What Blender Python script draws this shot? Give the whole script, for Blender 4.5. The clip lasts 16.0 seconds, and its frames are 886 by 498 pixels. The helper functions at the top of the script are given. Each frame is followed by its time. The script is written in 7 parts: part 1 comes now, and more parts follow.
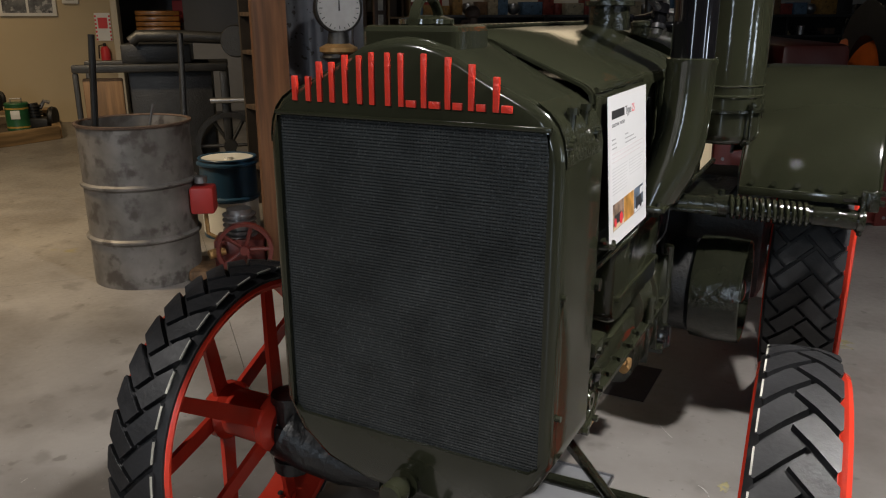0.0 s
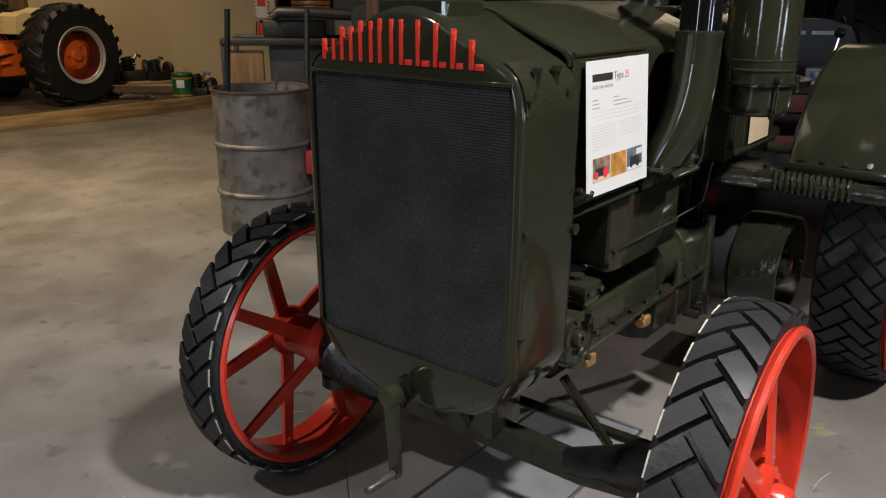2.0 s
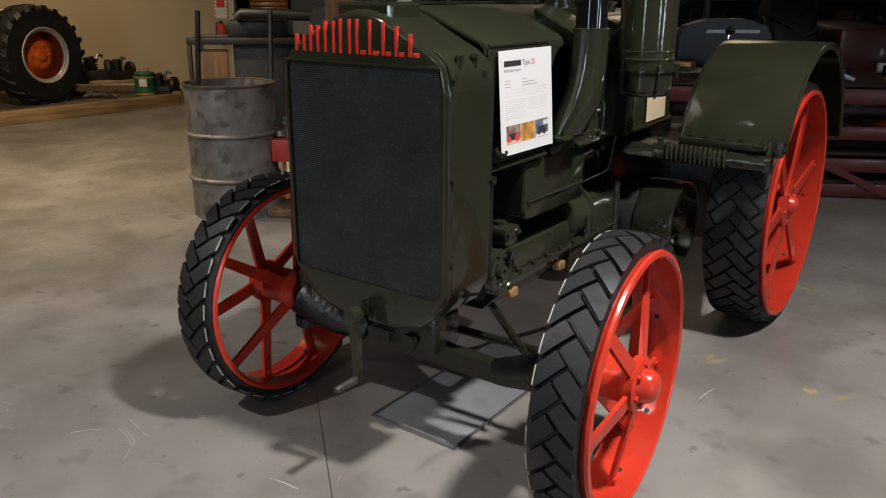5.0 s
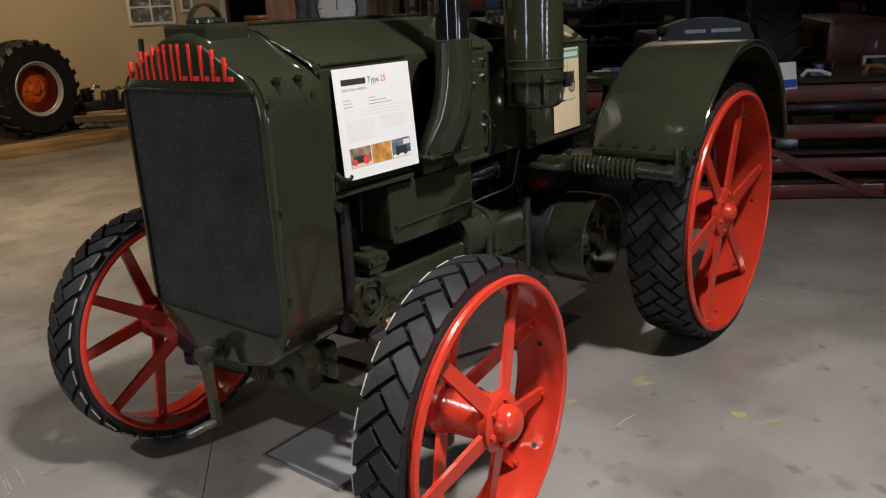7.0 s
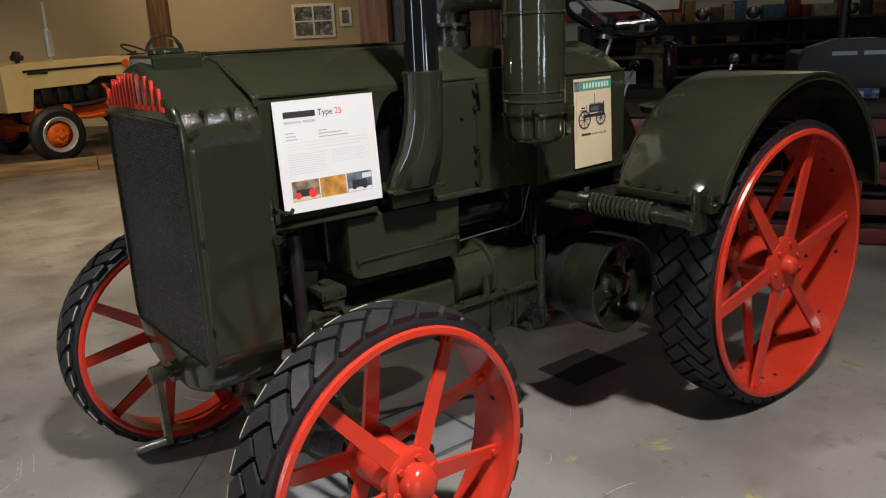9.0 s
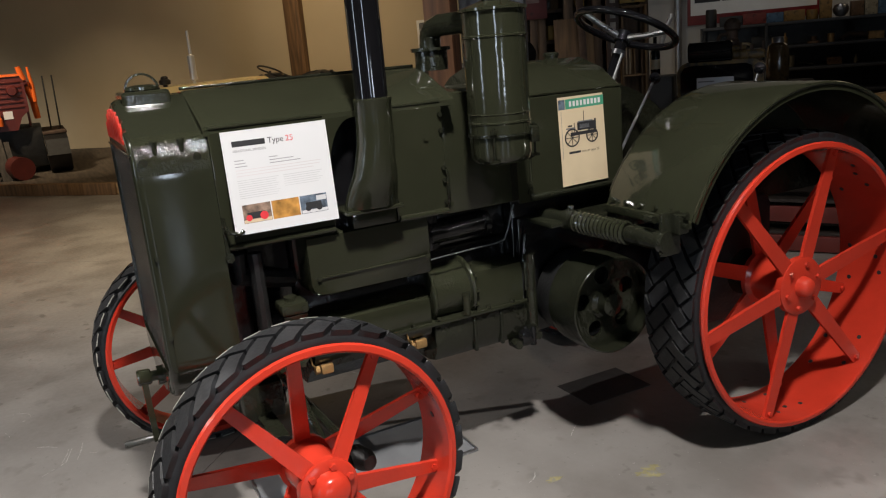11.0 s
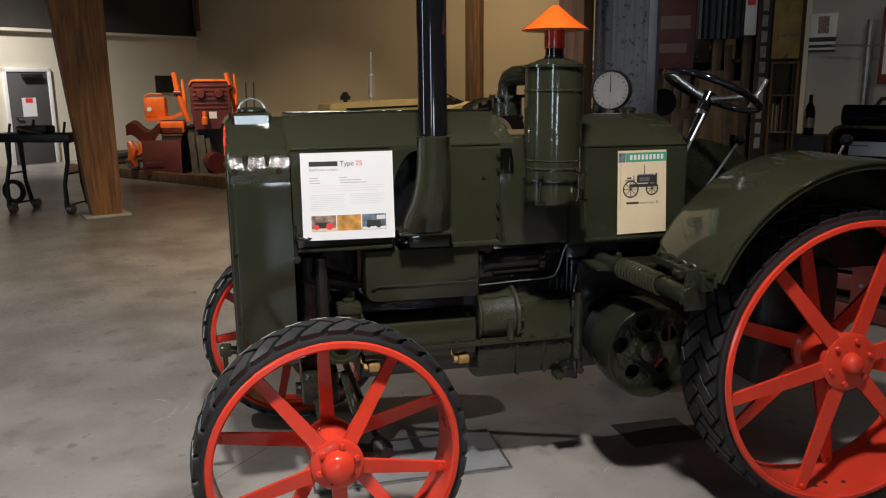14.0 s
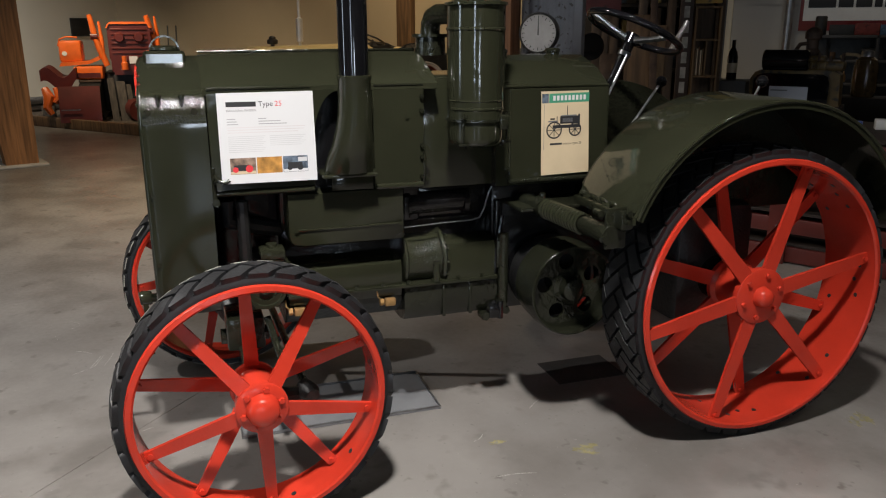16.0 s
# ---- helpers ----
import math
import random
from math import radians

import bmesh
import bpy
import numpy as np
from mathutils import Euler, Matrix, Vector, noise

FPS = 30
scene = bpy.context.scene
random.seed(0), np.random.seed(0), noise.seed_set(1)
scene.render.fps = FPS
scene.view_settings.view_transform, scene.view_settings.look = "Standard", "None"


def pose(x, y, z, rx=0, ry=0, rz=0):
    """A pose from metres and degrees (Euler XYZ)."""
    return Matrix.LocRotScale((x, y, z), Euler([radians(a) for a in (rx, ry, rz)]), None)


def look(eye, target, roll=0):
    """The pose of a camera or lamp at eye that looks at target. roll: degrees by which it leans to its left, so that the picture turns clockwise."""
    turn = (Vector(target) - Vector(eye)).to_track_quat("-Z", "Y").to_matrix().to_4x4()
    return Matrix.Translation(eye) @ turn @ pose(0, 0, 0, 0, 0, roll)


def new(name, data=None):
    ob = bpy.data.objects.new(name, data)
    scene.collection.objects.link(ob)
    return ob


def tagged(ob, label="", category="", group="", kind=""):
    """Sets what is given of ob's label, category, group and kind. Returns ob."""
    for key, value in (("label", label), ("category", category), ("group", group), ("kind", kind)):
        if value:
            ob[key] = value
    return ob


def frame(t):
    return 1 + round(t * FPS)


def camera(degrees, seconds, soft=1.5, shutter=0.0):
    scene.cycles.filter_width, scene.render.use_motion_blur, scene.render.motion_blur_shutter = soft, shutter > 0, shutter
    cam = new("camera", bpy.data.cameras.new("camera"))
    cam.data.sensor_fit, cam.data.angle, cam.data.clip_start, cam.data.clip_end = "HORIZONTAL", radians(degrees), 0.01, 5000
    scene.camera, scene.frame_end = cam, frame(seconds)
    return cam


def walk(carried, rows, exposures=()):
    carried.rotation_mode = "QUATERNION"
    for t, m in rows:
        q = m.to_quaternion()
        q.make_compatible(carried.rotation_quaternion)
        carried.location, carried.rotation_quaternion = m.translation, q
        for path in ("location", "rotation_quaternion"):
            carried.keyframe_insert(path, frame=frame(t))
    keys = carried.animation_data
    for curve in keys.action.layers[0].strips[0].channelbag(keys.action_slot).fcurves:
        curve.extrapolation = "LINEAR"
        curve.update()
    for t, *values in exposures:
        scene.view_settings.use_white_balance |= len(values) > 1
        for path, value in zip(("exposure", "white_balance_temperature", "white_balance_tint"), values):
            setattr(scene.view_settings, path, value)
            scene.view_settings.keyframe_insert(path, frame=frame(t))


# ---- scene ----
cam = camera(59.02, 16.0, soft=1.15)
PATH = [
    (0, (0.7076, -1.1847, 1.4477), (-0.1856, 0.5084, 0.8684), -0.04),
    (0.5, (0.7640, -1.0841, 1.4388), (-0.2229, 0.5646, 0.8841), 1.49),
    (1, (0.8219, -1.0614, 1.4407), (-0.2279, 0.5412, 0.8666), 0.39),
    (1.5, (0.9828, -1.1305, 1.4314), (-0.1928, 0.3745, 0.8372), 0.38),
    (2, (1.1099, -1.2354, 1.4307), (-0.0841, 0.2441, 0.8102), 0.30),
    (2.5, (1.1225, -1.3453, 1.4295), (0.0042, 0.1918, 0.8076), 1.21),
    (3, (1.1368, -1.4494, 1.4247), (0.0557, 0.1084, 0.7889), 0.09),
    (5.5, (1.5127, -1.6281, 1.4474), (0.3860, -0.0937, 0.8340), -0.00),
    (6, (1.5321, -1.4872, 1.4226), (0.3992, 0.0444, 0.8136), -0.64),
    (6.5, (1.6021, -1.3060, 1.4268), (0.4754, 0.2353, 0.8311), -1.10),
    (7, (1.7793, -1.1950, 1.4355), (0.5866, 0.2991, 0.8482), -2.77),
    (7.5, (1.9577, -1.1165, 1.4579), (0.5817, 0.2249, 0.9034), -2.40),
    (8, (2.0472, -0.9515, 1.4198), (0.6055, 0.3152, 0.8568), -3.36),
    (8.5, (2.0920, -0.8036, 1.4475), (0.6186, 0.4326, 0.8990), -2.70),
    (11, (2.5140, -0.1995, 1.4751), (0.7770, 0.6572, 0.9761), -5.06),
    (11.5, (2.6832, -0.1085, 1.4915), (0.8886, 0.6417, 1.0260), -4.24),
    (12, (2.7702, -0.0587, 1.5107), (0.9291, 0.5899, 1.0753), -3.38),
    (12.5, (2.7485, -0.0178, 1.5014), (0.8936, 0.5978, 1.0766), -3.34),
    (13, (2.7182, 0.0241, 1.5121), (0.8564, 0.6272, 1.1000), -1.64),
    (13.5, (2.8066, 0.0719, 1.5174), (0.9109, 0.5636, 1.1122), -1.24),
    (14, (2.9167, 0.0959, 1.5182), (1.0134, 0.5502, 1.1049), -0.54),
    (14.5, (2.9540, 0.0990, 1.5078), (1.0533, 0.5512, 1.0800), -0.97),
    (15, (2.9437, 0.1110, 1.4939), (1.0719, 0.5897, 0.9769), -0.95),
    (15.5, (2.9246, 0.1210, 1.4917), (1.0715, 0.6425, 0.9494), -0.40),
    (16, (2.9256, 0.1355, 1.4910), (1.0961, 0.7368, 0.9512), -0.19),
]
walk(cam, [(t, look(eye, target, roll)) for t, eye, target, roll in PATH])

# ---- world and lights ----
world = bpy.data.worlds.new("world")
scene.world = world
world.use_nodes = True
world.node_tree.nodes["Background"].inputs[0].default_value = (0.9, 0.85, 0.8, 1)
world.node_tree.nodes["Background"].inputs[1].default_value = 0.042


def lamp(name, eye, target, watts, size, colour, spread=140):
    data = bpy.data.lights.new(name, "AREA")
    data.shape, data.size, data.energy, data.color = "DISK", size, watts, colour
    data.spread = radians(spread)
    ob = new(name, data)
    ob.matrix_world = look(eye, target)
    return ob


SOFT = (1.0, 0.955, 0.915)
lamp("ceiling_spot", (2.35, 0.25, 4.5), (0.8, 0.30, 0.0), 102, 0.30, SOFT, 98)
lamp("ceiling_spot", (-4.3, 0.3, 4.4), (-5.2, 1.6, 0.0), 110, 0.30, (1.0, 0.77, 0.48), 108)
lamp("ceiling_spot", (-8.0, 3.0, 4.4), (-11.2, 3.6, 1.3), 46, 0.40, (1.0, 0.74, 0.44), 120)
lamp("ceiling_spot", (-9.2, -2.0, 4.4), (-12.0, -0.4, 0.8), 32, 0.30, (1.0, 0.80, 0.56), 62)
lamp("ceiling_spot", (-11.8, -4.6, 4.4), (-14.6, -4.0, 0.2), 66, 0.40, SOFT, 85)
lamp("ceiling_spot", (-3.2, 6.6, 4.4), (-4.8, 8.6, 1.6), 6, 0.40, SOFT)
lamp("ceiling_spot", (2.6, 4.0, 4.4), (1.6, 3.6, 0.0), 5, 0.20, SOFT, 90)
# small fill spots added, unseen, and one washing the upper wall beyond the tractor
for x, y, watts in ((-1.5, -3.0, 70), (-0.4, -5.4, 18), (6.6, 4.4, 6)):
    lamp("fill_spot", (x, y, 4.5), (x * 0.5, y * 0.5 + 0.3, 0.0), watts, 0.12, SOFT, 130)
lamp("wall_washer", (-1.2, 10.6, 4.7), (-3.2, 11.2, 4.1), 37, 0.30, (1.0, 0.80, 0.54), 100)
# daylight in the tall window of the south wall, in front of the tractor
day = bpy.data.lights.new("window_daylight", "AREA")
day.shape, day.size, day.size_y, day.energy, day.color = "RECTANGLE", 0.80, 3.2, 120, (0.72, 0.86, 1.0)
new("window_daylight", day).matrix_world = look((1.1, -10.06, 2.3), (1.1, 0.0, 2.3))
day = bpy.data.lights.new("window_daylight", "AREA")
day.shape, day.size, day.size_y, day.energy, day.color = "RECTANGLE", 0.54, 1.44, 48, (0.70, 0.83, 1.0)
new("window_daylight", day).matrix_world = look((9.06, -2.95, 1.6), (0.0, -2.95, 1.6))
day = bpy.data.lights.new("window_daylight", "AREA")
day.shape, day.size, day.size_y, day.energy, day.color = "RECTANGLE", 0.80, 0.45, 26, (0.74, 0.86, 1.0)
new("window_daylight", day).matrix_world = look((9.06, 0.175, 1.05), (0.0, 0.175, 1.05))


# ---- materials ----
def material(name, colour, rough=0.5, metal=0.0, vary=0.15, scale=6.0, fine=60.0, bump=0.05, coat=0.0, second=None, second_at=0.55, rough_vary=0.1, second_w=0.12):
    m = bpy.data.materials.new(name)
    m.use_nodes = True
    nt = m.node_tree
    b = nt.nodes["Principled BSDF"]
    tc = nt.nodes.new("ShaderNodeTexCoord")
    big, small = nt.nodes.new("ShaderNodeTexNoise"), nt.nodes.new("ShaderNodeTexNoise")
    big.inputs["Scale"].default_value, big.inputs["Detail"].default_value = scale, 5
    small.inputs["Scale"].default_value, small.inputs["Detail"].default_value = fine, 4
    for n in (big, small):
        nt.links.new(tc.outputs["Object"], n.inputs["Vector"])
    ramp = nt.nodes.new("ShaderNodeValToRGB")
    c = Vector(colour)
    ramp.color_ramp.elements[0].position, ramp.color_ramp.elements[1].position = 0.3, 0.7
    ramp.color_ramp.elements[0].color = (*(c * (1 - vary)), 1)
    ramp.color_ramp.elements[1].color = (*(c * (1 + vary)), 1)
    nt.links.new(big.outputs["Fac"], ramp.inputs["Fac"])
    out = ramp.outputs["Color"]
    if second:
        mask = nt.nodes.new("ShaderNodeValToRGB")
        mask.color_ramp.elements[0].position, mask.color_ramp.elements[1].position = second_at, second_at + second_w
        mix = nt.nodes.new("ShaderNodeMix")
        mix.data_type = "RGBA"
        third = nt.nodes.new("ShaderNodeTexNoise")
        third.inputs["Scale"].default_value, third.inputs["Detail"].default_value = scale * 1.7, 8
        nt.links.new(tc.outputs["Object"], third.inputs["Vector"])
        nt.links.new(third.outputs["Fac"], mask.inputs["Fac"])
        nt.links.new(mask.outputs["Color"], mix.inputs["Factor"])
        nt.links.new(out, mix.inputs["A"])
        mix.inputs["B"].default_value = (*second, 1)
        out = mix.outputs["Result"]
    nt.links.new(out, b.inputs["Base Color"])
    rr = nt.nodes.new("ShaderNodeMapRange")
    rr.inputs["To Min"].default_value, rr.inputs["To Max"].default_value = max(0.02, rough - rough_vary), min(1, rough + rough_vary)
    nt.links.new(small.outputs["Fac"], rr.inputs["Value"])
    nt.links.new(rr.outputs["Result"], b.inputs["Roughness"])
    b.inputs["Metallic"].default_value = metal
    b.inputs["Coat Weight"].default_value, b.inputs["Coat Roughness"].default_value = coat, 0.05
    bp = nt.nodes.new("ShaderNodeBump")
    bp.inputs["Strength"].default_value, bp.inputs["Distance"].default_value = bump, 0.01
    nt.links.new(small.outputs["Fac"], bp.inputs["Height"])
    nt.links.new(bp.outputs["Normal"], b.inputs["Normal"])
    return m


GREEN = material("green_paint", (0.0215, 0.0230, 0.0135), 0.09, vary=0.14, scale=4, fine=24, bump=0.07, rough_vary=0.04)
GREEN_DARK = material("dark_green_casting", (0.0140, 0.0150, 0.0095), 0.11, vary=0.3, scale=9, fine=42, bump=0.42, rough_vary=0.05)
# shell's green is darkened here to stand for weaker light on it
GREEN_PITTED_DIM = material("dimmed_pitted_green_paint", (0.0200, 0.0215, 0.0130), 0.11, vary=0.14, scale=5, fine=70, bump=0.02, rough_vary=0.04)
GREEN_BRUSHED = material("thick_brushed_green_paint", (0.0215, 0.0230, 0.0135), 0.08, vary=0.14, scale=5, fine=125, bump=0.30, rough_vary=0.02)
GREEN_HAMMERED = material("hammered_green_paint", (0.0215, 0.0230, 0.0135), 0.05, vary=0.14, scale=5, fine=115, bump=0.07, rough_vary=0.02, coat=0.6)
RED = material("red_orange_paint", (0.50, 0.036, 0.018), 0.20, vary=0.10, scale=7, fine=40, bump=0.12, rough_vary=0.06)
LETTER = material("red_lettering_paint", (0.58, 0.03, 0.015), 0.35, vary=0.1, scale=20, fine=160, bump=0.3)
RUBBER = material("black_rubber", (0.0085, 0.0088, 0.0102), 0.54, vary=0.35, scale=7, fine=90, bump=0.12, second=(0.024, 0.025, 0.028), second_at=0.60, rough_vary=0.15)
BLACK = material("black_gloss_paint", (0.005, 0.005, 0.006), 0.07, vary=0.2, scale=5, fine=30, bump=0.02, rough_vary=0.03)
# near-black, with the shade between the engine's parts put into the colour
ENGINE_SHADE = material("shade_black_engine_enamel", (0.0065, 0.0065, 0.0072), 0.17, vary=0.4, scale=10, fine=30, bump=0.14, rough_vary=0.10)
GREASE = material("black_grease", (0.005, 0.005, 0.0055), 0.36, vary=0.4, scale=14, fine=26, bump=0.7, rough_vary=0.15)
IRON = material("black_cast_iron", (0.012, 0.012, 0.012), 0.45, vary=0.4, scale=12, fine=80, bump=0.3)
STEEL = material("worn_steel", (0.30, 0.30, 0.31), 0.35, metal=0.9, vary=0.2, scale=10, fine=90, bump=0.1)
CHROME = material("bright_steel", (0.70, 0.70, 0.70), 0.30, metal=1.0, vary=0.05, scale=10, fine=60, bump=0.02)
BRASS = material("brass", (0.42, 0.25, 0.10), 0.45, metal=0.6, vary=0.3, scale=30, fine=120, bump=0.2)
TRAY = material("steel_drip_tray", (0.24, 0.248, 0.26), 0.20, metal=0.25, vary=0.2, scale=3, fine=40, bump=0.04, second=(0.18, 0.187, 0.20), second_at=0.5, second_w=0.25)
GALV = material("galvanised_drum", (0.17, 0.16, 0.15), 0.5, metal=0.35, vary=0.35, scale=6, fine=40, bump=0.12, second=(0.085, 0.075, 0.068), second_at=0.52)
RUST = material("rusty_steel", (0.08, 0.05, 0.035), 0.75, metal=0.2, vary=0.4, scale=12, fine=80, bump=0.3)
PAPER = material("white_paper", (0.66, 0.66, 0.67), 0.35, vary=0.02, scale=3, fine=30, bump=0.01)
CARD = material("glossy_white_card", (0.55, 0.56, 0.60), 0.12, vary=0.03, scale=3, fine=30, bump=0.02)
CREAM = material("cream_paper", (0.62, 0.50, 0.33), 0.38, vary=0.06, scale=8, fine=60, bump=0.01)
INK = material("black_ink", (0.02, 0.02, 0.022), 0.6, vary=0.1)
INK_GREY = material("grey_ink", (0.56, 0.56, 0.57), 0.6, vary=0.1)
INK_LINE = material("print_grey_ink", (0.34, 0.34, 0.35), 0.6, vary=0.1)
INK_FAINT = material("faint_pink_ink", (0.62, 0.58, 0.59), 0.6, vary=0.1)
INK_MID = material("dark_grey_ink", (0.16, 0.16, 0.17), 0.6, vary=0.1)
PHOTO = material("grey_photograph", (0.10, 0.10, 0.10), 0.4, vary=0.8, scale=9, second=(0.4, 0.4, 0.39), second_at=0.55)
INK_RED = material("red_ink", (0.65, 0.04, 0.05), 0.5, vary=0.05)
INK_GREEN = material("green_ink", (0.05, 0.27, 0.16), 0.5, vary=0.1)
INK_AMBER = material("amber_print", (0.45, 0.22, 0.05), 0.45, vary=0.5, scale=30)
INK_BLUE = material("blue_grey_print", (0.10, 0.13, 0.17), 0.45, vary=0.7, scale=40)
INK_BROWN = material("brown_print", (0.22, 0.15, 0.11), 0.45, vary=0.7, scale=40)
WALL = material("beige_plaster_wall", (0.46, 0.38, 0.255), 0.75, vary=0.05, scale=0.8, fine=60, bump=0.03)
WALL_PALE = material("cream_panel_wall", (0.62, 0.57, 0.46), 0.7, vary=0.04, scale=0.8, fine=60, bump=0.03)
WALL_WHITE = material("grey_white_wall", (0.38, 0.37, 0.35), 0.7, vary=0.06, scale=0.8, fine=60, bump=0.03)
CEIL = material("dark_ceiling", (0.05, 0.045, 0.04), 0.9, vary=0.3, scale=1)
DOORGREY = material("dark_grey_door_paint", (0.075, 0.072, 0.072), 0.5, vary=0.06, scale=2)
WHITE = material("white_enamel", (0.72, 0.72, 0.70), 0.35, vary=0.06, scale=6, second=(0.35, 0.28, 0.2), second_at=0.72)
ORANGE = material("orange_paint", (0.75, 0.14, 0.02), 0.35, vary=0.15, scale=6, coat=0.15)
DULL_RED = material("dull_red_paint", (0.28, 0.020, 0.018), 0.45, vary=0.2, scale=8)
MAROON = material("maroon_paint", (0.10, 0.016, 0.012), 0.4, vary=0.2, scale=5, coat=0.1)
CREAMPAINT = material("cream_tractor_paint", (0.72, 0.58, 0.30), 0.35, vary=0.06, scale=5, coat=0.15)
SILVER = material("silver_paint", (0.55, 0.55, 0.56), 0.35, metal=0.5, vary=0.1)
BLUE = material("blue_drum_paint", (0.018, 0.060, 0.12), 0.35, vary=0.15, scale=8)
YELLOW = material("faded_yellow_paint", (0.42, 0.26, 0.05), 0.5, vary=0.25, scale=9, second=(0.14, 0.10, 0.05), second_at=0.58)
OILGREEN = material("green_oil_tin", (0.02, 0.10, 0.04), 0.4, vary=0.2, scale=10)
CORRUGATED = material("chipped_blue_grey_paint", (0.088, 0.093, 0.110), 0.55, vary=0.12, scale=16, second=(0.02, 0.018, 0.016), second_at=0.60, second_w=0.04)


def timber(name, colour, along=2, ring=9.0, rough=0.55):
    m = material(name, colour, rough, vary=0.2, scale=3, fine=50, bump=0.08)
    nt = m.node_tree
    tc = [n for n in nt.nodes if n.type == "TEX_COORD"][0]
    mp = nt.nodes.new("ShaderNodeMapping")
    s = [ring, ring, ring]
    s[along] = 0.6
    mp.inputs["Scale"].default_value = s
    nt.links.new(tc.outputs["Object"], mp.inputs["Vector"])
    grain = nt.nodes.new("ShaderNodeTexNoise")
    grain.inputs["Scale"].default_value, grain.inputs["Detail"].default_value = 3.0, 6
    nt.links.new(mp.outputs["Vector"], grain.inputs["Vector"])
    ramp = nt.nodes.new("ShaderNodeValToRGB")
    c = Vector(colour)
    ramp.color_ramp.elements[0].position, ramp.color_ramp.elements[1].position = 0.35, 0.68
    ramp.color_ramp.elements[0].color, ramp.color_ramp.elements[1].color = (*(c * 0.55), 1), (*(c * 1.3), 1)
    nt.links.new(grain.outputs["Fac"], ramp.inputs["Fac"])
    nt.links.new(ramp.outputs["Color"], nt.nodes["Principled BSDF"].inputs["Base Color"])
    return m


WOOD_POST = timber("orange_pine_timber", (0.29, 0.135, 0.052), 2)
WOOD_KERB = timber("kerb_timber", (0.30, 0.19, 0.09), 0, 7)
WOOD_OLD = timber("old_brown_timber", (0.15, 0.085, 0.04), 2, 8, 0.7)
WOOD_DECK = timber("platform_boards", (0.09, 0.07, 0.05), 0, 7, 0.7)


def concrete():
    m = material("polished_concrete_floor", (0.228, 0.214, 0.20), 0.36, vary=0.20, scale=1.1, fine=35, bump=0.05, second=(0.155, 0.142, 0.130), second_at=0.44, rough_vary=0.16, second_w=0.20)
    nt = m.node_tree
    b = nt.nodes["Principled BSDF"]
    src = b.inputs["Base Color"].links[0].from_socket
    tc = [n for n in nt.nodes if n.type == "TEX_COORD"][0]
    last = src
    # faint yellowish oil and paint marks, and dark scuffs
    for scale, at, width, colour in ((2.3, 0.73, 0.05, (0.23, 0.20, 0.08)), (1.7, 0.58, 0.10, (0.145, 0.134, 0.122)), (6.5, 0.60, 0.10, (0.140, 0.130, 0.120)), (3.1, 0.66, 0.10, (0.25, 0.236, 0.22)), (11.0, 0.74, 0.03, (0.34, 0.32, 0.30)), (9.0, 0.66, 0.05, (0.105, 0.095, 0.085)), (34.0, 0.66, 0.05, (0.15, 0.14, 0.13)), (70.0, 0.70, 0.04, (0.32, 0.31, 0.29))):
        n = nt.nodes.new("ShaderNodeTexNoise")
        n.inputs["Scale"].default_value, n.inputs["Detail"].default_value = scale, 3
        nt.links.new(tc.outputs["Object"], n.inputs["Vector"])
        r = nt.nodes.new("ShaderNodeValToRGB")
        r.color_ramp.elements[0].position, r.color_ramp.elements[1].position = at, at + width
        r.color_ramp.elements[1].color = (0.7, 0.7, 0.7, 1)
        nt.links.new(n.outputs["Fac"], r.inputs["Fac"])
        mix = nt.nodes.new("ShaderNodeMix")
        mix.data_type = "RGBA"
        nt.links.new(r.outputs["Color"], mix.inputs["Factor"])
        nt.links.new(last, mix.inputs["A"])
        mix.inputs["B"].default_value = (*colour, 1)
        last = mix.outputs["Result"]
    nt.links.new(last, b.inputs["Base Color"])
    return m


CONCRETE = concrete()


# ---- mesh tools ----
def box(bm, lo, hi, bev=0.0, m=None):
    lo, hi = Vector(lo), Vector(hi)
    r = bmesh.ops.create_cube(bm, size=1.0, matrix=Matrix.Translation((lo + hi) / 2) @ Matrix.Diagonal((*(hi - lo), 1)))
    vs = r["verts"]
    if bev:
        es = list({e for v in vs for e in v.link_edges})
        g = bmesh.ops.bevel(bm, geom=es, offset=bev, segments=2, affect="EDGES", profile=0.5)
        vs = list({v for f in g["faces"] for v in f.verts} | {v for v in vs if v.is_valid})
    if m is not None:
        bmesh.ops.transform(bm, matrix=m, verts=vs)
    return vs


def frame_of(d):
    d = Vector(d).normalized()
    a = d.orthogonal().normalized()
    return a, d.cross(a)


def cyl(bm, p0, p1, r0, r1=None, n=20, cap=True):
    p0, p1 = Vector(p0), Vector(p1)
    r1 = r0 if r1 is None else r1
    a, b = frame_of(p1 - p0)
    rings = []
    for p, r in ((p0, r0), (p1, r1)):
        rings.append([bm.verts.new(p + (a * math.cos(2 * math.pi * i / n) + b * math.sin(2 * math.pi * i / n)) * r) for i in range(n)])
    for i in range(n):
        bm.faces.new((rings[0][i], rings[0][(i + 1) % n], rings[1][(i + 1) % n], rings[1][i]))
    if cap:
        bm.faces.new(list(reversed(rings[0])))
        bm.faces.new(rings[1])


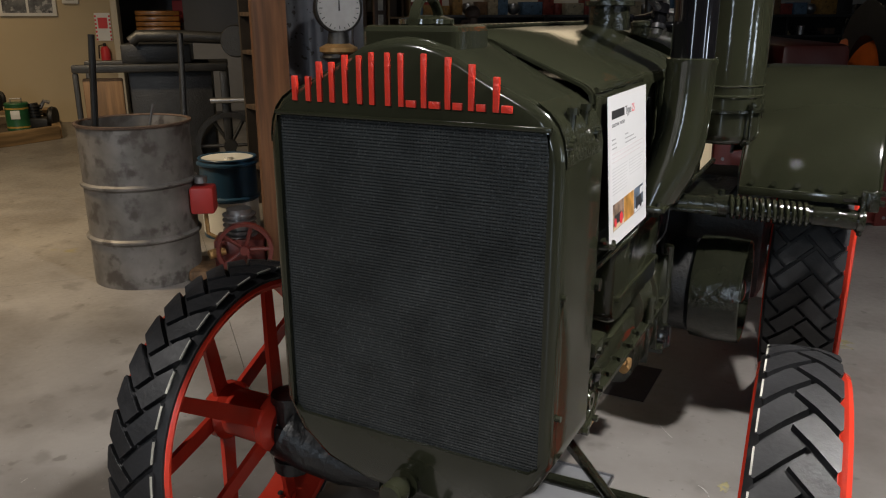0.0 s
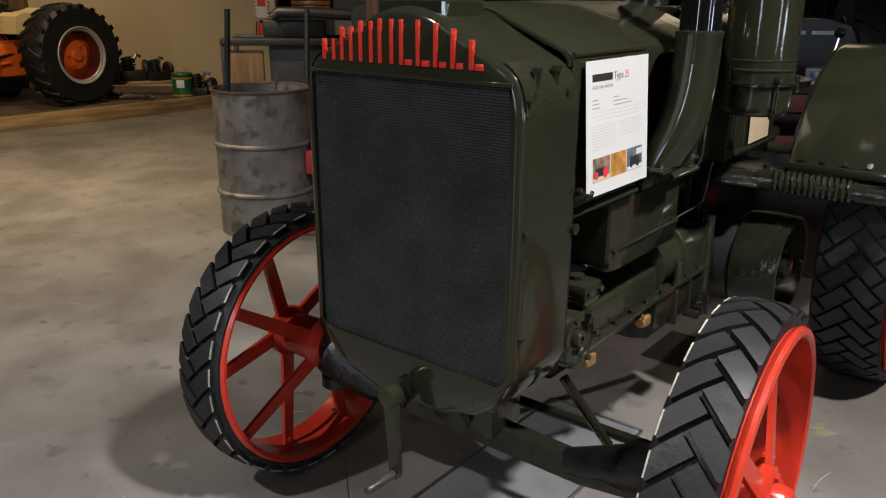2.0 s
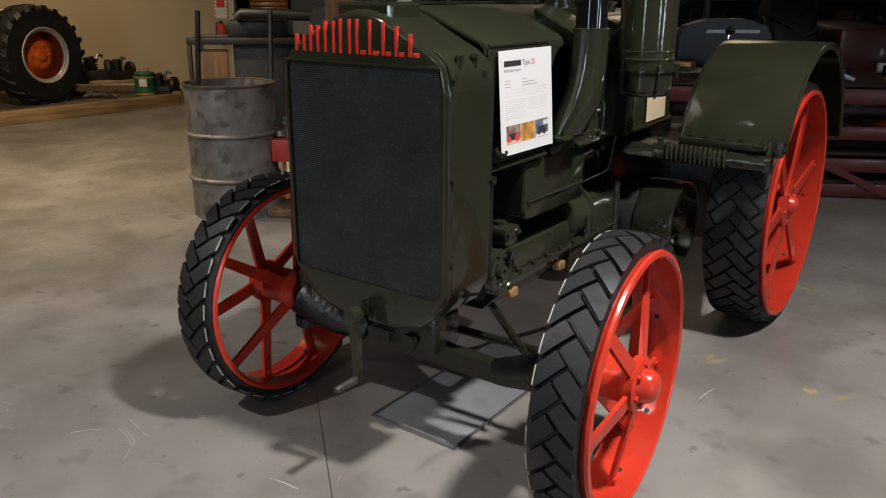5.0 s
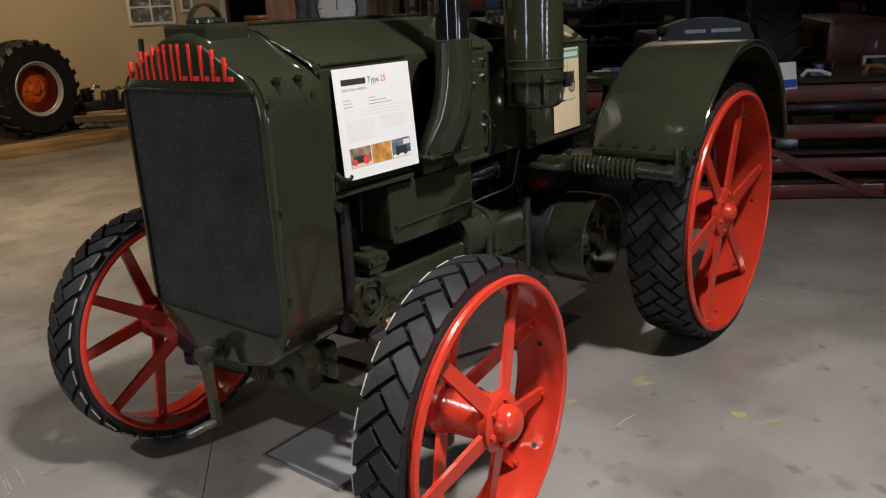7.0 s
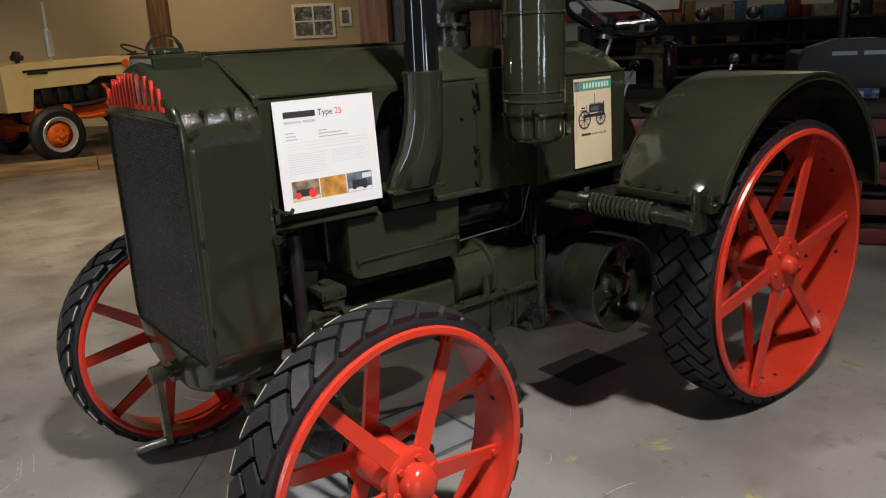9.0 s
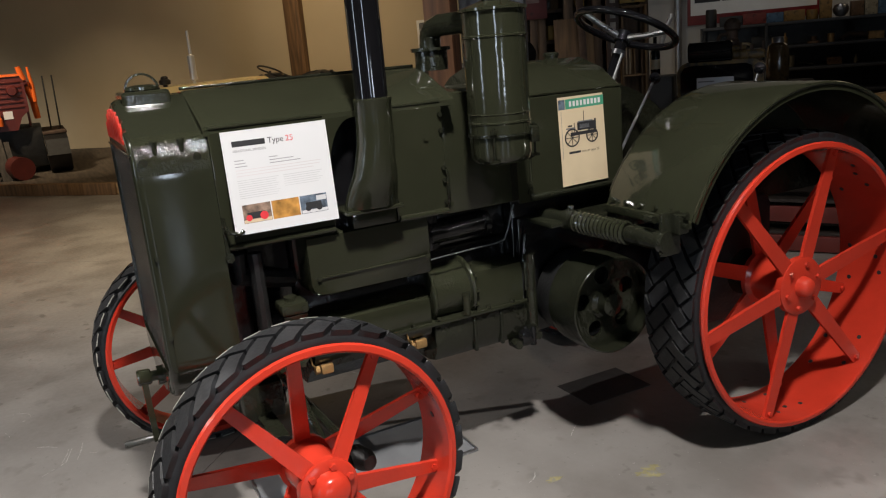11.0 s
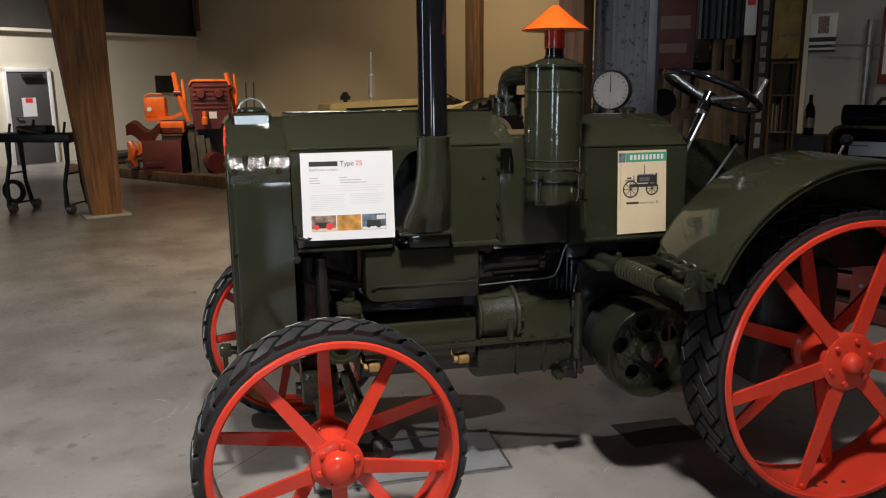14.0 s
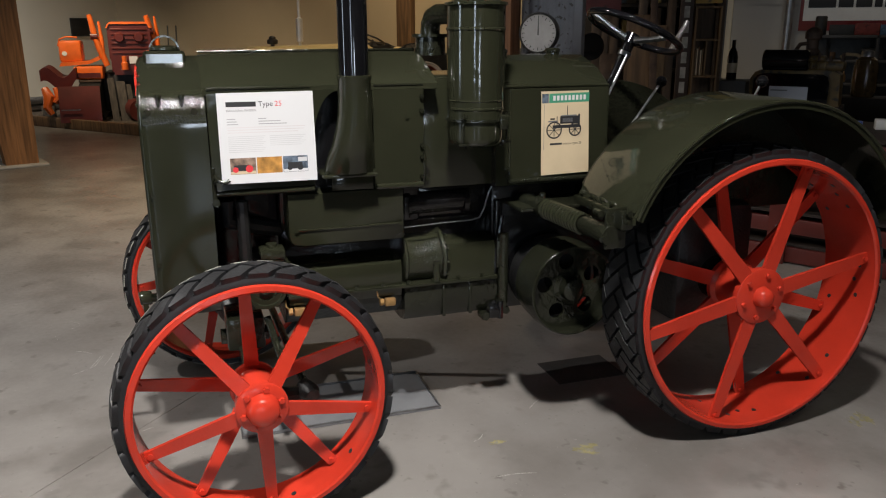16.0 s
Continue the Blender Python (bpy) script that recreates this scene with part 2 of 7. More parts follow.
def lathe(bm, profile, origin, axis, n=32, close=False):
    """Turns (radius, height) pairs round an axis."""
    origin, axis = Vector(origin), Vector(axis).normalized()
    a, b = frame_of(axis)
    rings = []
    for r, h in profile:
        if r < 1e-6:
            rings.append([bm.verts.new(origin + axis * h)])
        else:
            rings.append([bm.verts.new(origin + axis * h + (a * math.cos(2 * math.pi * i / n) + b * math.sin(2 * math.pi * i / n)) * r) for i in range(n)])
    pairs = list(zip(rings, rings[1:])) + ([(rings[-1], rings[0])] if close else [])
    for p, q in pairs:
        for i in range(n):
            j = (i + 1) % n
            if len(p) == 1 and len(q) == 1:
                continue
            if len(p) == 1:
                bm.faces.new((p[0], q[j], q[i]))
            elif len(q) == 1:
                bm.faces.new((p[i], p[j], q[0]))
            else:
                bm.faces.new((p[i], p[j], q[j], q[i]))


def tube(bm, pts, r, n=12, cap=True):
    pts = [Vector(p) for p in pts]
    rs = r if isinstance(r, (list, tuple)) else [r] * len(pts)
    a = None
    rings = []
    for k, p in enumerate(pts):
        d = (pts[min(k + 1, len(pts) - 1)] - pts[max(k - 1, 0)]).normalized()
        a = d.orthogonal().normalized() if a is None else (a - d * a.dot(d)).normalized()
        b = d.cross(a)
        rings.append([bm.verts.new(p + (a * math.cos(2 * math.pi * i / n) + b * math.sin(2 * math.pi * i / n)) * rs[k]) for i in range(n)])
    for p, q in zip(rings, rings[1:]):
        for i in range(n):
            bm.faces.new((p[i], p[(i + 1) % n], q[(i + 1) % n], q[i]))
    if cap:
        bm.faces.new(list(reversed(rings[0])))
        bm.faces.new(rings[-1])


def prism(bm, poly, axis, lo, hi):
    """Extrudes a polygon along axis 0, 1 or 2; the polygon's pairs are the other two coordinates in order."""
    def at(p, v):
        q = list(p)
        q.insert(axis, v)
        return bm.verts.new(q)
    a, b = [at(p, lo) for p in poly], [at(p, hi) for p in poly]
    n = len(poly)
    for i in range(n):
        bm.faces.new((a[i], a[(i + 1) % n], b[(i + 1) % n], b[i]))
    bm.faces.new(list(reversed(a)))
    bm.faces.new(b)


def loft(bm, sections, closed=True, cap=False):
    """Skins rows of points of equal length."""
    rows = [[bm.verts.new(p) for p in s] for s in sections]
    n = len(rows[0])
    for p, q in zip(rows, rows[1:]):
        for i in range(n if closed else n - 1):
            bm.faces.new((p[i], p[(i + 1) % n], q[(i + 1) % n], q[i]))
    if cap:
        bm.faces.new(list(reversed(rows[0])))
        bm.faces.new(rows[-1])
    return rows


def arc(c, r, a0, a1, n):
    return [(c[0] + r * math.cos(radians(a0 + (a1 - a0) * i / n)), c[1] + r * math.sin(radians(a0 + (a1 - a0) * i / n))) for i in range(n + 1)]


def mesh_of(name, bm, mat, angle=35):
    bmesh.ops.recalc_face_normals(bm, faces=bm.faces)
    me = bpy.data.meshes.new(name)
    bm.to_mesh(me)
    bm.free()
    me.materials.append(mat)
    me.shade_smooth()
    me.set_sharp_from_angle(angle=radians(angle))
    return me


def part(name, bm, mat, parent, label="", angle=35):
    ob = new(name, mesh_of(name, bm, mat, angle))
    ob.parent = parent
    if label:
        ob["label"] = label
    return ob


def thing(name, label, category, at=None, group="", kind=""):
    ob = new(name)
    if at is not None:
        ob.matrix_world = at
    return tagged(ob, label, category, group, kind)


def solid(name, bm, mat, label, category, kind="", at=None, angle=35):
    ob = new(name, mesh_of(name, bm, mat, angle))
    if at is not None:
        ob.matrix_world = at
    return tagged(ob, label, category, "", kind)


def words(name, text, size, m, mat, parent, depth=0.0008):
    cu = bpy.data.curves.new(name, "FONT")
    cu.body, cu.size, cu.extrude = text, size, depth
    tmp = new(name, cu)
    me = bpy.data.meshes.new_from_object(tmp.evaluated_get(bpy.context.evaluated_depsgraph_get()))
    bpy.data.objects.remove(tmp)
    me.materials.clear()
    me.materials.append(mat)
    ob = new(name, me)
    ob.parent = parent
    ob.matrix_local = m
    return ob


# ---- the large structure ----
CORNER = Vector((-17.2, -1.1, 0))
ALONG = pose(*CORNER, 0, 0, 40.7)          # long wall: x along it, y to its back
WEST = pose(*CORNER, 0, 0, -49.3)          # end wall with the door: x along it, away from the corner


def wall(name, pieces, mat, label, at):
    bm = bmesh.new()
    for lo, hi in pieces:
        box(bm, lo, hi)
    return solid(name, bm, mat, label, "wall", "structure", at)


wall("wall_north", [((0, 0, 0), (11.7, 0.2, 5.0))], WALL, "long beige plastered hall wall", ALONG)
wall("wall_over_opening", [((11.7, 0, 2.7), (13.5, 0.2, 5.0))], WALL, "beige wall over a doorway", ALONG)
wall("wall_north_east", [((13.5, 0, 0), (27.0, 0.2, 5.0))], WALL_WHITE, "grey-white hall wall behind shelving", ALONG)
wall("wall_west", [((-0.2, -0.2, 0), (14.0, 0, 2.60))], WALL_PALE, "cream panelled end wall with a grey door", WEST)
# upper wall set back; the recess's dimness is put into its dark colour
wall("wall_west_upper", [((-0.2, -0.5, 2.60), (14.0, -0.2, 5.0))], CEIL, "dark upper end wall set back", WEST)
wall("wall_south", [((-17, -10.2, 0), (0.7, -10.0, 5.0)), ((1.5, -10.2, 0), (9, -10.0, 5.0)), ((0.7, -10.2, 0), (1.5, -10.0, 0.7)), ((0.7, -10.2, 3.9), (1.5, -10.0, 5.0))], WALL, "beige hall wall with one tall window", None)
window = thing("window_1", "tall narrow window with white frame in the beige wall", "window", pose(0.7, -10.0, 0.7), kind="structure")
for name, lo, hi in (("window_frame", (0.0, -0.04, 0.0), (0.04, 0.02, 3.2)), ("window_frame", (0.76, -0.04, 0.0), (0.80, 0.02, 3.2)), ("window_frame", (0.04, -0.04, 0.0), (0.76, 0.02, 0.04)), ("window_frame", (0.04, -0.04, 3.16), (0.76, 0.02, 3.2)), ("window_bar", (0.04, -0.03, 1.58), (0.76, 0.0, 1.62))):
    bm = bmesh.new()
    box(bm, lo, hi, 0.004)
    part(name, bm, WHITE, window)
wall("wall_east", [((9.0, -10.2, 0), (9.2, -3.25, 5.0)), ((9.0, -2.65, 0), (9.2, -0.25, 5.0)), ((9.0, 0.6, 0), (9.2, 20, 5.0)), ((9.0, -0.25, 0), (9.2, 0.6, 0.8)), ((9.0, -0.25, 1.3), (9.2, 0.6, 5.0)), ((9.0, -3.25, 0), (9.2, -2.65, 0.85)), ((9.0, -3.25, 2.35), (9.2, -2.65, 5.0))], WALL, "beige hall wall with one narrow and one low window", None)
for name, label, y, z, w, h in (("window_2", "narrow window with white frame in the beige wall", -3.25, 0.85, 0.60, 1.50), ("window_3", "small low window with white frame in the beige wall", -0.25, 0.80, 0.85, 0.50)):
    window = thing(name, label, "window", pose(9.0, y, z), kind="structure")
    for lo, hi in (((-0.02, 0.0, 0.0), (0.05, 0.025, h)), ((-0.02, w - 0.025, 0.0), (0.05, w, h)), ((-0.02, 0.025, 0.0), (0.05, w - 0.025, 0.025)), ((-0.02, 0.025, h - 0.025), (0.05, w - 0.025, h))):
        bm = bmesh.new()
        box(bm, lo, hi, 0.004)
        part("window_frame", bm, WHITE, window)
bm = bmesh.new()
box(bm, (-24, -14, 5.0), (12, 20, 5.2))
solid("ceiling", bm, CEIL, "dark unlit ceiling", "ceiling", "structure")
bm = bmesh.new()
box(bm, (0.0, -0.10, 2.60), (13.9, -0.003, 2.66))
solid("trim", bm, WALL_PALE, "cream capping along the end wall", "trim", "structure", WEST @ pose(0, 0.1, 0))
bm = bmesh.new()
box(bm, (0.02, -0.06, 2.78), (0.20, -0.004, 5.0), 0.006)
solid("corner_trim", bm, WOOD_OLD, "dark timber strip in the wall corner", "trim", "structure", ALONG)
for k, x in enumerate((8.0,)):
    bm = bmesh.new()
    box(bm, (x - 0.15, -0.16, 0), (x + 0.15, -0.004, 5.0), 0.008)
    tagged(solid("wall_post", bm, WOOD_OLD, "dark brown timber post against the beige wall", "post", "structure", ALONG), group="wall posts")

# room seen through the doorway: dark store with a grey sliding panel
bm = bmesh.new()
box(bm, (10.5, 2.2, 0), (15.0, 2.4, 3.2))
solid("store_wall", bm, DOORGREY, "dark wall of the store behind the doorway", "wall", "structure", ALONG)
bm = bmesh.new()
box(bm, (11.6, 0.2, 2.75), (13.6, 2.4, 2.85))
solid("store_ceiling", bm, CEIL, "dark ceiling of the store", "ceiling", "structure", ALONG)
door = thing("door_1", "dark grey panel door standing half across the doorway", "door", ALONG, kind="structure")
bm = bmesh.new()
box(bm, (12.55, -0.05, 0.02), (13.5, -0.005, 2.6), 0.005)
part("door_leaf", bm, DOORGREY, door)
bm = bmesh.new()
box(bm, (12.57, -0.062, 0.10), (13.48, -0.052, 1.05), 0.003)
part("kick_panel", bm, material("grey_lower_panel", (0.22, 0.21, 0.20), 0.5, vary=0.05), door, "paler grey lower panel")
for name, lo, hi in (("door_jamb", (11.62, -0.03, 0), (11.70, 0.23, 2.7)), ("door_jamb", (13.5, -0.03, 0), (13.58, 0.23, 2.7)), ("door_head", (11.62, -0.03, 2.7), (13.58, 0.23, 2.78))):
    bm = bmesh.new()
    box(bm, lo, hi, 0.004)
    part(name, bm, WALL_PALE, door, "cream painted frame")

# end-wall door
door = thing("door_2", "closed dark grey door with a notice, in a white frame", "door", WEST, kind="structure")
DX = 4.13
bm = bmesh.new()
box(bm, (DX - 0.40, 0.004, 0.01), (DX + 0.40, 0.045, 1.82), 0.004)
part("door_leaf", bm, DOORGREY, door)
for lo, hi in (((DX - 0.48, 0.004, 0), (DX - 0.405, 0.06, 1.9)), ((DX + 0.405, 0.004, 0), (DX + 0.48, 0.06, 1.9)), ((DX - 0.48, 0.004, 1.825), (DX + 0.48, 0.06, 1.9))):
    bm = bmesh.new()
    box(bm, lo, hi, 0.004)
    part("door_frame", bm, WHITE, door, "white frame")
bm = bmesh.new()
box(bm, (DX - 0.12, 0.046, 0.95), (DX + 0.16, 0.050, 1.32))
part("notice", bm, PAPER, door, "white paper notice")
bm = bmesh.new()
box(bm, (DX - 0.05, 0.051, 1.22), (DX + 0.09, 0.053, 1.31))
part("notice_heading", bm, INK_RED, door, "red heading block")
bm = bmesh.new()
box(bm, (DX - 0.28, 0.046, 1.70), (DX + 0.12, 0.13, 1.79), 0.01)
part("door_closer", bm, IRON, door, "black door closer")
bm = bmesh.new()
cyl(bm, (DX + 0.30, 0.045, 0.95), (DX + 0.30, 0.10, 0.95), 0.02)
box(bm, (DX + 0.20, 0.085, 0.935), (DX + 0.32, 0.105, 0.965), 0.005)
part("door_handle", bm, STEEL, door)

# raised display platform with a timber kerb
EDGE = [(-9.4, 6.1), (-7.72, 4.95), (-7.80, 1.9), (-8.25, 0.55), (-12.6, -3.2)]
BACK = [(-16.9, -0.9), (-11.6, 3.65)]
platform = thing("display_platform", "low display platform with a timber kerb", "platform", kind="structure")
bm = bmesh.new()
poly = EDGE + BACK
a = [bm.verts.new((x, y, 0.0)) for x, y in poly]
b = [bm.verts.new((x, y, 0.09)) for x, y in poly]
for i in range(len(poly)):
    j = (i + 1) % len(poly)
    bm.faces.new((a[i], a[j], b[j], b[i]))
bm.faces.new(list(reversed(a)))
bm.faces.new(b)
part("deck", bm, WOOD_DECK, platform)
for (x0, y0), (x1, y1) in zip(EDGE, EDGE[1:]):
    d = math.hypot(x1 - x0, y1 - y0)
    bm = bmesh.new()
    box(bm, (0, -0.06, 0), (d - 0.004, 0.035, 0.155), 0.006)
    ob = part("kerb", bm, WOOD_KERB if y0 > 1 else WOOD_OLD, platform)
    ob.matrix_local = pose(x0, y0, 0, 0, 0, math.degrees(math.atan2(y1 - y0, x1 - x0)))

# leaning laminated-timber frame leg on a concrete pad
post = thing("timber_frame_leg", "tapered laminated pine frame leg on a concrete pad", "post", pose(-7.08, -1.68, 0, 0, 0, 20))
bm = bmesh.new()
box(bm, (-0.27, -0.26, 0), (0.20, 0.26, 0.03), 0.01)
part("pad", bm, material("pad_concrete", (0.42, 0.40, 0.37), 0.8, vary=0.15, scale=8), post)
for i in range(6):
    z0, z1 = 0.0, 5.0
    w0, w1 = -0.17 + 0.0, 0.17
    y0 = 0.17 - 0.34 * (i + 1) / 6
    y1 = 0.17 - 0.34 * i / 6
    t0 = 0.17 - (0.34 + 0.47) * (i + 1) / 6
    t1 = 0.17 - (0.34 + 0.47) * i / 6
    bm = bmesh.new()
    loft(bm, [[(-0.11, y0, 0.03), (0.11, y0, 0.03), (0.11, y1 - 0.0015, 0.03), (-0.11, y1 - 0.0015, 0.03)],
              [(-0.11, t0, 5.0), (0.11, t0, 5.0), (0.11, t1 - 0.0015, 5.0), (-0.11, t1 - 0.0015, 5.0)]], cap=True)
    part("lamination", bm, WOOD_POST, post)


# ---- the tractor ----
tractor = thing("tractor", "restored dark green vintage tractor with red spoked wheels", "tractor")


CORE = material("radiator_core", (0.046, 0.052, 0.054), 0.24, metal=0.40, vary=0.3, scale=9, fine=190, bump=0.22, rough_vary=0.15)


def shell_outline(inset=0.0):
    right = [(0.0, 0.505), (0.10, 0.507), (0.20, 0.535), (0.265, 0.585), (0.302, 0.655), (0.304, 0.95), (0.304, 1.190), (0.303, 1.222), (0.298, 1.249), (0.288, 1.273), (0.271, 1.293), (0.246, 1.309), (0.17, 1.346), (0.085, 1.392), (0.04, 1.404)]
    pts = right + [(0.0, 1.408)] + [(-x, z) for x, z in reversed(right[1:])]
    return [(x * (1 - inset / 0.30), 0.95 + (z - 0.95) * (1 - inset / 0.45)) for x, z in pts]


def dense(pts, gap=0.02):
    out = []
    for p, q in zip(pts, pts[1:] + pts[:1]):
        n = max(1, int(math.hypot(q[0] - p[0], q[1] - p[1]) / gap))
        out += [(p[0] + (q[0] - p[0]) * i / n, p[1] + (q[1] - p[1]) * i / n) for i in range(n)]
    return out


def opening(x, z):
    """The point of the opening's edge towards (x, z)."""
    cz = 0.947
    dx, dz = x, z - cz
    k = min(0.276 / max(abs(dx), 1e-6), 0.315 / max(abs(dz), 1e-6))
    return dx * k, cz + dz * k


def shell():
    bm = bmesh.new()
    rings = []
    for i, y in ((0.0, 0.205), (0.0, 0.16), (0.0, 0.026), (0.003, 0.012), (0.009, 0.004), (0.018, 0.0)):
        rings.append([(x, y, z) for x, z in dense(shell_outline())] if i == 0 else [(x * (1 - i / 0.30), y, 0.95 + (z - 0.95) * (1 - i / 0.45)) for x, z in dense(shell_outline())])
    hole = [opening(x, z) for x, z in dense(shell_outline())]
    rings.append([(x, 0.0, z) for x, z in hole])
    rings.append([(x * 0.995, 0.008, 0.947 + (z - 0.947) * 0.995) for x, z in hole])
    loft(bm, rings)
    return bm


part("radiator_shell", shell(), GREEN_PITTED_DIM, tractor, angle=40)
for side in (1, -1):
    bm = bmesh.new()
    edge = [(0.3036, 1.206), (0.3040, 1.222), (0.2990, 1.2495), (0.2890, 1.2740), (0.2718, 1.2942), (0.2500, 1.3085)]
    loft(bm, [[(side * x, y, z) for x, z in edge] for y in (0.012, 0.05, 0.09, 0.13, 0.17, 0.2045)], closed=False)
    bmesh.ops.recalc_face_normals(bm, faces=bm.faces)
    bmesh.ops.solidify(bm, geom=bm.faces[:], thickness=0.0012)
    part("shoulder_strip", bm, GREEN_BRUSHED, tractor, "thickly painted rounded shoulder", 50)
bm = bmesh.new()
box(bm, (-0.275, 0.0105, 0.630), (0.275, 0.09, 1.263))
core = part("radiator_core", bm, CORE, tractor, "dark radiator core")
# thin level fins and the tubes between them
verts, faces = [], []
def slat(lo, hi, tip):
    i = len(verts)
    for x, y, z in ((lo[0], hi[1], lo[2]), (hi[0], hi[1], lo[2]), (hi[0], hi[1], hi[2]), (lo[0], hi[1], hi[2]), (lo[0], lo[1], tip[0]), (hi[0], lo[1], tip[0]), (hi[0], lo[1], tip[1]), (lo[0], lo[1], tip[1])):
        verts.append((x, y, z))
    faces.extend([(i + 4, i + 5, i + 6, i + 7), (i, i + 1, i + 5, i + 4), (i + 3, i + 7, i + 6, i + 2), (i, i + 4, i + 7, i + 3), (i + 1, i + 2, i + 6, i + 5)])
for k in range(105):
    z = 0.632 + 0.006 * k
    slat((-0.274, 0.0070 + 0.0006 * math.sin(k * 2.4), z), (0.274, 0.0110, z + 0.0050), (z + 0.0008, z + 0.0042))
for k in range(91):
    x = -0.2715 + 0.006 * k
    slat((x, 0.0082, 0.632), (x + 0.0022, 0.0110, 1.262), (0.632, 1.262))
me = bpy.data.meshes.new("radiator_matrix")
me.from_pydata(verts, [], faces)
me.materials.append(CORE)
fins = new("radiator_matrix", me)
fins.parent = tractor
fins["kind"] = "stuff"
fins["label"] = "fine dark radiator fins and tubes"
bm = bmesh.new()
box(bm, (-0.280, -0.0035, 1.263), (0.280, 0.004, 1.271), 0.002)
part("radiator_moulding", bm, GREEN, tractor)

# raised brand lettering on the header, kept as plain upright bars
CAPS = [(-0.237, -0.191, 1.335), (-0.180, -0.137, 1.362), (-0.123, -0.077, 1.375), (-0.066, -0.018, 1.381), (-0.008, 0.031, 1.381),
        (0.037, 0.078, 1.381), (0.083, 0.120, 1.376), (0.127, 0.163, 1.366), (0.172, 0.211, 1.347)]
for i, (x0, x1, top) in enumerate(CAPS):
    pairs = ((x0 + 0.002, x0 + 0.013), (x1 - 0.013, x1 - 0.002)) if i < 4 else ((x0 + 0.004, x0 + 0.015), (x0 + 0.019, x1))
    for k, (p, q) in enumerate(pairs):
        h = top if i < 4 or k == 0 else 1.304
        bm = bmesh.new()
        box(bm, (p, -0.0035, 1.290), (q, 0.004, h if k == 0 or i < 4 else 1.302), 0.0012)
        part("header_bar", bm, LETTER, tractor, "raised red-painted bar")

# filler box and cap
bm = bmesh.new()
box(bm, (-0.095, 0.026, 1.352), (0.095, 0.160, 1.426), 0.010)
part("filler_box", bm, GREEN_HAMMERED, tractor, angle=12)
bm = bmesh.new()
lathe(bm, [(0.046, 1.424), (0.050, 1.428), (0.050, 1.436), (0.030, 1.442), (0.0, 1.443)], (0, 0.095, 0), (0, 0, 1), 24)
hoop = arc((0.095, 1.426), 0.044, 0, 180, 14)
loft(bm, [[(x, y + (y - 0.095) * q, z + (z - 1.426) * q) for x, q in ((-0.009, 0.0), (0.009, 0.0), (0.009, 0.14), (-0.009, 0.14))] for y, z in hoop], cap=True)
part("filler_cap", bm, GREEN_HAMMERED, tractor)


def hood_profile(drop=0.0, half=0.287):
    right = [(half, 1.300), (half - 0.004, 1.318), (half - 0.020, 1.332), (0.17, 1.372), (0.085, 1.408), (0.03, 1.420)]
    return [(x, z - drop) for x, z in right] + [(0.0, 1.421 - drop)] + [(-x, z - drop) for x, z in reversed(right)]


def sheet(sections, thick=0.006):
    bm = bmesh.new()
    loft(bm, sections, closed=False)
    bmesh.ops.recalc_face_normals(bm, faces=bm.faces)
    bmesh.ops.solidify(bm, geom=bm.faces[:], thickness=thick)
    return bm


part("hood", sheet([[(x, y, z) for x, z in hood_profile(d)] for y, d in ((0.2065, 0.010), (0.214, 0.007), (0.6, 0.004), (0.985, 0.006))]), GREEN, tractor)
part("hood_seat", sheet([[(x * 0.985, y, z) for x, z in hood_profile(0.010)] for y in (0.199, 0.22, 0.27)]), GREEN, tractor)
bm = bmesh.new()
cyl(bm, (0, 0.20, 1.420), (0, 0.985, 1.420), 0.005, n=10)
part("hood_hinge", bm, GREEN_DARK, tractor)
# tank with a flat gabled rear
tank = []
for y, top, side in ((1.215, 1.395, 1.30), (1.45, 1.396, 1.298), (1.660, 1.394, 1.294), (1.672, 1.386, 1.286)):
    w = 0.268
    tank.append([(w, y, 0.93), (w, y, side - 0.012), (w - 0.02, y, side + 0.012), (0.17, y, side + (top - side) * 0.62), (0.05, y, top), (-0.05, y, top), (-0.17, y, side + (top - side) * 0.62), (-w + 0.02, y, side + 0.012), (-w, y, side - 0.012), (-w, y, 0.93)])
bm = bmesh.new()
loft(bm, tank, closed=True, cap=True)
part("fuel_tank", bm, GREEN, tractor)
for x, y in ((0.08, 1.30), (0.02, 1.55)):
    bm = bmesh.new()
    lathe(bm, [(0.027, 1.375), (0.027, 1.404), (0.030, 1.406), (0.030, 1.416), (0.024, 1.420), (0.0, 1.421)], (x, y, 0), (0, 0, 1), 14)
    part("tank_cap", bm, GREEN_DARK, tractor)


def side_panel(y0, y1, z0, z1, x=0.283, rod=True):
    bm = bmesh.new()
    box(bm, (x - 0.010, y0, z0), (x + 0.004, y1, z1), 0.004)
    return bm


for y0, y1, z0 in ((0.208, 0.5465, 0.965), (0.752, 0.935, 0.955)):
    part("side_panel", side_panel(y0, y1, z0, 1.300), GREEN, tractor, angle=20)
    bm = bmesh.new()
    cyl(bm, (0.288, y0 + 0.004, z0 + 0.006), (0.288, y1 - 0.006, z0 + 0.006), 0.011, n=12)
    part("panel_rod", bm, GREEN, tractor)
    bm = bmesh.new()
    cyl(bm, (0.283, y0 + 0.004, 1.312), (0.283, y1 - 0.004, 1.312), 0.006, n=10)
    part("panel_bead", bm, GREEN, tractor)
part("side_panel", side_panel(0.21, 0.985, 0.955, 1.30, -0.277), GREEN, tractor)
bm = bmesh.new()
curve = [(0.5468 + 0.088 * (1 - math.cos(radians(a))), 1.115 + 0.180 * math.sin(radians(a))) for a in range(0, 91, 6)]
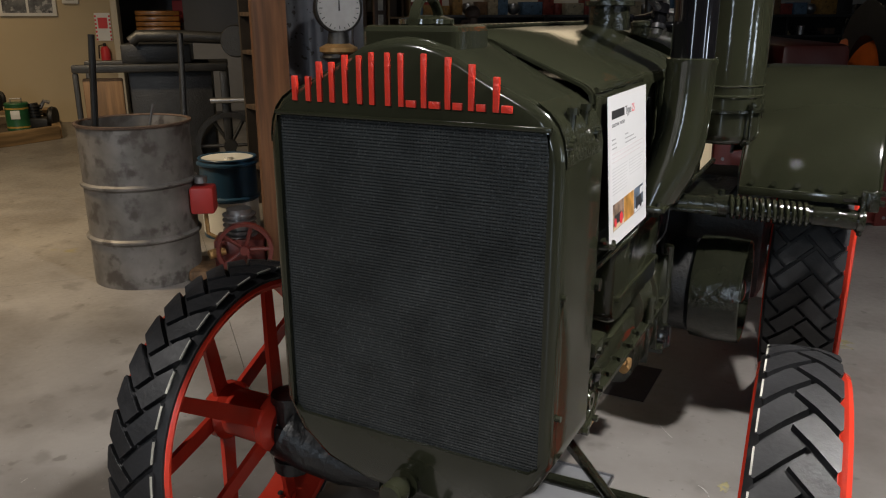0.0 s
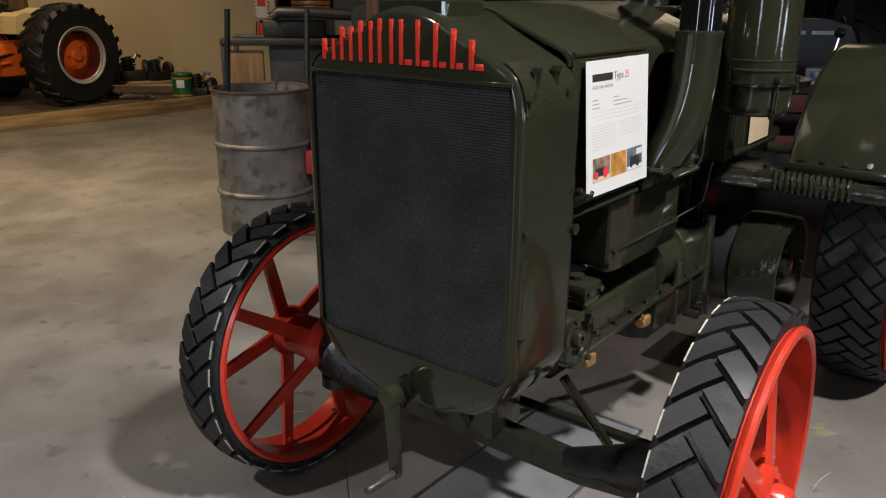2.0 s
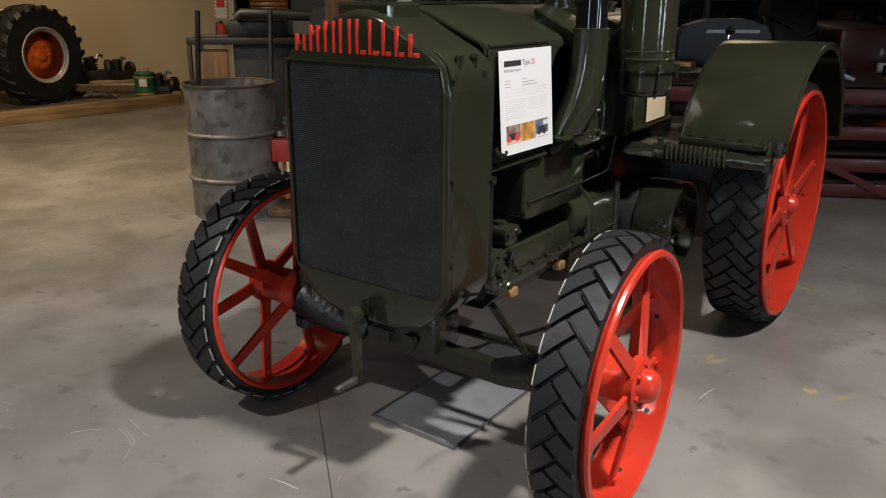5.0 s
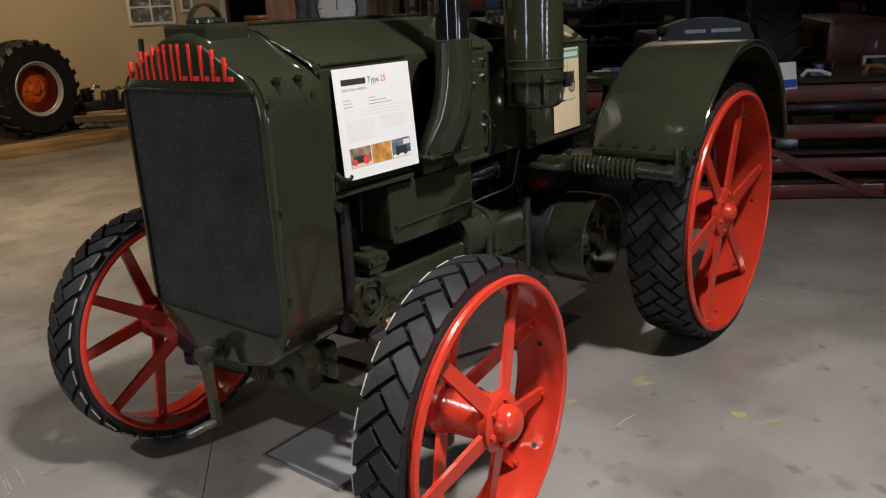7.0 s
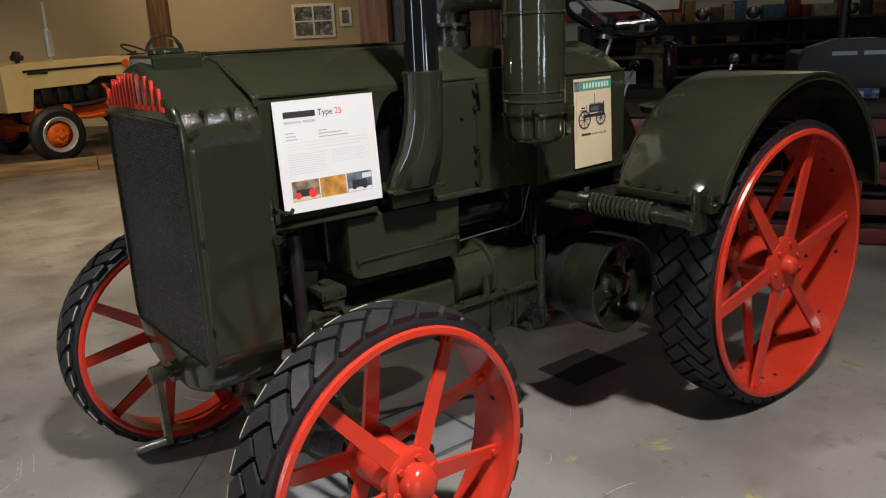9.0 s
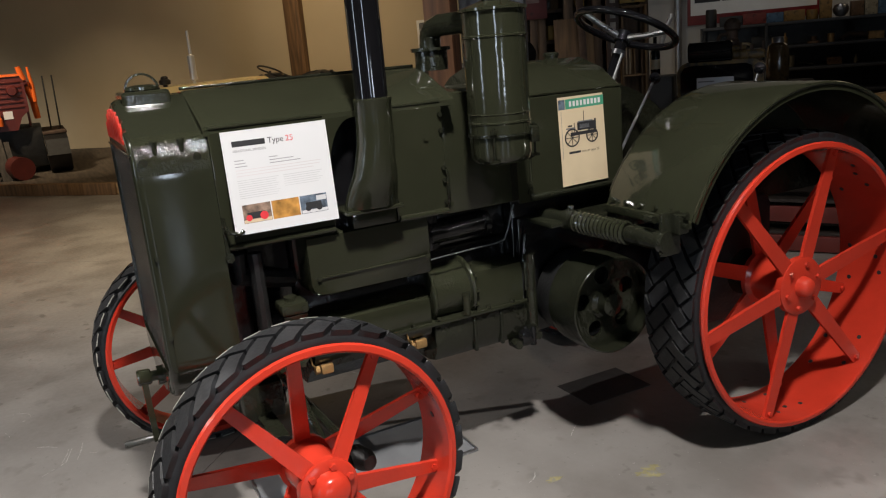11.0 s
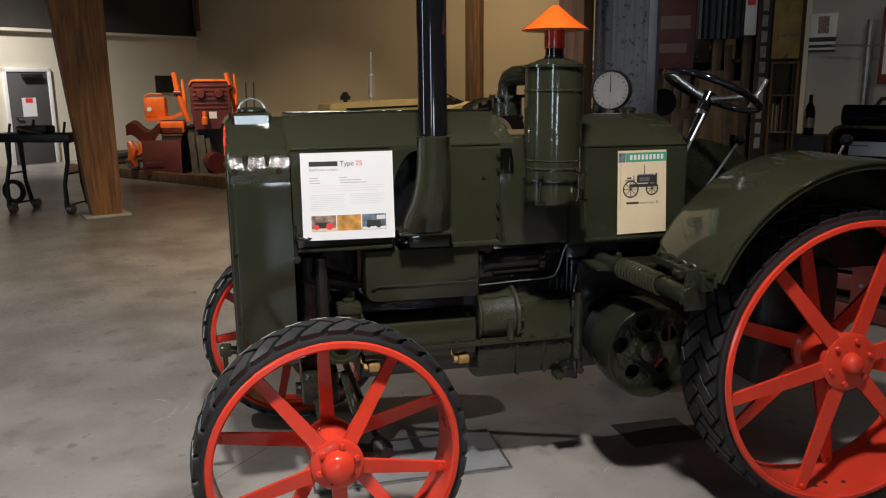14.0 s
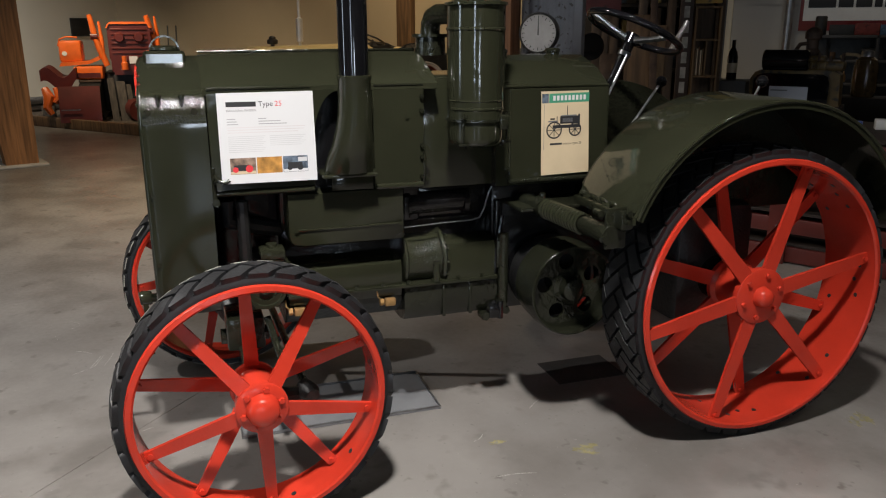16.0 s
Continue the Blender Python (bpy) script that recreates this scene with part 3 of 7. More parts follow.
for (ya, za), (yb, zb) in zip(curve, curve[1:]):
    prism(bm, [(0.5468, za), (0.5468, zb), (yb, zb), (ya, za)] if ya > 0.5469 else [(0.5468, za), (0.5468, zb), (yb, zb)], 0, 0.273, 0.287)
prism(bm, [(0.5468, 1.295), (0.5468, 1.300), (0.752, 1.300), (0.752, 1.295)], 0, 0.273, 0.287)
part("panel_corner", bm, GREEN, tractor)
bm = bmesh.new()
box(bm, (0.262, 1.262, 0.942), (0.272, 1.668, 1.286), 0.004)
part("tank_side_panel", bm, GREEN, tractor, angle=20)
bm = bmesh.new()
cyl(bm, (0.272, 1.262, 0.945), (0.272, 1.685, 0.945), 0.011, n=12)
part("panel_rod", bm, GREEN_DARK, tractor)
bm = bmesh.new()
box(bm, (-0.21, 0.935, 0.93), (0.225, 1.262, 1.33), 0.01)
part("bulkhead", bm, GREEN, tractor)
bm = bmesh.new()
box(bm, (0.19, 0.540, 0.93), (0.215, 0.757, 1.30))
part("recess_plate", bm, ENGINE_SHADE, tractor)
# bolts and catches along the side
bm = bmesh.new()
cyl(bm, (0.290, 0.214, 1.02), (0.322, 0.222, 1.02), 0.007, n=8)
tube(bm, [(0.312, 0.214, 1.035), (0.318, 0.225, 1.02), (0.322, 0.25, 1.012), (0.318, 0.262, 1.02)], 0.006, 8)
part("panel_catch", bm, GREEN_DARK, tractor)
bm = bmesh.new()
cyl(bm, (0.285, 0.214, 0.945), (0.312, 0.214, 0.945), 0.014, n=6)
part("panel_bolt", bm, GREEN_DARK, tractor)
bm = bmesh.new()
cyl(bm, (0.295, 0.212, 0.95), (0.295, 0.212, 1.06), 0.008, n=8)
part("hinge_pin", bm, GREEN_DARK, tractor)
for z in (1.27, 1.22, 1.10, 1.06, 0.99):
    bm = bmesh.new()
    cyl(bm, (0.287, 0.925, z), (0.297, 0.925, z), 0.008, n=6)
    part("panel_bolt", bm, GREEN_DARK, tractor)
bm = bmesh.new()
tube(bm, [(0.292, 0.93, 1.10), (0.305, 0.93, 1.08), (0.302, 0.932, 1.0), (0.29, 0.93, 0.965)], 0.005, 6)
part("panel_catch", bm, GREEN_DARK, tractor)
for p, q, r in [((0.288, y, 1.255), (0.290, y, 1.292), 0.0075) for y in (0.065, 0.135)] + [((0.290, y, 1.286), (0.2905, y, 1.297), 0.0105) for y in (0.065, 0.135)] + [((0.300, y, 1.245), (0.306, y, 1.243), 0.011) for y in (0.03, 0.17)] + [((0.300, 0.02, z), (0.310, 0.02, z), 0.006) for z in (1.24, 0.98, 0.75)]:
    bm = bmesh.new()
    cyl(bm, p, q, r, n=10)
    part("shell_bolt", bm, GREEN_PITTED_DIM, tractor)

# engine: lower cover, block, sump, dynamo, pump, magneto
bm = bmesh.new()
side = [(0.445, 0.955), (0.862, 0.955), (0.862, 0.768), (0.850, 0.760), (0.500, 0.760), (0.470, 0.764), (0.452, 0.776), (0.445, 0.800)]
loft(bm, [[(x, y, z) for y, z in side] for x in (0.10, 0.266)] + [[(0.276, 0.6535 + (y - 0.6535) * 0.975, 0.86 + (z - 0.86) * 0.93) for y, z in side]], cap=True)
part("engine_cover", bm, GREEN, tractor, angle=50)
bm = bmesh.new()
cyl(bm, (0.278, 0.475, 0.822), (0.278, 0.845, 0.822), 0.0045, n=8)
for y in (0.475, 0.845):
    cyl(bm, (0.272, y, 0.822), (0.284, y, 0.822), 0.0075, n=10)
part("cover_bead", bm, GREEN, tractor)
bm = bmesh.new()
box(bm, (-0.19, 0.43, 0.50), (0.13, 1.24, 0.80), 0.02)
part("engine_block", bm, ENGINE_SHADE, tractor)
# rear and front pieces are dark boxes added to close see-through gaps
for name, lo, hi in (("cylinder_block", (-0.19, 0.432, 0.80), (0.17, 0.95, 1.30)), ("rear_filler", (-0.19, 0.952, 0.80), (0.13, 1.233, 0.928)), ("front_filler", (-0.20, 0.212, 0.56), (0.13, 0.428, 1.28))):
    bm = bmesh.new()
    box(bm, lo, hi, 0.01)
    part(name, bm, ENGINE_SHADE, tractor)
# crankcase side: a smooth bulged flank, an inspection drum and a square cover over one long flange
bm = bmesh.new()
prism(bm, [(0.10, 0.690), (0.165, 0.688), (0.212, 0.674), (0.230, 0.660), (0.235, 0.640), (0.235, 0.560), (0.222, 0.530), (0.17, 0.515), (0.10, 0.510)], 1, 0.442, 0.858)
part("crankcase", bm, GREEN, tractor, angle=35)
bm = bmesh.new()
prism(bm, [(0.10, 0.725), (0.205, 0.722), (0.228, 0.712), (0.236, 0.690), (0.238, 0.575), (0.10, 0.575)], 1, 1.036, 1.228)
part("side_cover", bm, GREEN, tractor, angle=35)
bm = bmesh.new()
prism(bm, [(0.10, 0.568), (0.232, 0.566), (0.236, 0.550), (0.234, 0.460), (0.215, 0.428), (0.16, 0.415), (-0.12, 0.41), (-0.17, 0.50), (-0.17, 0.56)], 1, 0.868, 1.240)
prism(bm, [(0.12, 0.53), (0.205, 0.53), (0.20, 0.50), (0.14, 0.44), (-0.12, 0.43), (-0.17, 0.52)], 1, 0.43, 0.866)
for y in (1.022, 1.130):
    box(bm, (0.20, y - 0.006, 0.43), (0.242, y + 0.006, 0.56), 0.003)
part("sump", bm, GREEN_DARK, tractor, angle=35)
bm = bmesh.new()
box(bm, (0.15, 0.435, 0.562), (0.250, 1.238, 0.577), 0.004)
for k in range(8):
    cyl(bm, (0.243, 0.49 + 0.098 * k, 0.577), (0.243, 0.49 + 0.098 * k, 0.588), 0.009, n=6)
part("flange", bm, GREEN_PITTED_DIM, tractor)
bm = bmesh.new()
lathe(bm, [(0.0, 0), (0.098, 0.0), (0.104, 0.004), (0.104, 0.012), (0.096, 0.018), (0.092, 0.05), (0.093, 0.10), (0.096, 0.145), (0.108, 0.150), (0.110, 0.160), (0.104, 0.166), (0.0, 0.166)], (0.148, 0.868, 0.650), (0, 1, 0), 40)
cyl(bm, (0.243, 0.992, 0.577), (0.243, 0.992, 0.645), 0.014, n=12)
cyl(bm, (0.243, 0.992, 0.645), (0.243, 0.992, 0.656), 0.017, n=6)
for a in (-30, 0, 30, 60):
    y0 = 1.018
    px, pz = 0.148 + 0.102 * math.cos(radians(a)), 0.650 + 0.102 * math.sin(radians(a))
    cyl(bm, (px, y0 + 0.010, pz), (px, y0 + 0.024, pz), 0.008, n=6)
part("dynamo", bm, GREEN_BRUSHED, tractor)
bm = bmesh.new()
tube(bm, [(0.225, 1.268, 0.44), (0.225, 1.268, 0.735)], 0.021, 12)
box(bm, (0.19, 1.238, 0.60), (0.236, 1.262, 0.71), 0.006)
for y, z, r in ((1.258, 0.455, 0.020), (1.215, 0.442, 0.016), (1.190, 0.412, 0.018), (1.275, 0.428, 0.016)):
    cyl(bm, (0.20, y, z), (0.252, y, z), r, n=6)
part("brake_linkage", bm, GREEN_DARK, tractor)
bm = bmesh.new()
box(bm, (-0.17, 1.235, 0.40), (0.17, 2.02, 0.93), 0.03)
box(bm, (0.17, 1.245, 0.50), (0.20, 1.275, 0.86), 0.005)
part("gearbox", bm, ENGINE_SHADE, tractor)
bm = bmesh.new()
for x in (-0.28, 0.28):
    cyl(bm, (0, 2.085, 0.55), (x * 2.2, 2.085, 0.55), 0.13, 0.075, n=20)
part("rear_axle", bm, GREEN_DARK, tractor)
bm = bmesh.new()
box(bm, (-0.46, 1.90, 0.36), (0.46, 2.25, 0.84), 0.05)
part("axle_housing", bm, IRON, tractor)
bm = bmesh.new()
lathe(bm, [(0.0, 0.002), (0.009, 0.002), (0.010, 0.022), (0.020, 0.022), (0.023, 0.017), (0.026, 0.004), (0.042, 0.004), (0.046, 0.012), (0.060, 0.012), (0.064, 0.018), (0.074, 0.018), (0.078, 0.008), (0.078, -0.022), (0.060, -0.030), (0.045, -0.09)], (0.246, 0.358, 0.619), (1, 0, 0), 30)
for k in range(6):
    y, z = 0.358 + 0.069 * math.cos(k * 1.047), 0.619 + 0.069 * math.sin(k * 1.047)
    cyl(bm, (0.259, y, z), (0.274, y, z), 0.008, n=6)
tube(bm, [(0.19, 0.358, 0.619), (0.14, 0.38, 0.60), (0.10, 0.46, 0.58)], 0.045, 12)
tube(bm, [(0.222, 0.395, 0.675), (0.232, 0.388, 0.700), (0.235, 0.386, 0.712)], [0.034, 0.028, 0.030], 14)
part("water_pump", bm, GREEN_PITTED_DIM, tractor)
bm = bmesh.new()
box(bm, (0.193, 0.345, 0.722), (0.276, 0.434, 0.762), 0.012)
loft(bm, [[(x, y, z) for x, y in ((0.234 - w, 0.389 - w), (0.234 + w, 0.389 - w), (0.234 + w, 0.389 + w), (0.234 - w, 0.389 + w))] for z, w in ((0.694, 0.022), (0.706, 0.034), (0.722, 0.037))], cap=True)
cyl(bm, (0.272, 0.362, 0.742), (0.283, 0.362, 0.742), 0.009, n=6)
cyl(bm, (0.272, 0.416, 0.742), (0.283, 0.416, 0.742), 0.009, n=6)
cyl(bm, (0.225, 0.39, 0.762), (0.225, 0.39, 0.772), 0.020, n=12)
part("magneto", bm, GREEN_PITTED_DIM, tractor)
bm = bmesh.new()
tube(bm, [(0.23, 0.30, 0.93), (0.23, 0.30, 0.60), (0.20, 0.31, 0.54)], 0.022, 10)
tube(bm, [(0.20, 0.25, 0.93), (0.20, 0.25, 0.86), (0.15, 0.36, 0.82), (0.12, 0.43, 0.80)], 0.03, 10)
tube(bm, [(0.26, 0.40, 0.66), (0.24, 0.44, 0.64), (0.20, 0.47, 0.63)], 0.014, 8)
part("hose", bm, IRON, tractor, "black hoses")
for y, x in ((0.476, 0.215), (0.812, 0.215)):
    bm = bmesh.new()
    box(bm, (x, y - 0.021, 0.494), (x + 0.026, y + 0.021, 0.526), 0.006)
    cyl(bm, (x + 0.017, y - 0.026, 0.513), (x + 0.017, y - 0.040, 0.513), 0.014, n=8)
    tube(bm, [(x + 0.02, y - 0.035, 0.52), (x + 0.03, y - 0.05, 0.54), (x + 0.02, y - 0.05, 0.56)], 0.003, 6)
    part("drain_cock", bm, BRASS, tractor, "bare brass drain cock")
bm = bmesh.new()
tube(bm, [(0.235, 0.86, 0.792), (0.235, 1.00, 0.798), (0.235, 1.13, 0.801), (0.235, 1.165, 0.808), (0.235, 1.182, 0.84), (0.235, 1.20, 0.90), (0.236, 1.212, 0.925)], 0.0024, 8)
part("fuel_pipe", bm, STEEL, tractor, "thin metal fuel pipe")
bm = bmesh.new()
tube(bm, [(0.155, 0.875, 0.860), (0.155, 1.14, 0.866)], 0.040, 16)
for y in (0.89, 1.12):
    cyl(bm, (0.155, y, 0.86), (0.155, y + 0.02, 0.86), 0.048, n=16)
box(bm, (0.19, 0.872, 0.82), (0.232, 0.892, 0.905), 0.004)
part("manifold", bm, ENGINE_SHADE, tractor)

# exhaust
bm = bmesh.new()
rows = []
for z, cx, cy, rx, ry in ((1.350, 0.360, 0.676, 0.051, 0.051), (1.348, 0.360, 0.676, 0.057, 0.057), (1.338, 0.360, 0.676, 0.057, 0.057), (1.334, 0.360, 0.676, 0.055, 0.055), (1.27, 0.359, 0.676, 0.055, 0.055), (1.22, 0.356, 0.675, 0.056, 0.057), (1.17, 0.350, 0.671, 0.058, 0.061), (1.125, 0.341, 0.669, 0.060, 0.069), (1.085, 0.329, 0.663, 0.060, 0.078), (1.050, 0.317, 0.659, 0.056, 0.084), (1.024, 0.309, 0.659, 0.052, 0.088)):
    rows.append([(cx + rx * math.cos(2 * math.pi * i / 32), cy + ry * math.sin(2 * math.pi * i / 32), z) for i in range(32)])
loft(bm, rows, cap=True)
part("exhaust_elbow", bm, GREEN, tractor)
bm = bmesh.new()
box(bm, (0.215, 0.562, 1.010), (0.350, 0.752, 1.0245), 0.005)
for y in (0.578, 0.737):
    cyl(bm, (0.335, y, 1.024), (0.335, y, 1.034), 0.008, n=6)
part("exhaust_flange", bm, GREEN, tractor)
bm = bmesh.new()
box(bm, (0.216, 0.602, 0.955), (0.284, 0.750, 1.0095), 0.003)
part("exhaust_bracket", bm, GREEN, tractor)
bm = bmesh.new()
tube(bm, [(0.36, 0.675, 1.33), (0.36, 0.675, 2.75)], 0.0485, 28)
part("exhaust_pipe", bm, BLACK, tractor, "glossy black exhaust stack")

# air cleaner
AC = (0.378, 1.092, 0)
bm = bmesh.new()
lathe(bm, [(0.0, 1.103), (0.055, 1.103), (0.082, 1.108), (0.094, 1.120), (0.097, 1.135), (0.097, 1.192), (0.098, 1.229), (0.1005, 1.232), (0.1005, 1.236), (0.098, 1.239), (0.098, 1.258), (0.1005, 1.261), (0.098, 1.264), (0.098, 1.488), (0.1012, 1.491), (0.1012, 1.495), (0.098, 1.498), (0.098, 1.566), (0.106, 1.569), (0.106, 1.577), (0.098, 1.579), (0.06, 1.592), (0.034, 1.60), (0.034, 1.606), (0.0, 1.606)], AC, (0, 0, 1), 40)
cleaner = part("air_cleaner", bm, GREEN, tractor)
bm = bmesh.new()
lathe(bm, [(0.097, 1.191), (0.104, 1.192), (0.104, 1.200), (0.097, 1.201)], AC, (0, 0, 1), 40)
box(bm, (AC[0] + 0.07, AC[1] + 0.055, 1.165), (AC[0] + 0.095, AC[1] + 0.085, 1.215), 0.004)
for a in (-42, 68):
    x, y = AC[0] + 0.108 * math.cos(radians(a)), AC[1] + 0.108 * math.sin(radians(a))
    tube(bm, [(x, y, 1.222), (x, y, 1.118), (AC[0] + (x - AC[0]) * 0.8, AC[1] + (y - AC[1]) * 0.8, 1.104)], 0.004, 6)
    cyl(bm, (x, y, 1.205), (x, y, 1.216), 0.011, n=6)
    box(bm, (x - 0.004, y - 0.017, 1.113), (x + 0.004, y + 0.017, 1.123), 0.002)
part("clamp_band", bm, GREEN_DARK, cleaner)
bm = bmesh.new()
cyl(bm, (AC[0], AC[1], 1.60), (AC[0], AC[1], 1.632), 0.031, n=20)
part("neck", bm, BLACK, cleaner)
bm = bmesh.new()
lathe(bm, [(0.034, 1.630), (0.034, 1.688), (0.0, 1.689)], AC, (0, 0, 1), 28)
part("cap_collar", bm, RED, cleaner, "red collar under the rain cap")
bm = bmesh.new()
lathe(bm, [(0.0, 1.695), (0.106, 1.687), (0.113, 1.690), (0.06, 1.728), (0.012, 1.768), (0.0, 1.772)], AC, (0, 0, 1), 36)
part("rain_cap", bm, material("orange_red_enamel", (0.70, 0.105, 0.012), 0.16, vary=0.06, scale=6), cleaner, "orange-red conical rain cap")
bm = bmesh.new()
lathe(bm, [(0.0, 1.40), (0.056, 1.40), (0.056, 1.462), (0.068, 1.465), (0.068, 1.476), (0.0, 1.478)], (0.06, 1.03, 0), (0, 0, 1), 24)
tube(bm, [(0.06, 1.03, 1.47), (0.062, 1.031, 1.51), (0.08, 1.035, 1.535), (0.12, 1.043, 1.545), (0.30, 1.078, 1.545)], 0.036, 16)
for y in (1.0, 1.04):
    cyl(bm, (0.052, y, 1.476), (0.052, y, 1.49), 0.006, n=6)
part("intake_elbow", bm, GREEN_DARK, tractor)

# seam beads and bolts along the side
bm = bmesh.new()
tube(bm, [(0.274, 1.266, 0.94), (0.274, 1.266, 1.285)], 0.0045, 8)
tube(bm, [(0.270, 1.225, 1.292), (0.270, 1.668, 1.290)], 0.0050, 8)
part("seam_bead", bm, GREEN, tractor)
for y, z in ((1.262, 0.965), (1.262, 0.99), (1.592, 0.95), (1.592, 1.00), (1.592, 1.03), (0.942, 1.06), (0.942, 1.09), (0.942, 0.98), (0.872, 0.975), (0.872, 1.20)):
    bm = bmesh.new()
    x = 0.266 if y > 1.2 else 0.280
    cyl(bm, (x, y, z), (x + 0.013, y, z), 0.0065, n=6)
    cyl(bm, (x, y, z), (x + 0.009, y, z), 0.0105, n=12)
    part("panel_bolt", bm, GREEN, tractor)

# crank handle, front axle and steering
bm = bmesh.new()
tube(bm, [(0.0, 0.03, 0.540), (0.002, -0.060, 0.546)], 0.017, 14)
cyl(bm, (0.0, 0.02, 0.540), (0.0, -0.012, 0.541), 0.031, n=14)
tube(bm, [(0.002, -0.030, 0.545), (0.002, -0.036, 0.545), (0.002, -0.068, 0.547), (0.002, -0.072, 0.547)], [0.022, 0.026, 0.026, 0.022], 16)
crank = part("starting_crank", bm, GREEN, tractor)
bm = bmesh.new()
loft(bm, [[(x - w, y - 0.009, z), (x + w, y - 0.009, z), (x + w, y + 0.009, z), (x - w, y + 0.009, z)] for x, y, z, w in ((0.002, -0.054, 0.558, 0.020), (0.004, -0.053, 0.520, 0.018), (0.009, -0.051, 0.430, 0.014), (0.011, -0.049, 0.352, 0.014), (0.011, -0.049, 0.330, 0.010))], cap=True)
part("crank_arm", bm, GREEN, crank)
bm = bmesh.new()
tube(bm, [(0.011, -0.042, 0.342), (0.010, -0.062, 0.341), (0.009, -0.138, 0.341), (0.009, -0.146, 0.341)], [0.010, 0.012, 0.012, 0.009], 14)
part("crank_handle", bm, material("dark_worn_steel", (0.05, 0.05, 0.045), 0.30, metal=0.35, vary=0.3, scale=20, fine=90, bump=0.1), crank, "handle worn to dark steel")
bm = bmesh.new()
for s, e in ((1, 0.60), (-1, 0.57)):
    loft(bm, [[(x, 0.262, z - h), (x, 0.316, z - h), (x, 0.316, z + h), (x, 0.262, z + h)] for x, z, h in ((0, 0.315, 0.034), (s * e * 0.55, 0.312, 0.030), (s * e * 0.85, 0.335, 0.028), (s * e, 0.39, 0.030))], cap=True)
box(bm, (-0.10, 0.22, 0.33), (0.10, 0.36, 0.46), 0.015)
cyl(bm, (0, 0.20, 0.36), (0, 0.38, 0.36), 0.03, n=14)
part("front_axle", bm, GREEN_DARK, tractor)
for x, y, hub in ((-0.495, 0.245, -0.565), (0.545, 0.283, 0.615)):
    bm = bmesh.new()
    top = 0.50 if x < 0 else 0.44
    cyl(bm, (x, y, 0.31), (x, y, top), 0.040, n=16)
    cyl(bm, (x, y, 0.29), (x, y, 0.325), 0.050, n=16)
    cyl(bm, (x, y, top - 0.012), (x, y, top + 0.008), 0.048, n=16)
    cyl(bm, (hub, y, 0.405), (x, y, 0.395), 0.062, 0.045, n=20)
    box(bm, (x - 0.05, y - 0.05, 0.335), (x + 0.05, y + 0.05, 0.43), 0.018)
    tube(bm, [(x, y + 0.02, 0.36), (x, y + 0.10, 0.345), (x, y + 0.165, 0.34)], [0.032, 0.024, 0.022], 10)
    side = -1 if x < 0 else 1
    tube(bm, [(x, y, 0.40), (x - side * 0.07, y + 0.01, 0.372), (x - side * 0.16, y + 0.025, 0.335), (x - side * 0.26, 0.285, 0.318)], [0.080, 0.076, 0.060, 0.036] if side < 0 else [0.062, 0.060, 0.050, 0.034], 14)
    part("steering_knuckle", bm, GREASE, tractor, "black greasy steering knuckle")
for name, p, q, r in (("track_rod", (-0.495, 0.42, 0.34), (0.545, 0.45, 0.34), 0.015), ("radius_rod", (-0.45, 0.30, 0.33), (-0.12, 1.15, 0.42), 0.016), ("drag_link", (0.22, 0.36, 0.50), (0.34, 0.40, 0.33), 0.013)):
    bm = bmesh.new()
    tube(bm, [p, q], r, 10)
    part(name, bm, GREEN_DARK, tractor)
bm = bmesh.new()
lathe(bm, [(0.012, -0.05), (0.03, -0.05), (0.034, 0), (0.022, 0.03), (0.0, 0.032)], (0.57, 0.45, 0.35), (1, 0.2, 0), 12)
part("track_rod_end", bm, IRON, tractor)


# wheels
EDGE_GLINT = []


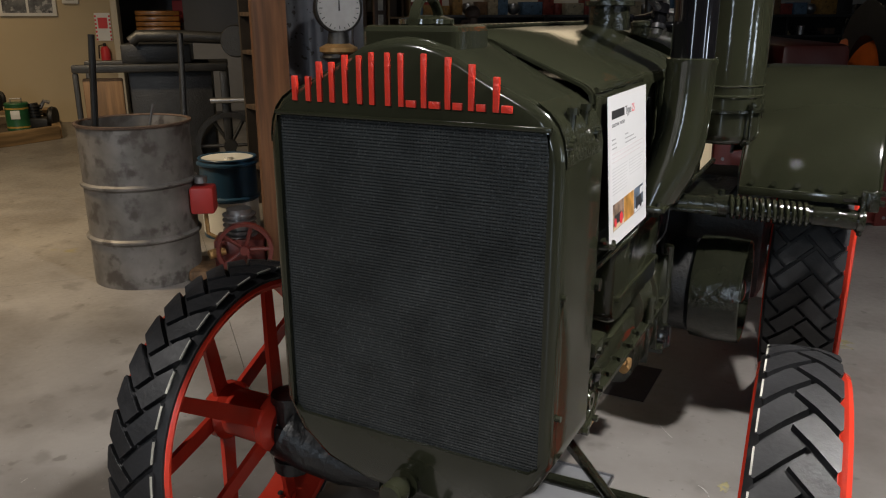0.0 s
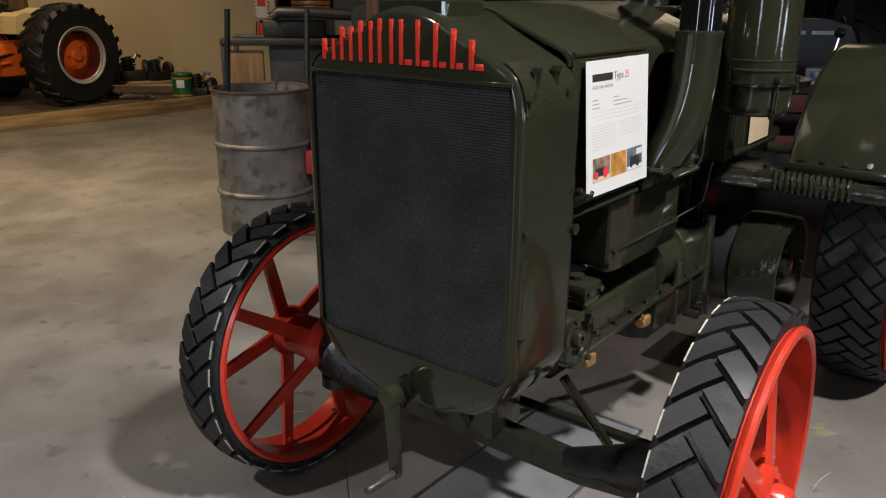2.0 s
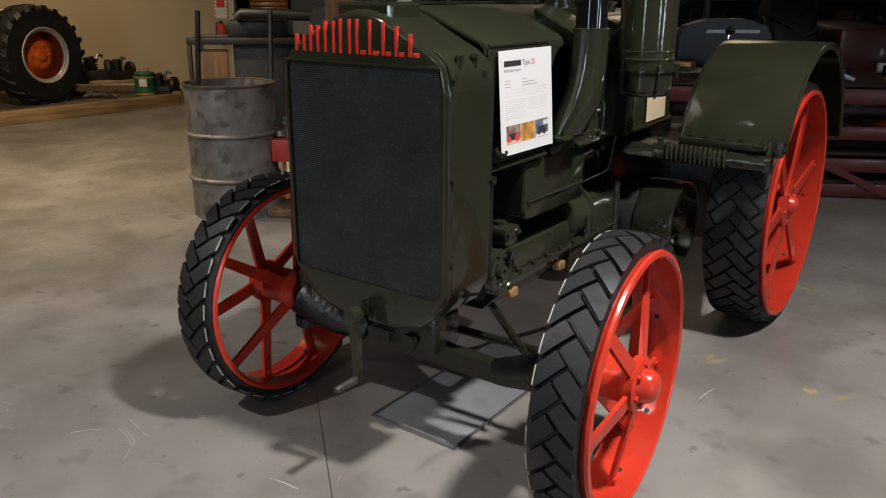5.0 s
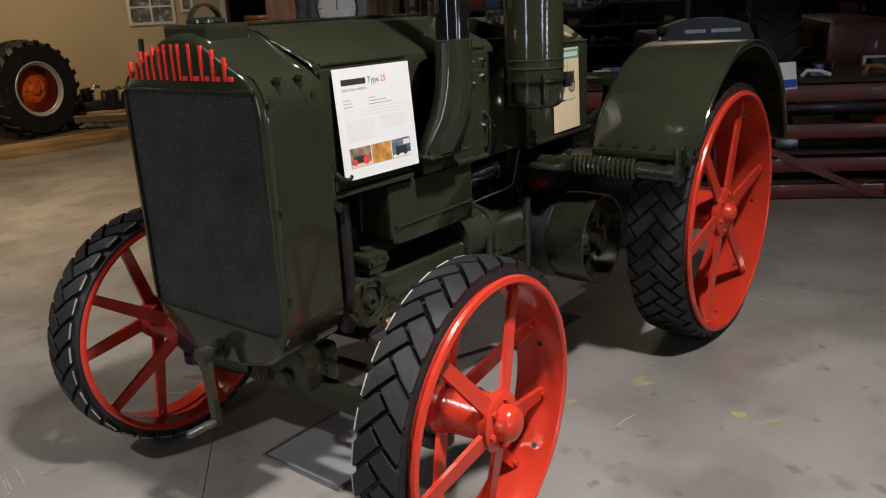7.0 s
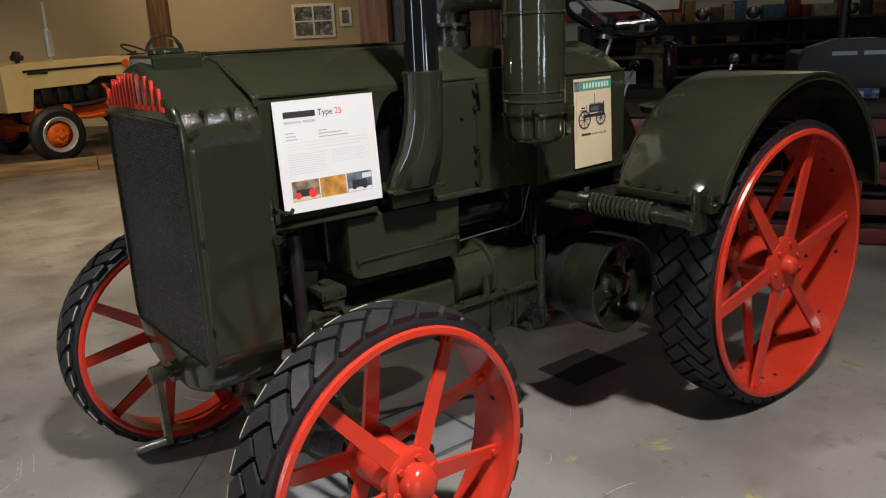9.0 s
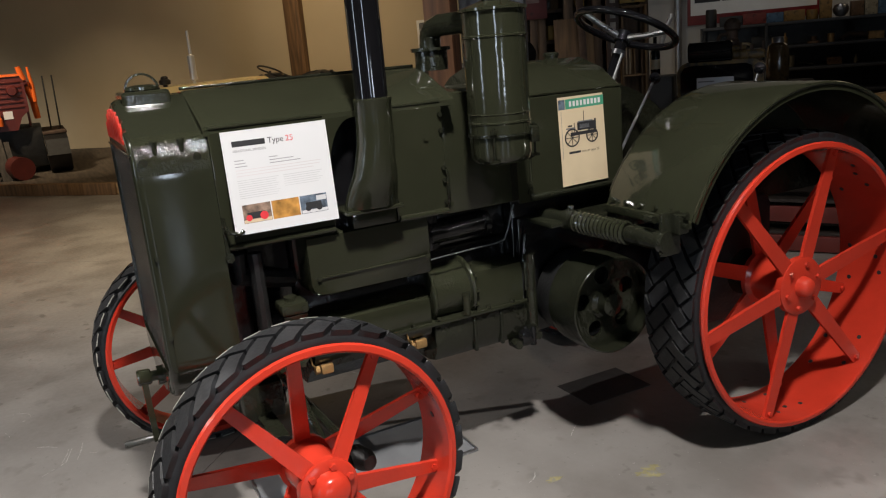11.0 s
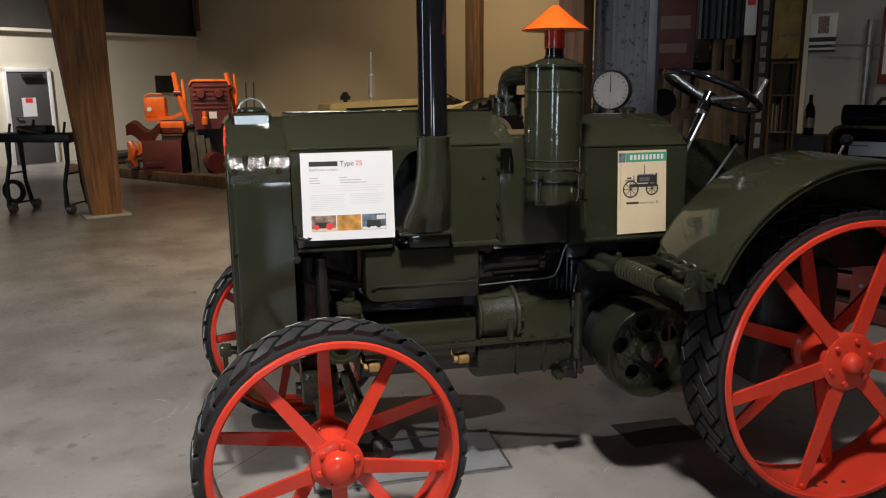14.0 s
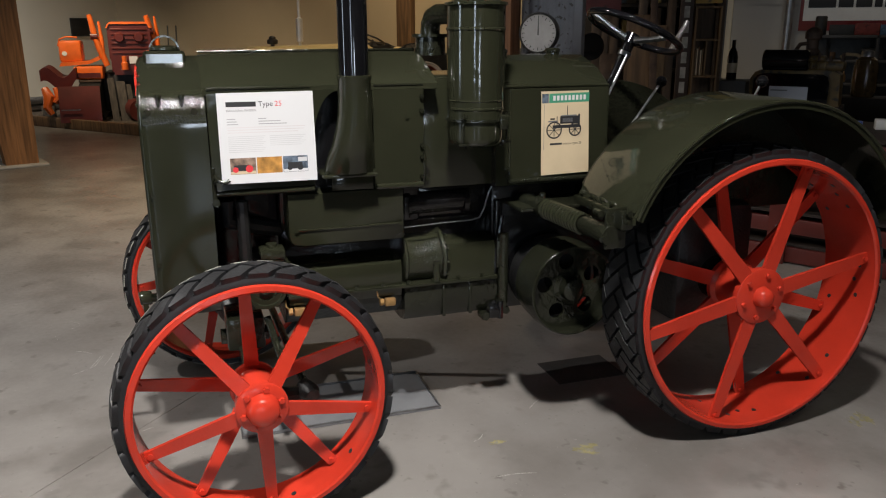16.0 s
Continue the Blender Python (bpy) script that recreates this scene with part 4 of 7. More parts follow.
def tyre_mesh(x0, x1, r, rim, steps, lug, groove):
    """A tyre with an interlocking herringbone tread: laid out flat, grooved, then rolled up."""
    w = 2 * math.pi * r / (math.sqrt(2) * steps)
    half, mid = (x1 - x0) / 2, (x0 + x1) / 2
    bm = bmesh.new()
    seen = {}

    def at(x, y):
        if (x, y) not in seen:
            seen[(x, y)] = bm.verts.new(((x - y) / math.sqrt(2) * w + w / (2 * math.sqrt(2)), (x + y) / math.sqrt(2) * w, 0))
        return seen[(x, y)]
    for m in range(-3, 4):
        for k in range(steps):
            x, y = k + 2 * m, k - 2 * m
            for cells in ([(0, 0), (1, 0), (2, 0), (2, 1), (1, 1), (0, 1)], [(0, 1), (1, 1), (1, 2), (1, 3), (0, 3), (0, 2)]):
                bm.faces.new([at(x + i, y + j) for i, j in cells])
    for s in (1, -1):
        g = bm.verts[:] + bm.edges[:] + bm.faces[:]
        bmesh.ops.bisect_plane(bm, geom=g, plane_co=(s * half, 0, 0), plane_no=(s, 0, 0), clear_outer=True)
    bmesh.ops.recalc_face_normals(bm, faces=bm.faces)
    if bm.faces[:][0].normal.z < 0:
        bmesh.ops.reverse_faces(bm, faces=bm.faces[:])
    full = max(f.calc_area() for f in bm.faces)
    blocks = [f for f in bm.faces if f.calc_area() >= 0.42 * full]
    bmesh.ops.inset_individual(bm, faces=blocks, thickness=groove, depth=0.0, use_even_offset=True)
    bmesh.ops.inset_individual(bm, faces=blocks, thickness=0.0014, depth=lug, use_even_offset=True)
    n = 64
    length = 2 * math.pi * r
    for i in range(-8, n + 8):
        bmesh.ops.bisect_plane(bm, geom=bm.verts[:] + bm.edges[:] + bm.faces[:], plane_co=(0, length * i / n, 0), plane_no=(0, 1, 0))
    for v in bm.verts:
        c, s, h = v.co
        shoulder = 0.010 * max(0.0, abs(c) / half - 0.55) / 0.45
        if h < 0.3 * lug and abs(c) > half - 0.014:
            c = math.copysign(half - 0.013, c)
        q = r - lug + h - shoulder
        v.co = (mid + c, q * math.cos(s / r), q * math.sin(s / r))
    bmesh.ops.remove_doubles(bm, verts=bm.verts[:], dist=0.0002)
    for e in bm.edges:
        p, q = [v.co.copy() for v in e.verts]
        if max(p.x, q.x) < x0 + 0.0080 and min(math.hypot(p.y, p.z), math.hypot(q.y, q.z)) > r - 0.0135 and abs(p.x - q.x) < 0.001 and (p - q).length > 0.004:
            EDGE_GLINT.append((p, q))
    base = r - lug - 0.010
    lathe(bm, [(base + 0.006, x1 - 0.014), (base - 0.004, x1 - 0.011), (rim + 0.010, x1 - 0.009), (rim, x1 - 0.010), (rim, x0 + 0.002), (rim + 0.010, x0 - 0.0025), (base - 0.004, x0 - 0.003), (base + 0.001, x0 + 0.004), (base + 0.006, x0 + 0.013)], (0, 0, 0), (1, 0, 0), 72)
    return bm


def wheel(name, centre, side, width, r, rim, spokes, tyre, hub_r, nose, turn, bar, holes, steer=0.0, shank=0.58, reach=(0.42, 0.60), ends=None):
    """A steel wheel whose outer face lies at x = 0 of its own and which reaches inwards by its width."""
    bm = bmesh.new()
    t = 0.009
    lathe(bm, [(rim - 0.010, 0.004), (rim - 0.004, 0.010), (rim + 0.010, 0.008), (rim + 0.014, 0.0), (rim + 0.010, -0.008), (rim + 0.006, -0.012), (rim + 0.006, -width + 0.012), (rim + 0.014, -width), (rim + 0.004, -width - 0.006), (rim - 0.008, -width), (rim - t, -width + 0.012), (rim - t, -0.014)], (0, 0, 0), (1, 0, 0), 72, close=True)
    rim_ob = part(name, bm, RED, tractor)
    rim_ob.matrix_local = Matrix.Translation(centre) @ Matrix.Rotation(radians(steer) + (0 if side > 0 else math.pi), 4, "Z")
    ob = new("tyre", tyre)
    ob.parent = rim_ob
    ob["label"] = "black rubber tyre with herringbone tread"
    inner, outer = ends or (-width * 0.86, -width * 0.18)
    bm = bmesh.new()
    lathe(bm, [(0.0, inner - 0.02), (hub_r * 0.72, inner - 0.02), (hub_r * 0.98, inner), (hub_r * 0.98, inner + 0.018), (hub_r * 0.84, inner + 0.03), (hub_r * 0.80, outer - 0.03), (hub_r, outer - 0.014), (hub_r, outer + 0.010), (hub_r * 0.93, outer + 0.014), (hub_r * (shank + 0.04), outer + 0.016), (hub_r * shank, nose - 0.014), (hub_r * shank * 0.86, nose - 0.002), (hub_r * shank * 0.55, nose + 0.006), (0.0, nose + 0.009)], (0, 0, 0), (1, 0, 0), 36)
    part("hub", bm, RED, rim_ob)
    for k in range(6):
        a = k * math.pi / 3 + 0.3
        bm = bmesh.new()
        y, z = hub_r * 0.76 * math.cos(a), hub_r * 0.76 * math.sin(a)
        cyl(bm, (outer + 0.012, y, z), (outer + 0.024, y, z), 0.011, 0.009, n=6)
        part("hub_bolt", bm, RED, rim_ob)
    for k in range(spokes):
        a = turn + 2 * math.pi * k / spokes
        xh = outer if k % 2 == 0 else inner + 0.012
        xr = -width * reach[k % 2]
        u, v = Vector((0, math.cos(a), math.sin(a))), Vector((0, -math.sin(a), math.cos(a)))
        rows = []
        for q, wd, xx in ((hub_r * 0.70, bar, xh), (rim * 0.55, bar * 0.88, xh + (xr - xh) * 0.5), (rim - 0.012, bar * 0.72, xr), (rim - 0.004, bar * 0.78, xr)):
            p = u * q + Vector((xx, 0, 0))
            rows.append([p + v * wd / 2 + Vector((0.0065, 0, 0)), p + v * wd / 2 - Vector((0.0065, 0, 0)), p - v * wd / 2 - Vector((0.0065, 0, 0)), p - v * wd / 2 + Vector((0.0065, 0, 0))])
        bm = bmesh.new()
        loft(bm, rows, cap=True)
        p = u * (rim - 0.022) + Vector((xr, 0, 0))
        cyl(bm, p - Vector((0.016, 0, 0)), p + Vector((0.016, 0, 0)), 0.009, n=8)
        part("spoke", bm, RED, rim_ob)
    for a, x in holes:
        bm = bmesh.new()
        u = Vector((0, math.cos(a), math.sin(a)))
        cyl(bm, u * (rim - t + 0.002) + Vector((x, 0, 0)), u * (rim - t - 0.0015) + Vector((x, 0, 0)), 0.0085, n=10)
        part("bolt_hole", bm, IRON, rim_ob, "dark open bolt hole")
    return rim_ob


FRONT = [(radians(d), x) for d, x in ((-40, -0.05), (-76, -0.06), (-112, -0.05), (10, -0.07), (160, -0.05))]
REAR = [(radians(d0 + d1), x) for d0 in range(-90, 270, 45) for d1, x in ((-7, -0.07), (0, -0.09), (7, -0.07), (-12, -0.19), (3, -0.20))]
FRONT_TYRE = mesh_of("tyre", tyre_mesh(-0.148, -0.005, 0.419, 0.371, 33, 0.017, 0.0048), RUBBER)
LUG_ENDS = list(EDGE_GLINT)
REAR_TYRE = mesh_of("tyre", tyre_mesh(-0.242, -0.005, 0.549, 0.502, 42, 0.017, 0.0050), RUBBER)
wheel("front_wheel", (0.758, 0.283, 0.416), 1, 0.150, 0.419, 0.367, 10, FRONT_TYRE, 0.079, 0.051, radians(57), 0.046, FRONT, 3.2, shank=0.60, ends=(-0.172, -0.004))
wheel("front_wheel", (-0.706, 0.236, 0.414), -1, 0.150, 0.419, 0.367, 10, FRONT_TYRE, 0.079, 0.051, radians(68), 0.046, FRONT, 1.8, shank=0.60, ends=(-0.172, -0.004))
# pale strips on the lug edges: the worn bevels' glint put in as colour
for tyre_wheel in [o for o in tractor.children if o.name.startswith("front_wheel")]:
    bm = bmesh.new()
    for p, q in LUG_ENDS:
        k = 1 + 0.0010 / math.hypot(p.y, p.z)
        loft(bm, [[(v.x - 0.0014, v.y * k, v.z * k), (v.x + 0.0020, v.y * k, v.z * k), (v.x + 0.0020, v.y * 0.995, v.z * 0.995), (v.x - 0.0014, v.y * 0.993, v.z * 0.993)] for v in (p, q)], cap=True)
    glint = part("tyre_edge_glint", bm, material("pale_edge_glint", (0.34, 0.33, 0.29), 0.45, vary=0.4, scale=20), tyre_wheel, "pale line for the glint on the tyre's worn edge")
    glint["kind"] = "stuff"
wheel("rear_wheel", (0.748, 2.085, 0.548), 1, 0.245, 0.548, 0.498, 12, REAR_TYRE, 0.105, 0.004, radians(12), 0.058, REAR, shank=0.34, reach=(0.17, 0.86))
wheel("rear_wheel", (-0.748, 2.085, 0.548), -1, 0.245, 0.548, 0.498, 12, REAR_TYRE, 0.105, 0.004, 0.5, 0.058, REAR, shank=0.34, reach=(0.17, 0.86))


# wings over the rear wheels
def wing(side):
    c, r = (2.040, 0.665), 0.597
    line = arc(c, r, 157, 12, 30)
    bm = bmesh.new()
    rows = []
    for x, drop in ((0.392, 0.0), (0.402, -0.003), (0.780, -0.003), (0.791, 0.0), (0.796, 0.008), (0.796, 0.026)):
        rows.append([(side * x, y + (c[0] - y) / r * drop, z + (c[1] - z) / r * drop) for y, z in line])
    loft(bm, rows, closed=False)
    bmesh.ops.recalc_face_normals(bm, faces=bm.faces)
    bmesh.ops.solidify(bm, geom=bm.faces[:], thickness=0.004)
    ob = part("wing", bm, GREEN, tractor)
    bm = bmesh.new()
    prism(bm, [(y, z) for y, z in line[1:]] + [(2.60, 0.80), (1.55, 0.80)], 0, side * 0.386 - 0.003, side * 0.386 + 0.003)
    part("wing_side", bm, GREEN_DARK, ob)
    bm = bmesh.new()
    tube(bm, [(side * 0.7965, y + (c[0] - y) / r * 0.004, z + (c[1] - z) / r * 0.004) for y, z in line], 0.0065, 8)
    part("rolled_edge", bm, GREEN, ob)
    bm = bmesh.new()
    box(bm, (side * 0.594 - 0.20, 1.474, 0.878), (side * 0.594 + 0.20, 1.492, 0.906), 0.003)
    part("wing_flange", bm, GREEN, ob)
    for k in range(6):
        bm = bmesh.new()
        x = side * (0.43 + 0.068 * k)
        cyl(bm, (x, 1.496, 0.918), (x, 1.484, 0.922), 0.009, n=8)
        part("rivet", bm, GREEN, ob)
    return ob


wing(1)
wing(-1)
bm = bmesh.new()
box(bm, (0.748, 1.400, 0.800), (0.764, 1.475, 0.935), 0.004)
box(bm, (0.764, 1.435, 0.870), (0.800, 1.475, 0.930), 0.004)
for z in (0.895, 0.925):
    cyl(bm, (0.798, 1.455, z), (0.814, 1.455, z), 0.010, n=6)
cyl(bm, (0.70, 1.395, 0.915), (0.74, 1.395, 0.915), 0.012, n=8)
part("wing_bracket", bm, GREEN_DARK, tractor)
bm = bmesh.new()
A, B = Vector((0.215, 1.345, 0.866)), Vector((0.765, 1.420, 0.845))
tube(bm, [A, A.lerp(B, 0.28)], 0.026, 14)
tube(bm, [A.lerp(B, 0.22), A.lerp(B, 0.30)], 0.037, 16)
tube(bm, [A.lerp(B, 0.26) + Vector((0, 0, 0.03)), A.lerp(B, 0.26) + Vector((0, 0, 0.052))], 0.011, 8)
tube(bm, [A.lerp(B, 0.28), A.lerp(B, 0.76)], 0.026, 14)
tube(bm, [A.lerp(B, 0.74), A.lerp(B, 0.97)], 0.031, 16)
tube(bm, [A.lerp(B, 0.965), B], [0.036, 0.034], 16)
part("spring_rod", bm, GREEN_DARK, tractor)
bm = bmesh.new()
u, v = frame_of(B - A)
turns, pts = 13, []
for i in range(turns * 12 + 1):
    q = i / (turns * 12)
    a = 2 * math.pi * turns * q
    pts.append(A.lerp(B, 0.31 + 0.42 * q) + (u * math.cos(a) + v * math.sin(a)) * 0.033)
tube(bm, pts, 0.0068, 7)
part("coil_spring", bm, GREEN, tractor, "green-painted coil spring")
bm = bmesh.new()
box(bm, (-0.36, 1.28, 0.845), (0.36, 1.85, 0.862), 0.004)
part("footplate", bm, GREEN_DARK, tractor)

# belt pulley
bm = bmesh.new()
PC = Vector((0.0, 1.465, 0.552))
lathe(bm, [(0.168, 0.295), (0.173, 0.299), (0.178, 0.375), (0.174, 0.450), (0.170, 0.454), (0.162, 0.452), (0.162, 0.375), (0.162, 0.299)], PC, (1, 0, 0), 48, close=True)
pulley = part("belt_pulley", bm, GREEN_DARK, tractor)
bm = bmesh.new()
ring_o, ring_h = [], []
seg = 60
outer_loop = [bm.verts.new((0.402, PC.y + 0.163 * math.cos(2 * math.pi * i / seg), PC.z + 0.163 * math.sin(2 * math.pi * i / seg))) for i in range(seg)]
edges = [bm.edges.new((outer_loop[i], outer_loop[(i + 1) % seg])) for i in range(seg)]
for k in range(5):
    a = 2 * math.pi * k / 5 + 0.45
    hy, hz = PC.y + 0.102 * math.cos(a), PC.z + 0.102 * math.sin(a)
    loop = [bm.verts.new((0.402, hy + 0.031 * math.cos(2 * math.pi * i / 16), hz + 0.031 * math.sin(2 * math.pi * i / 16))) for i in range(16)]
    edges += [bm.edges.new((loop[i], loop[(i + 1) % 16])) for i in range(16)]
bmesh.ops.triangle_fill(bm, use_beauty=True, edges=edges)
bmesh.ops.solidify(bm, geom=bm.faces[:], thickness=0.012)
part("pulley_web", bm, GREEN_DARK, pulley)
bm = bmesh.new()
lathe(bm, [(0.066, 0.370), (0.064, 0.400), (0.046, 0.412), (0.040, 0.445), (0.020, 0.452), (0.0, 0.453)], PC, (1, 0, 0), 24)
for k in range(5):
    a = 2 * math.pi * k / 5 + 1.08
    cyl(bm, (0.40, PC.y + 0.053 * math.cos(a), PC.z + 0.053 * math.sin(a)), (0.416, PC.y + 0.053 * math.cos(a), PC.z + 0.053 * math.sin(a)), 0.009, n=6)
cyl(bm, (0.15, PC.y, PC.z), (0.40, PC.y, PC.z), 0.05, n=18)
part("pulley_hub", bm, GREEN_DARK, pulley)
# dark disc added behind the web so that its holes look black
bm = bmesh.new()
lathe(bm, [(0.0, 0.292), (0.150, 0.292), (0.159, 0.284), (0.159, 0.200), (0.110, 0.165)], PC, (1, 0, 0), 32)
part("pulley_backing", bm, IRON, pulley)
bm = bmesh.new()
box(bm, (0.16, 1.20, 0.40), (0.26, 1.26, 0.46), 0.015)
for q in range(4):
    cyl(bm, (0.19 + 0.02 * q, 1.23 + 0.02 * (q % 2), 0.40), (0.19 + 0.02 * q, 1.23 + 0.02 * (q % 2), 0.47), 0.012, n=8)
tube(bm, [(0.21, 1.23, 0.46), (0.22, 1.24, 0.66), (0.20, 1.27, 0.80)], 0.010, 8)
part("linkage", bm, ENGINE_SHADE, tractor)

# steering wheel and levers
SW, NRM = Vector((0.0, 1.928, 1.480)), Vector((0.0, 0.42, 0.91)).normalized()
u = Vector((1, 0, 0))
v = NRM.cross(u)
bm = bmesh.new()
pts = [SW + (u * math.cos(2 * math.pi * i / 48) + v * math.sin(2 * math.pi * i / 48)) * 0.198 for i in range(49)]
tube(bm, pts, 0.0145, 12, cap=False)
steer = part("steering_wheel", bm, BLACK, tractor, "black steering wheel with steel spokes")
for k in range(3):
    a = radians(15 + 120 * k)
    d = u * math.cos(a) + v * math.sin(a)
    bm = bmesh.new()
    tube(bm, [SW - NRM * 0.035 + d * 0.02, SW - NRM * 0.022 + d * 0.10, SW + d * 0.190], [0.014, 0.012, 0.011], 10)
    part("wheel_spoke", bm, CHROME if k != 1 else BLACK, steer)
bm = bmesh.new()
tube(bm, [SW - NRM * 0.05, SW - NRM * 0.01], [0.034, 0.028], 16)
part("wheel_boss", bm, BLACK, steer)
bm = bmesh.new()
tube(bm, [(0.0, 2.108, 1.405), (-0.035, 2.165, 1.46), (-0.05, 2.215, 1.52)], 0.0105, 10)
part("spinner_handle", bm, CHROME, steer, "bright steel throttle handle")
bm = bmesh.new()
tube(bm, [SW - NRM * 0.05, SW - NRM * 0.20, Vector((0.0, 1.70, 1.02))], [0.024, 0.020, 0.022], 14)
part("steering_column", bm, BLACK, tractor, "glossy dark steering column")
bm = bmesh.new()
tube(bm, [SW - NRM * 0.10 + u * 0.026, Vector((0.028, 1.72, 1.06))], 0.006, 8)
part("throttle_rod", bm, CHROME, tractor, "bright steel throttle rod")
bm = bmesh.new()
tube(bm, [SW - NRM * 0.088, SW - NRM * 0.106], 0.027, 14)
part("column_clamp", bm, STEEL, tractor)
for base, tip in (((0.10, 1.72, 0.90), (-0.005, 2.077, 1.275)), ((0.27, 2.16, 0.90), (0.29, 2.348, 1.287))):
    bm = bmesh.new()
    tube(bm, [base, Vector(base).lerp(Vector(tip), 0.5), tip], [0.0065, 0.0055, 0.005], 8)
    lever = part("lever", bm, STEEL, tractor)
    bm = bmesh.new()
    bmesh.ops.create_uvsphere(bm, u_segments=16, v_segments=10, radius=0.024, matrix=Matrix.Translation(tip))
    part("knob", bm, BLACK, lever, "black ball knob")
bm = bmesh.new()
lathe(bm, [(0.0, 0.0), (0.10, 0.0), (0.19, 0.03), (0.20, 0.06), (0.185, 0.055), (0.10, 0.02), (0.0, 0.015)], (-0.02, 2.46, 1.02), (0, 0, 1), 28)
tube(bm, [(-0.02, 2.44, 1.02), (-0.02, 2.40, 0.92), (-0.02, 2.10, 0.86)], 0.02, 10)
part("seat", bm, GREEN_DARK, tractor)


# ---- papers on the side, drip tray ----
def paper(name, label, corners, base, cat="sign"):
    """A sheet from its corners (top left, top right, bottom right, bottom left); returns the thing and its frame: x across, y up, z out."""
    tl, tr, br, bl = [Vector(c) for c in corners]
    x = ((tr - tl) + (br - bl)).normalized()
    n = x.cross((tl - bl) + (tr - br)).normalized()
    y = n.cross(x)
    m = Matrix((x, y, n)).transposed().to_4x4()
    m.translation = (tl + tr + br + bl) / 4
    ob = thing(name, label, cat, m)
    inv = m.inverted()
    q = [inv @ c for c in (bl, br, tr, tl)]
    bm = bmesh.new()
    rows = []
    for i in range(9):
        f = i / 8
        rows.append([q[0].lerp(q[3], f), q[1].lerp(q[2], f)])
    loft(bm, [[r[0], r[0].lerp(r[1], 0.5), r[1]] for r in rows], closed=False)
    bmesh.ops.recalc_face_normals(bm, faces=bm.faces)
    bmesh.ops.solidify(bm, geom=bm.faces[:], thickness=0.0008)
    lift = 0.0008 - max(v.co.z for v in bm.verts)
    for v in bm.verts:
        v.co.z += lift
    part("sheet", bm, base, ob)
    return ob


def ink(ob, name, x0, y0, x1, y1, mat, z=0.0010):
    bm = bmesh.new()
    box(bm, (x0, y0, z - 0.0006), (x1, y1, z - 0.0001))
    return part(name, bm, mat, ob)


sign = paper("information_sheet", "white laminated information sheet taped to the hood", [(0.296, 0.240, 1.298), (0.290, 0.549, 1.298), (0.312, 0.549, 1.004), (0.318, 0.238, 1.008)], PAPER)
ink(sign, "heading_bar", -0.127, 0.101, -0.032, 0.117, INK)
words("heading_word", "Type", 0.0235, pose(-0.025, 0.1015, 0.0008), INK, sign, 0.0002)
words("heading_number", "25", 0.0235, pose(0.028, 0.1015, 0.0008), INK_RED, sign, 0.0002)
words("place_line", "ESKILSTUNA, SWEDEN", 0.0094, pose(-0.127, 0.086, 0.0008), INK_MID, sign, 0.0002)
for i in range(3):
    ink(sign, "text_line", -0.127, 0.0610 - 0.0085 * i, (-0.100, -0.096, -0.092)[i], 0.0636 - 0.0085 * i, INK_LINE)
    ink(sign, "text_line", -0.027, 0.0610 - 0.0085 * i, (-0.002, 0.044, 0.064)[i], 0.0636 - 0.0085 * i, INK_LINE)
for i in range(3):
    ink(sign, "text_line", -0.127, 0.0340 - 0.0082 * i, (0.124, 0.120, 0.100)[i], 0.0362 - 0.0082 * i, INK_FAINT)
for i in range(9):
    ink(sign, "text_line", -0.127, 0.0050 - 0.0062 * i, -0.008 - 0.005 * (i % 3), 0.0070 - 0.0062 * i, INK_GREY)
for i in range(6):
    ink(sign, "text_line", 0.006, 0.0050 - 0.0062 * i, 0.124 - 0.007 * (i % 3), 0.0070 - 0.0062 * i, INK_GREY)
# three small photographs along the foot
for i, m in enumerate((INK_BROWN, INK_AMBER, INK_BLUE)):
    ink(sign, "photo", -0.126 + 0.085 * i, -0.116, -0.044 + 0.085 * i, -0.063, m)
for x0, y0, x1, y1, m, z in ((-0.125, -0.115, -0.045, -0.106, CREAM, 0.0012), (-0.114, -0.104, -0.062, -0.086, INK, 0.0013), (-0.106, -0.086, -0.086, -0.070, INK_BROWN, 0.0013), (0.046, -0.115, 0.125, -0.106, PAPER, 0.0012), (0.060, -0.104, 0.108, -0.084, INK, 0.0013), (0.094, -0.082, 0.124, -0.068, INK_GREY, 0.0013)):
    ink(sign, "photo_detail", x0, y0, x1, y1, m, z)
for cx, cy, q, m in ((-0.110, -0.101, 0.009, INK_RED), (-0.066, -0.099, 0.012, INK_RED), (0.066, -0.102, 0.008, INK), (0.100, -0.101, 0.010, INK)):
    bm = bmesh.new()
    cyl(bm, (cx, cy, 0.0014), (cx, cy, 0.0018), q, n=18)
    part("photo_wheel", bm, m, sign)

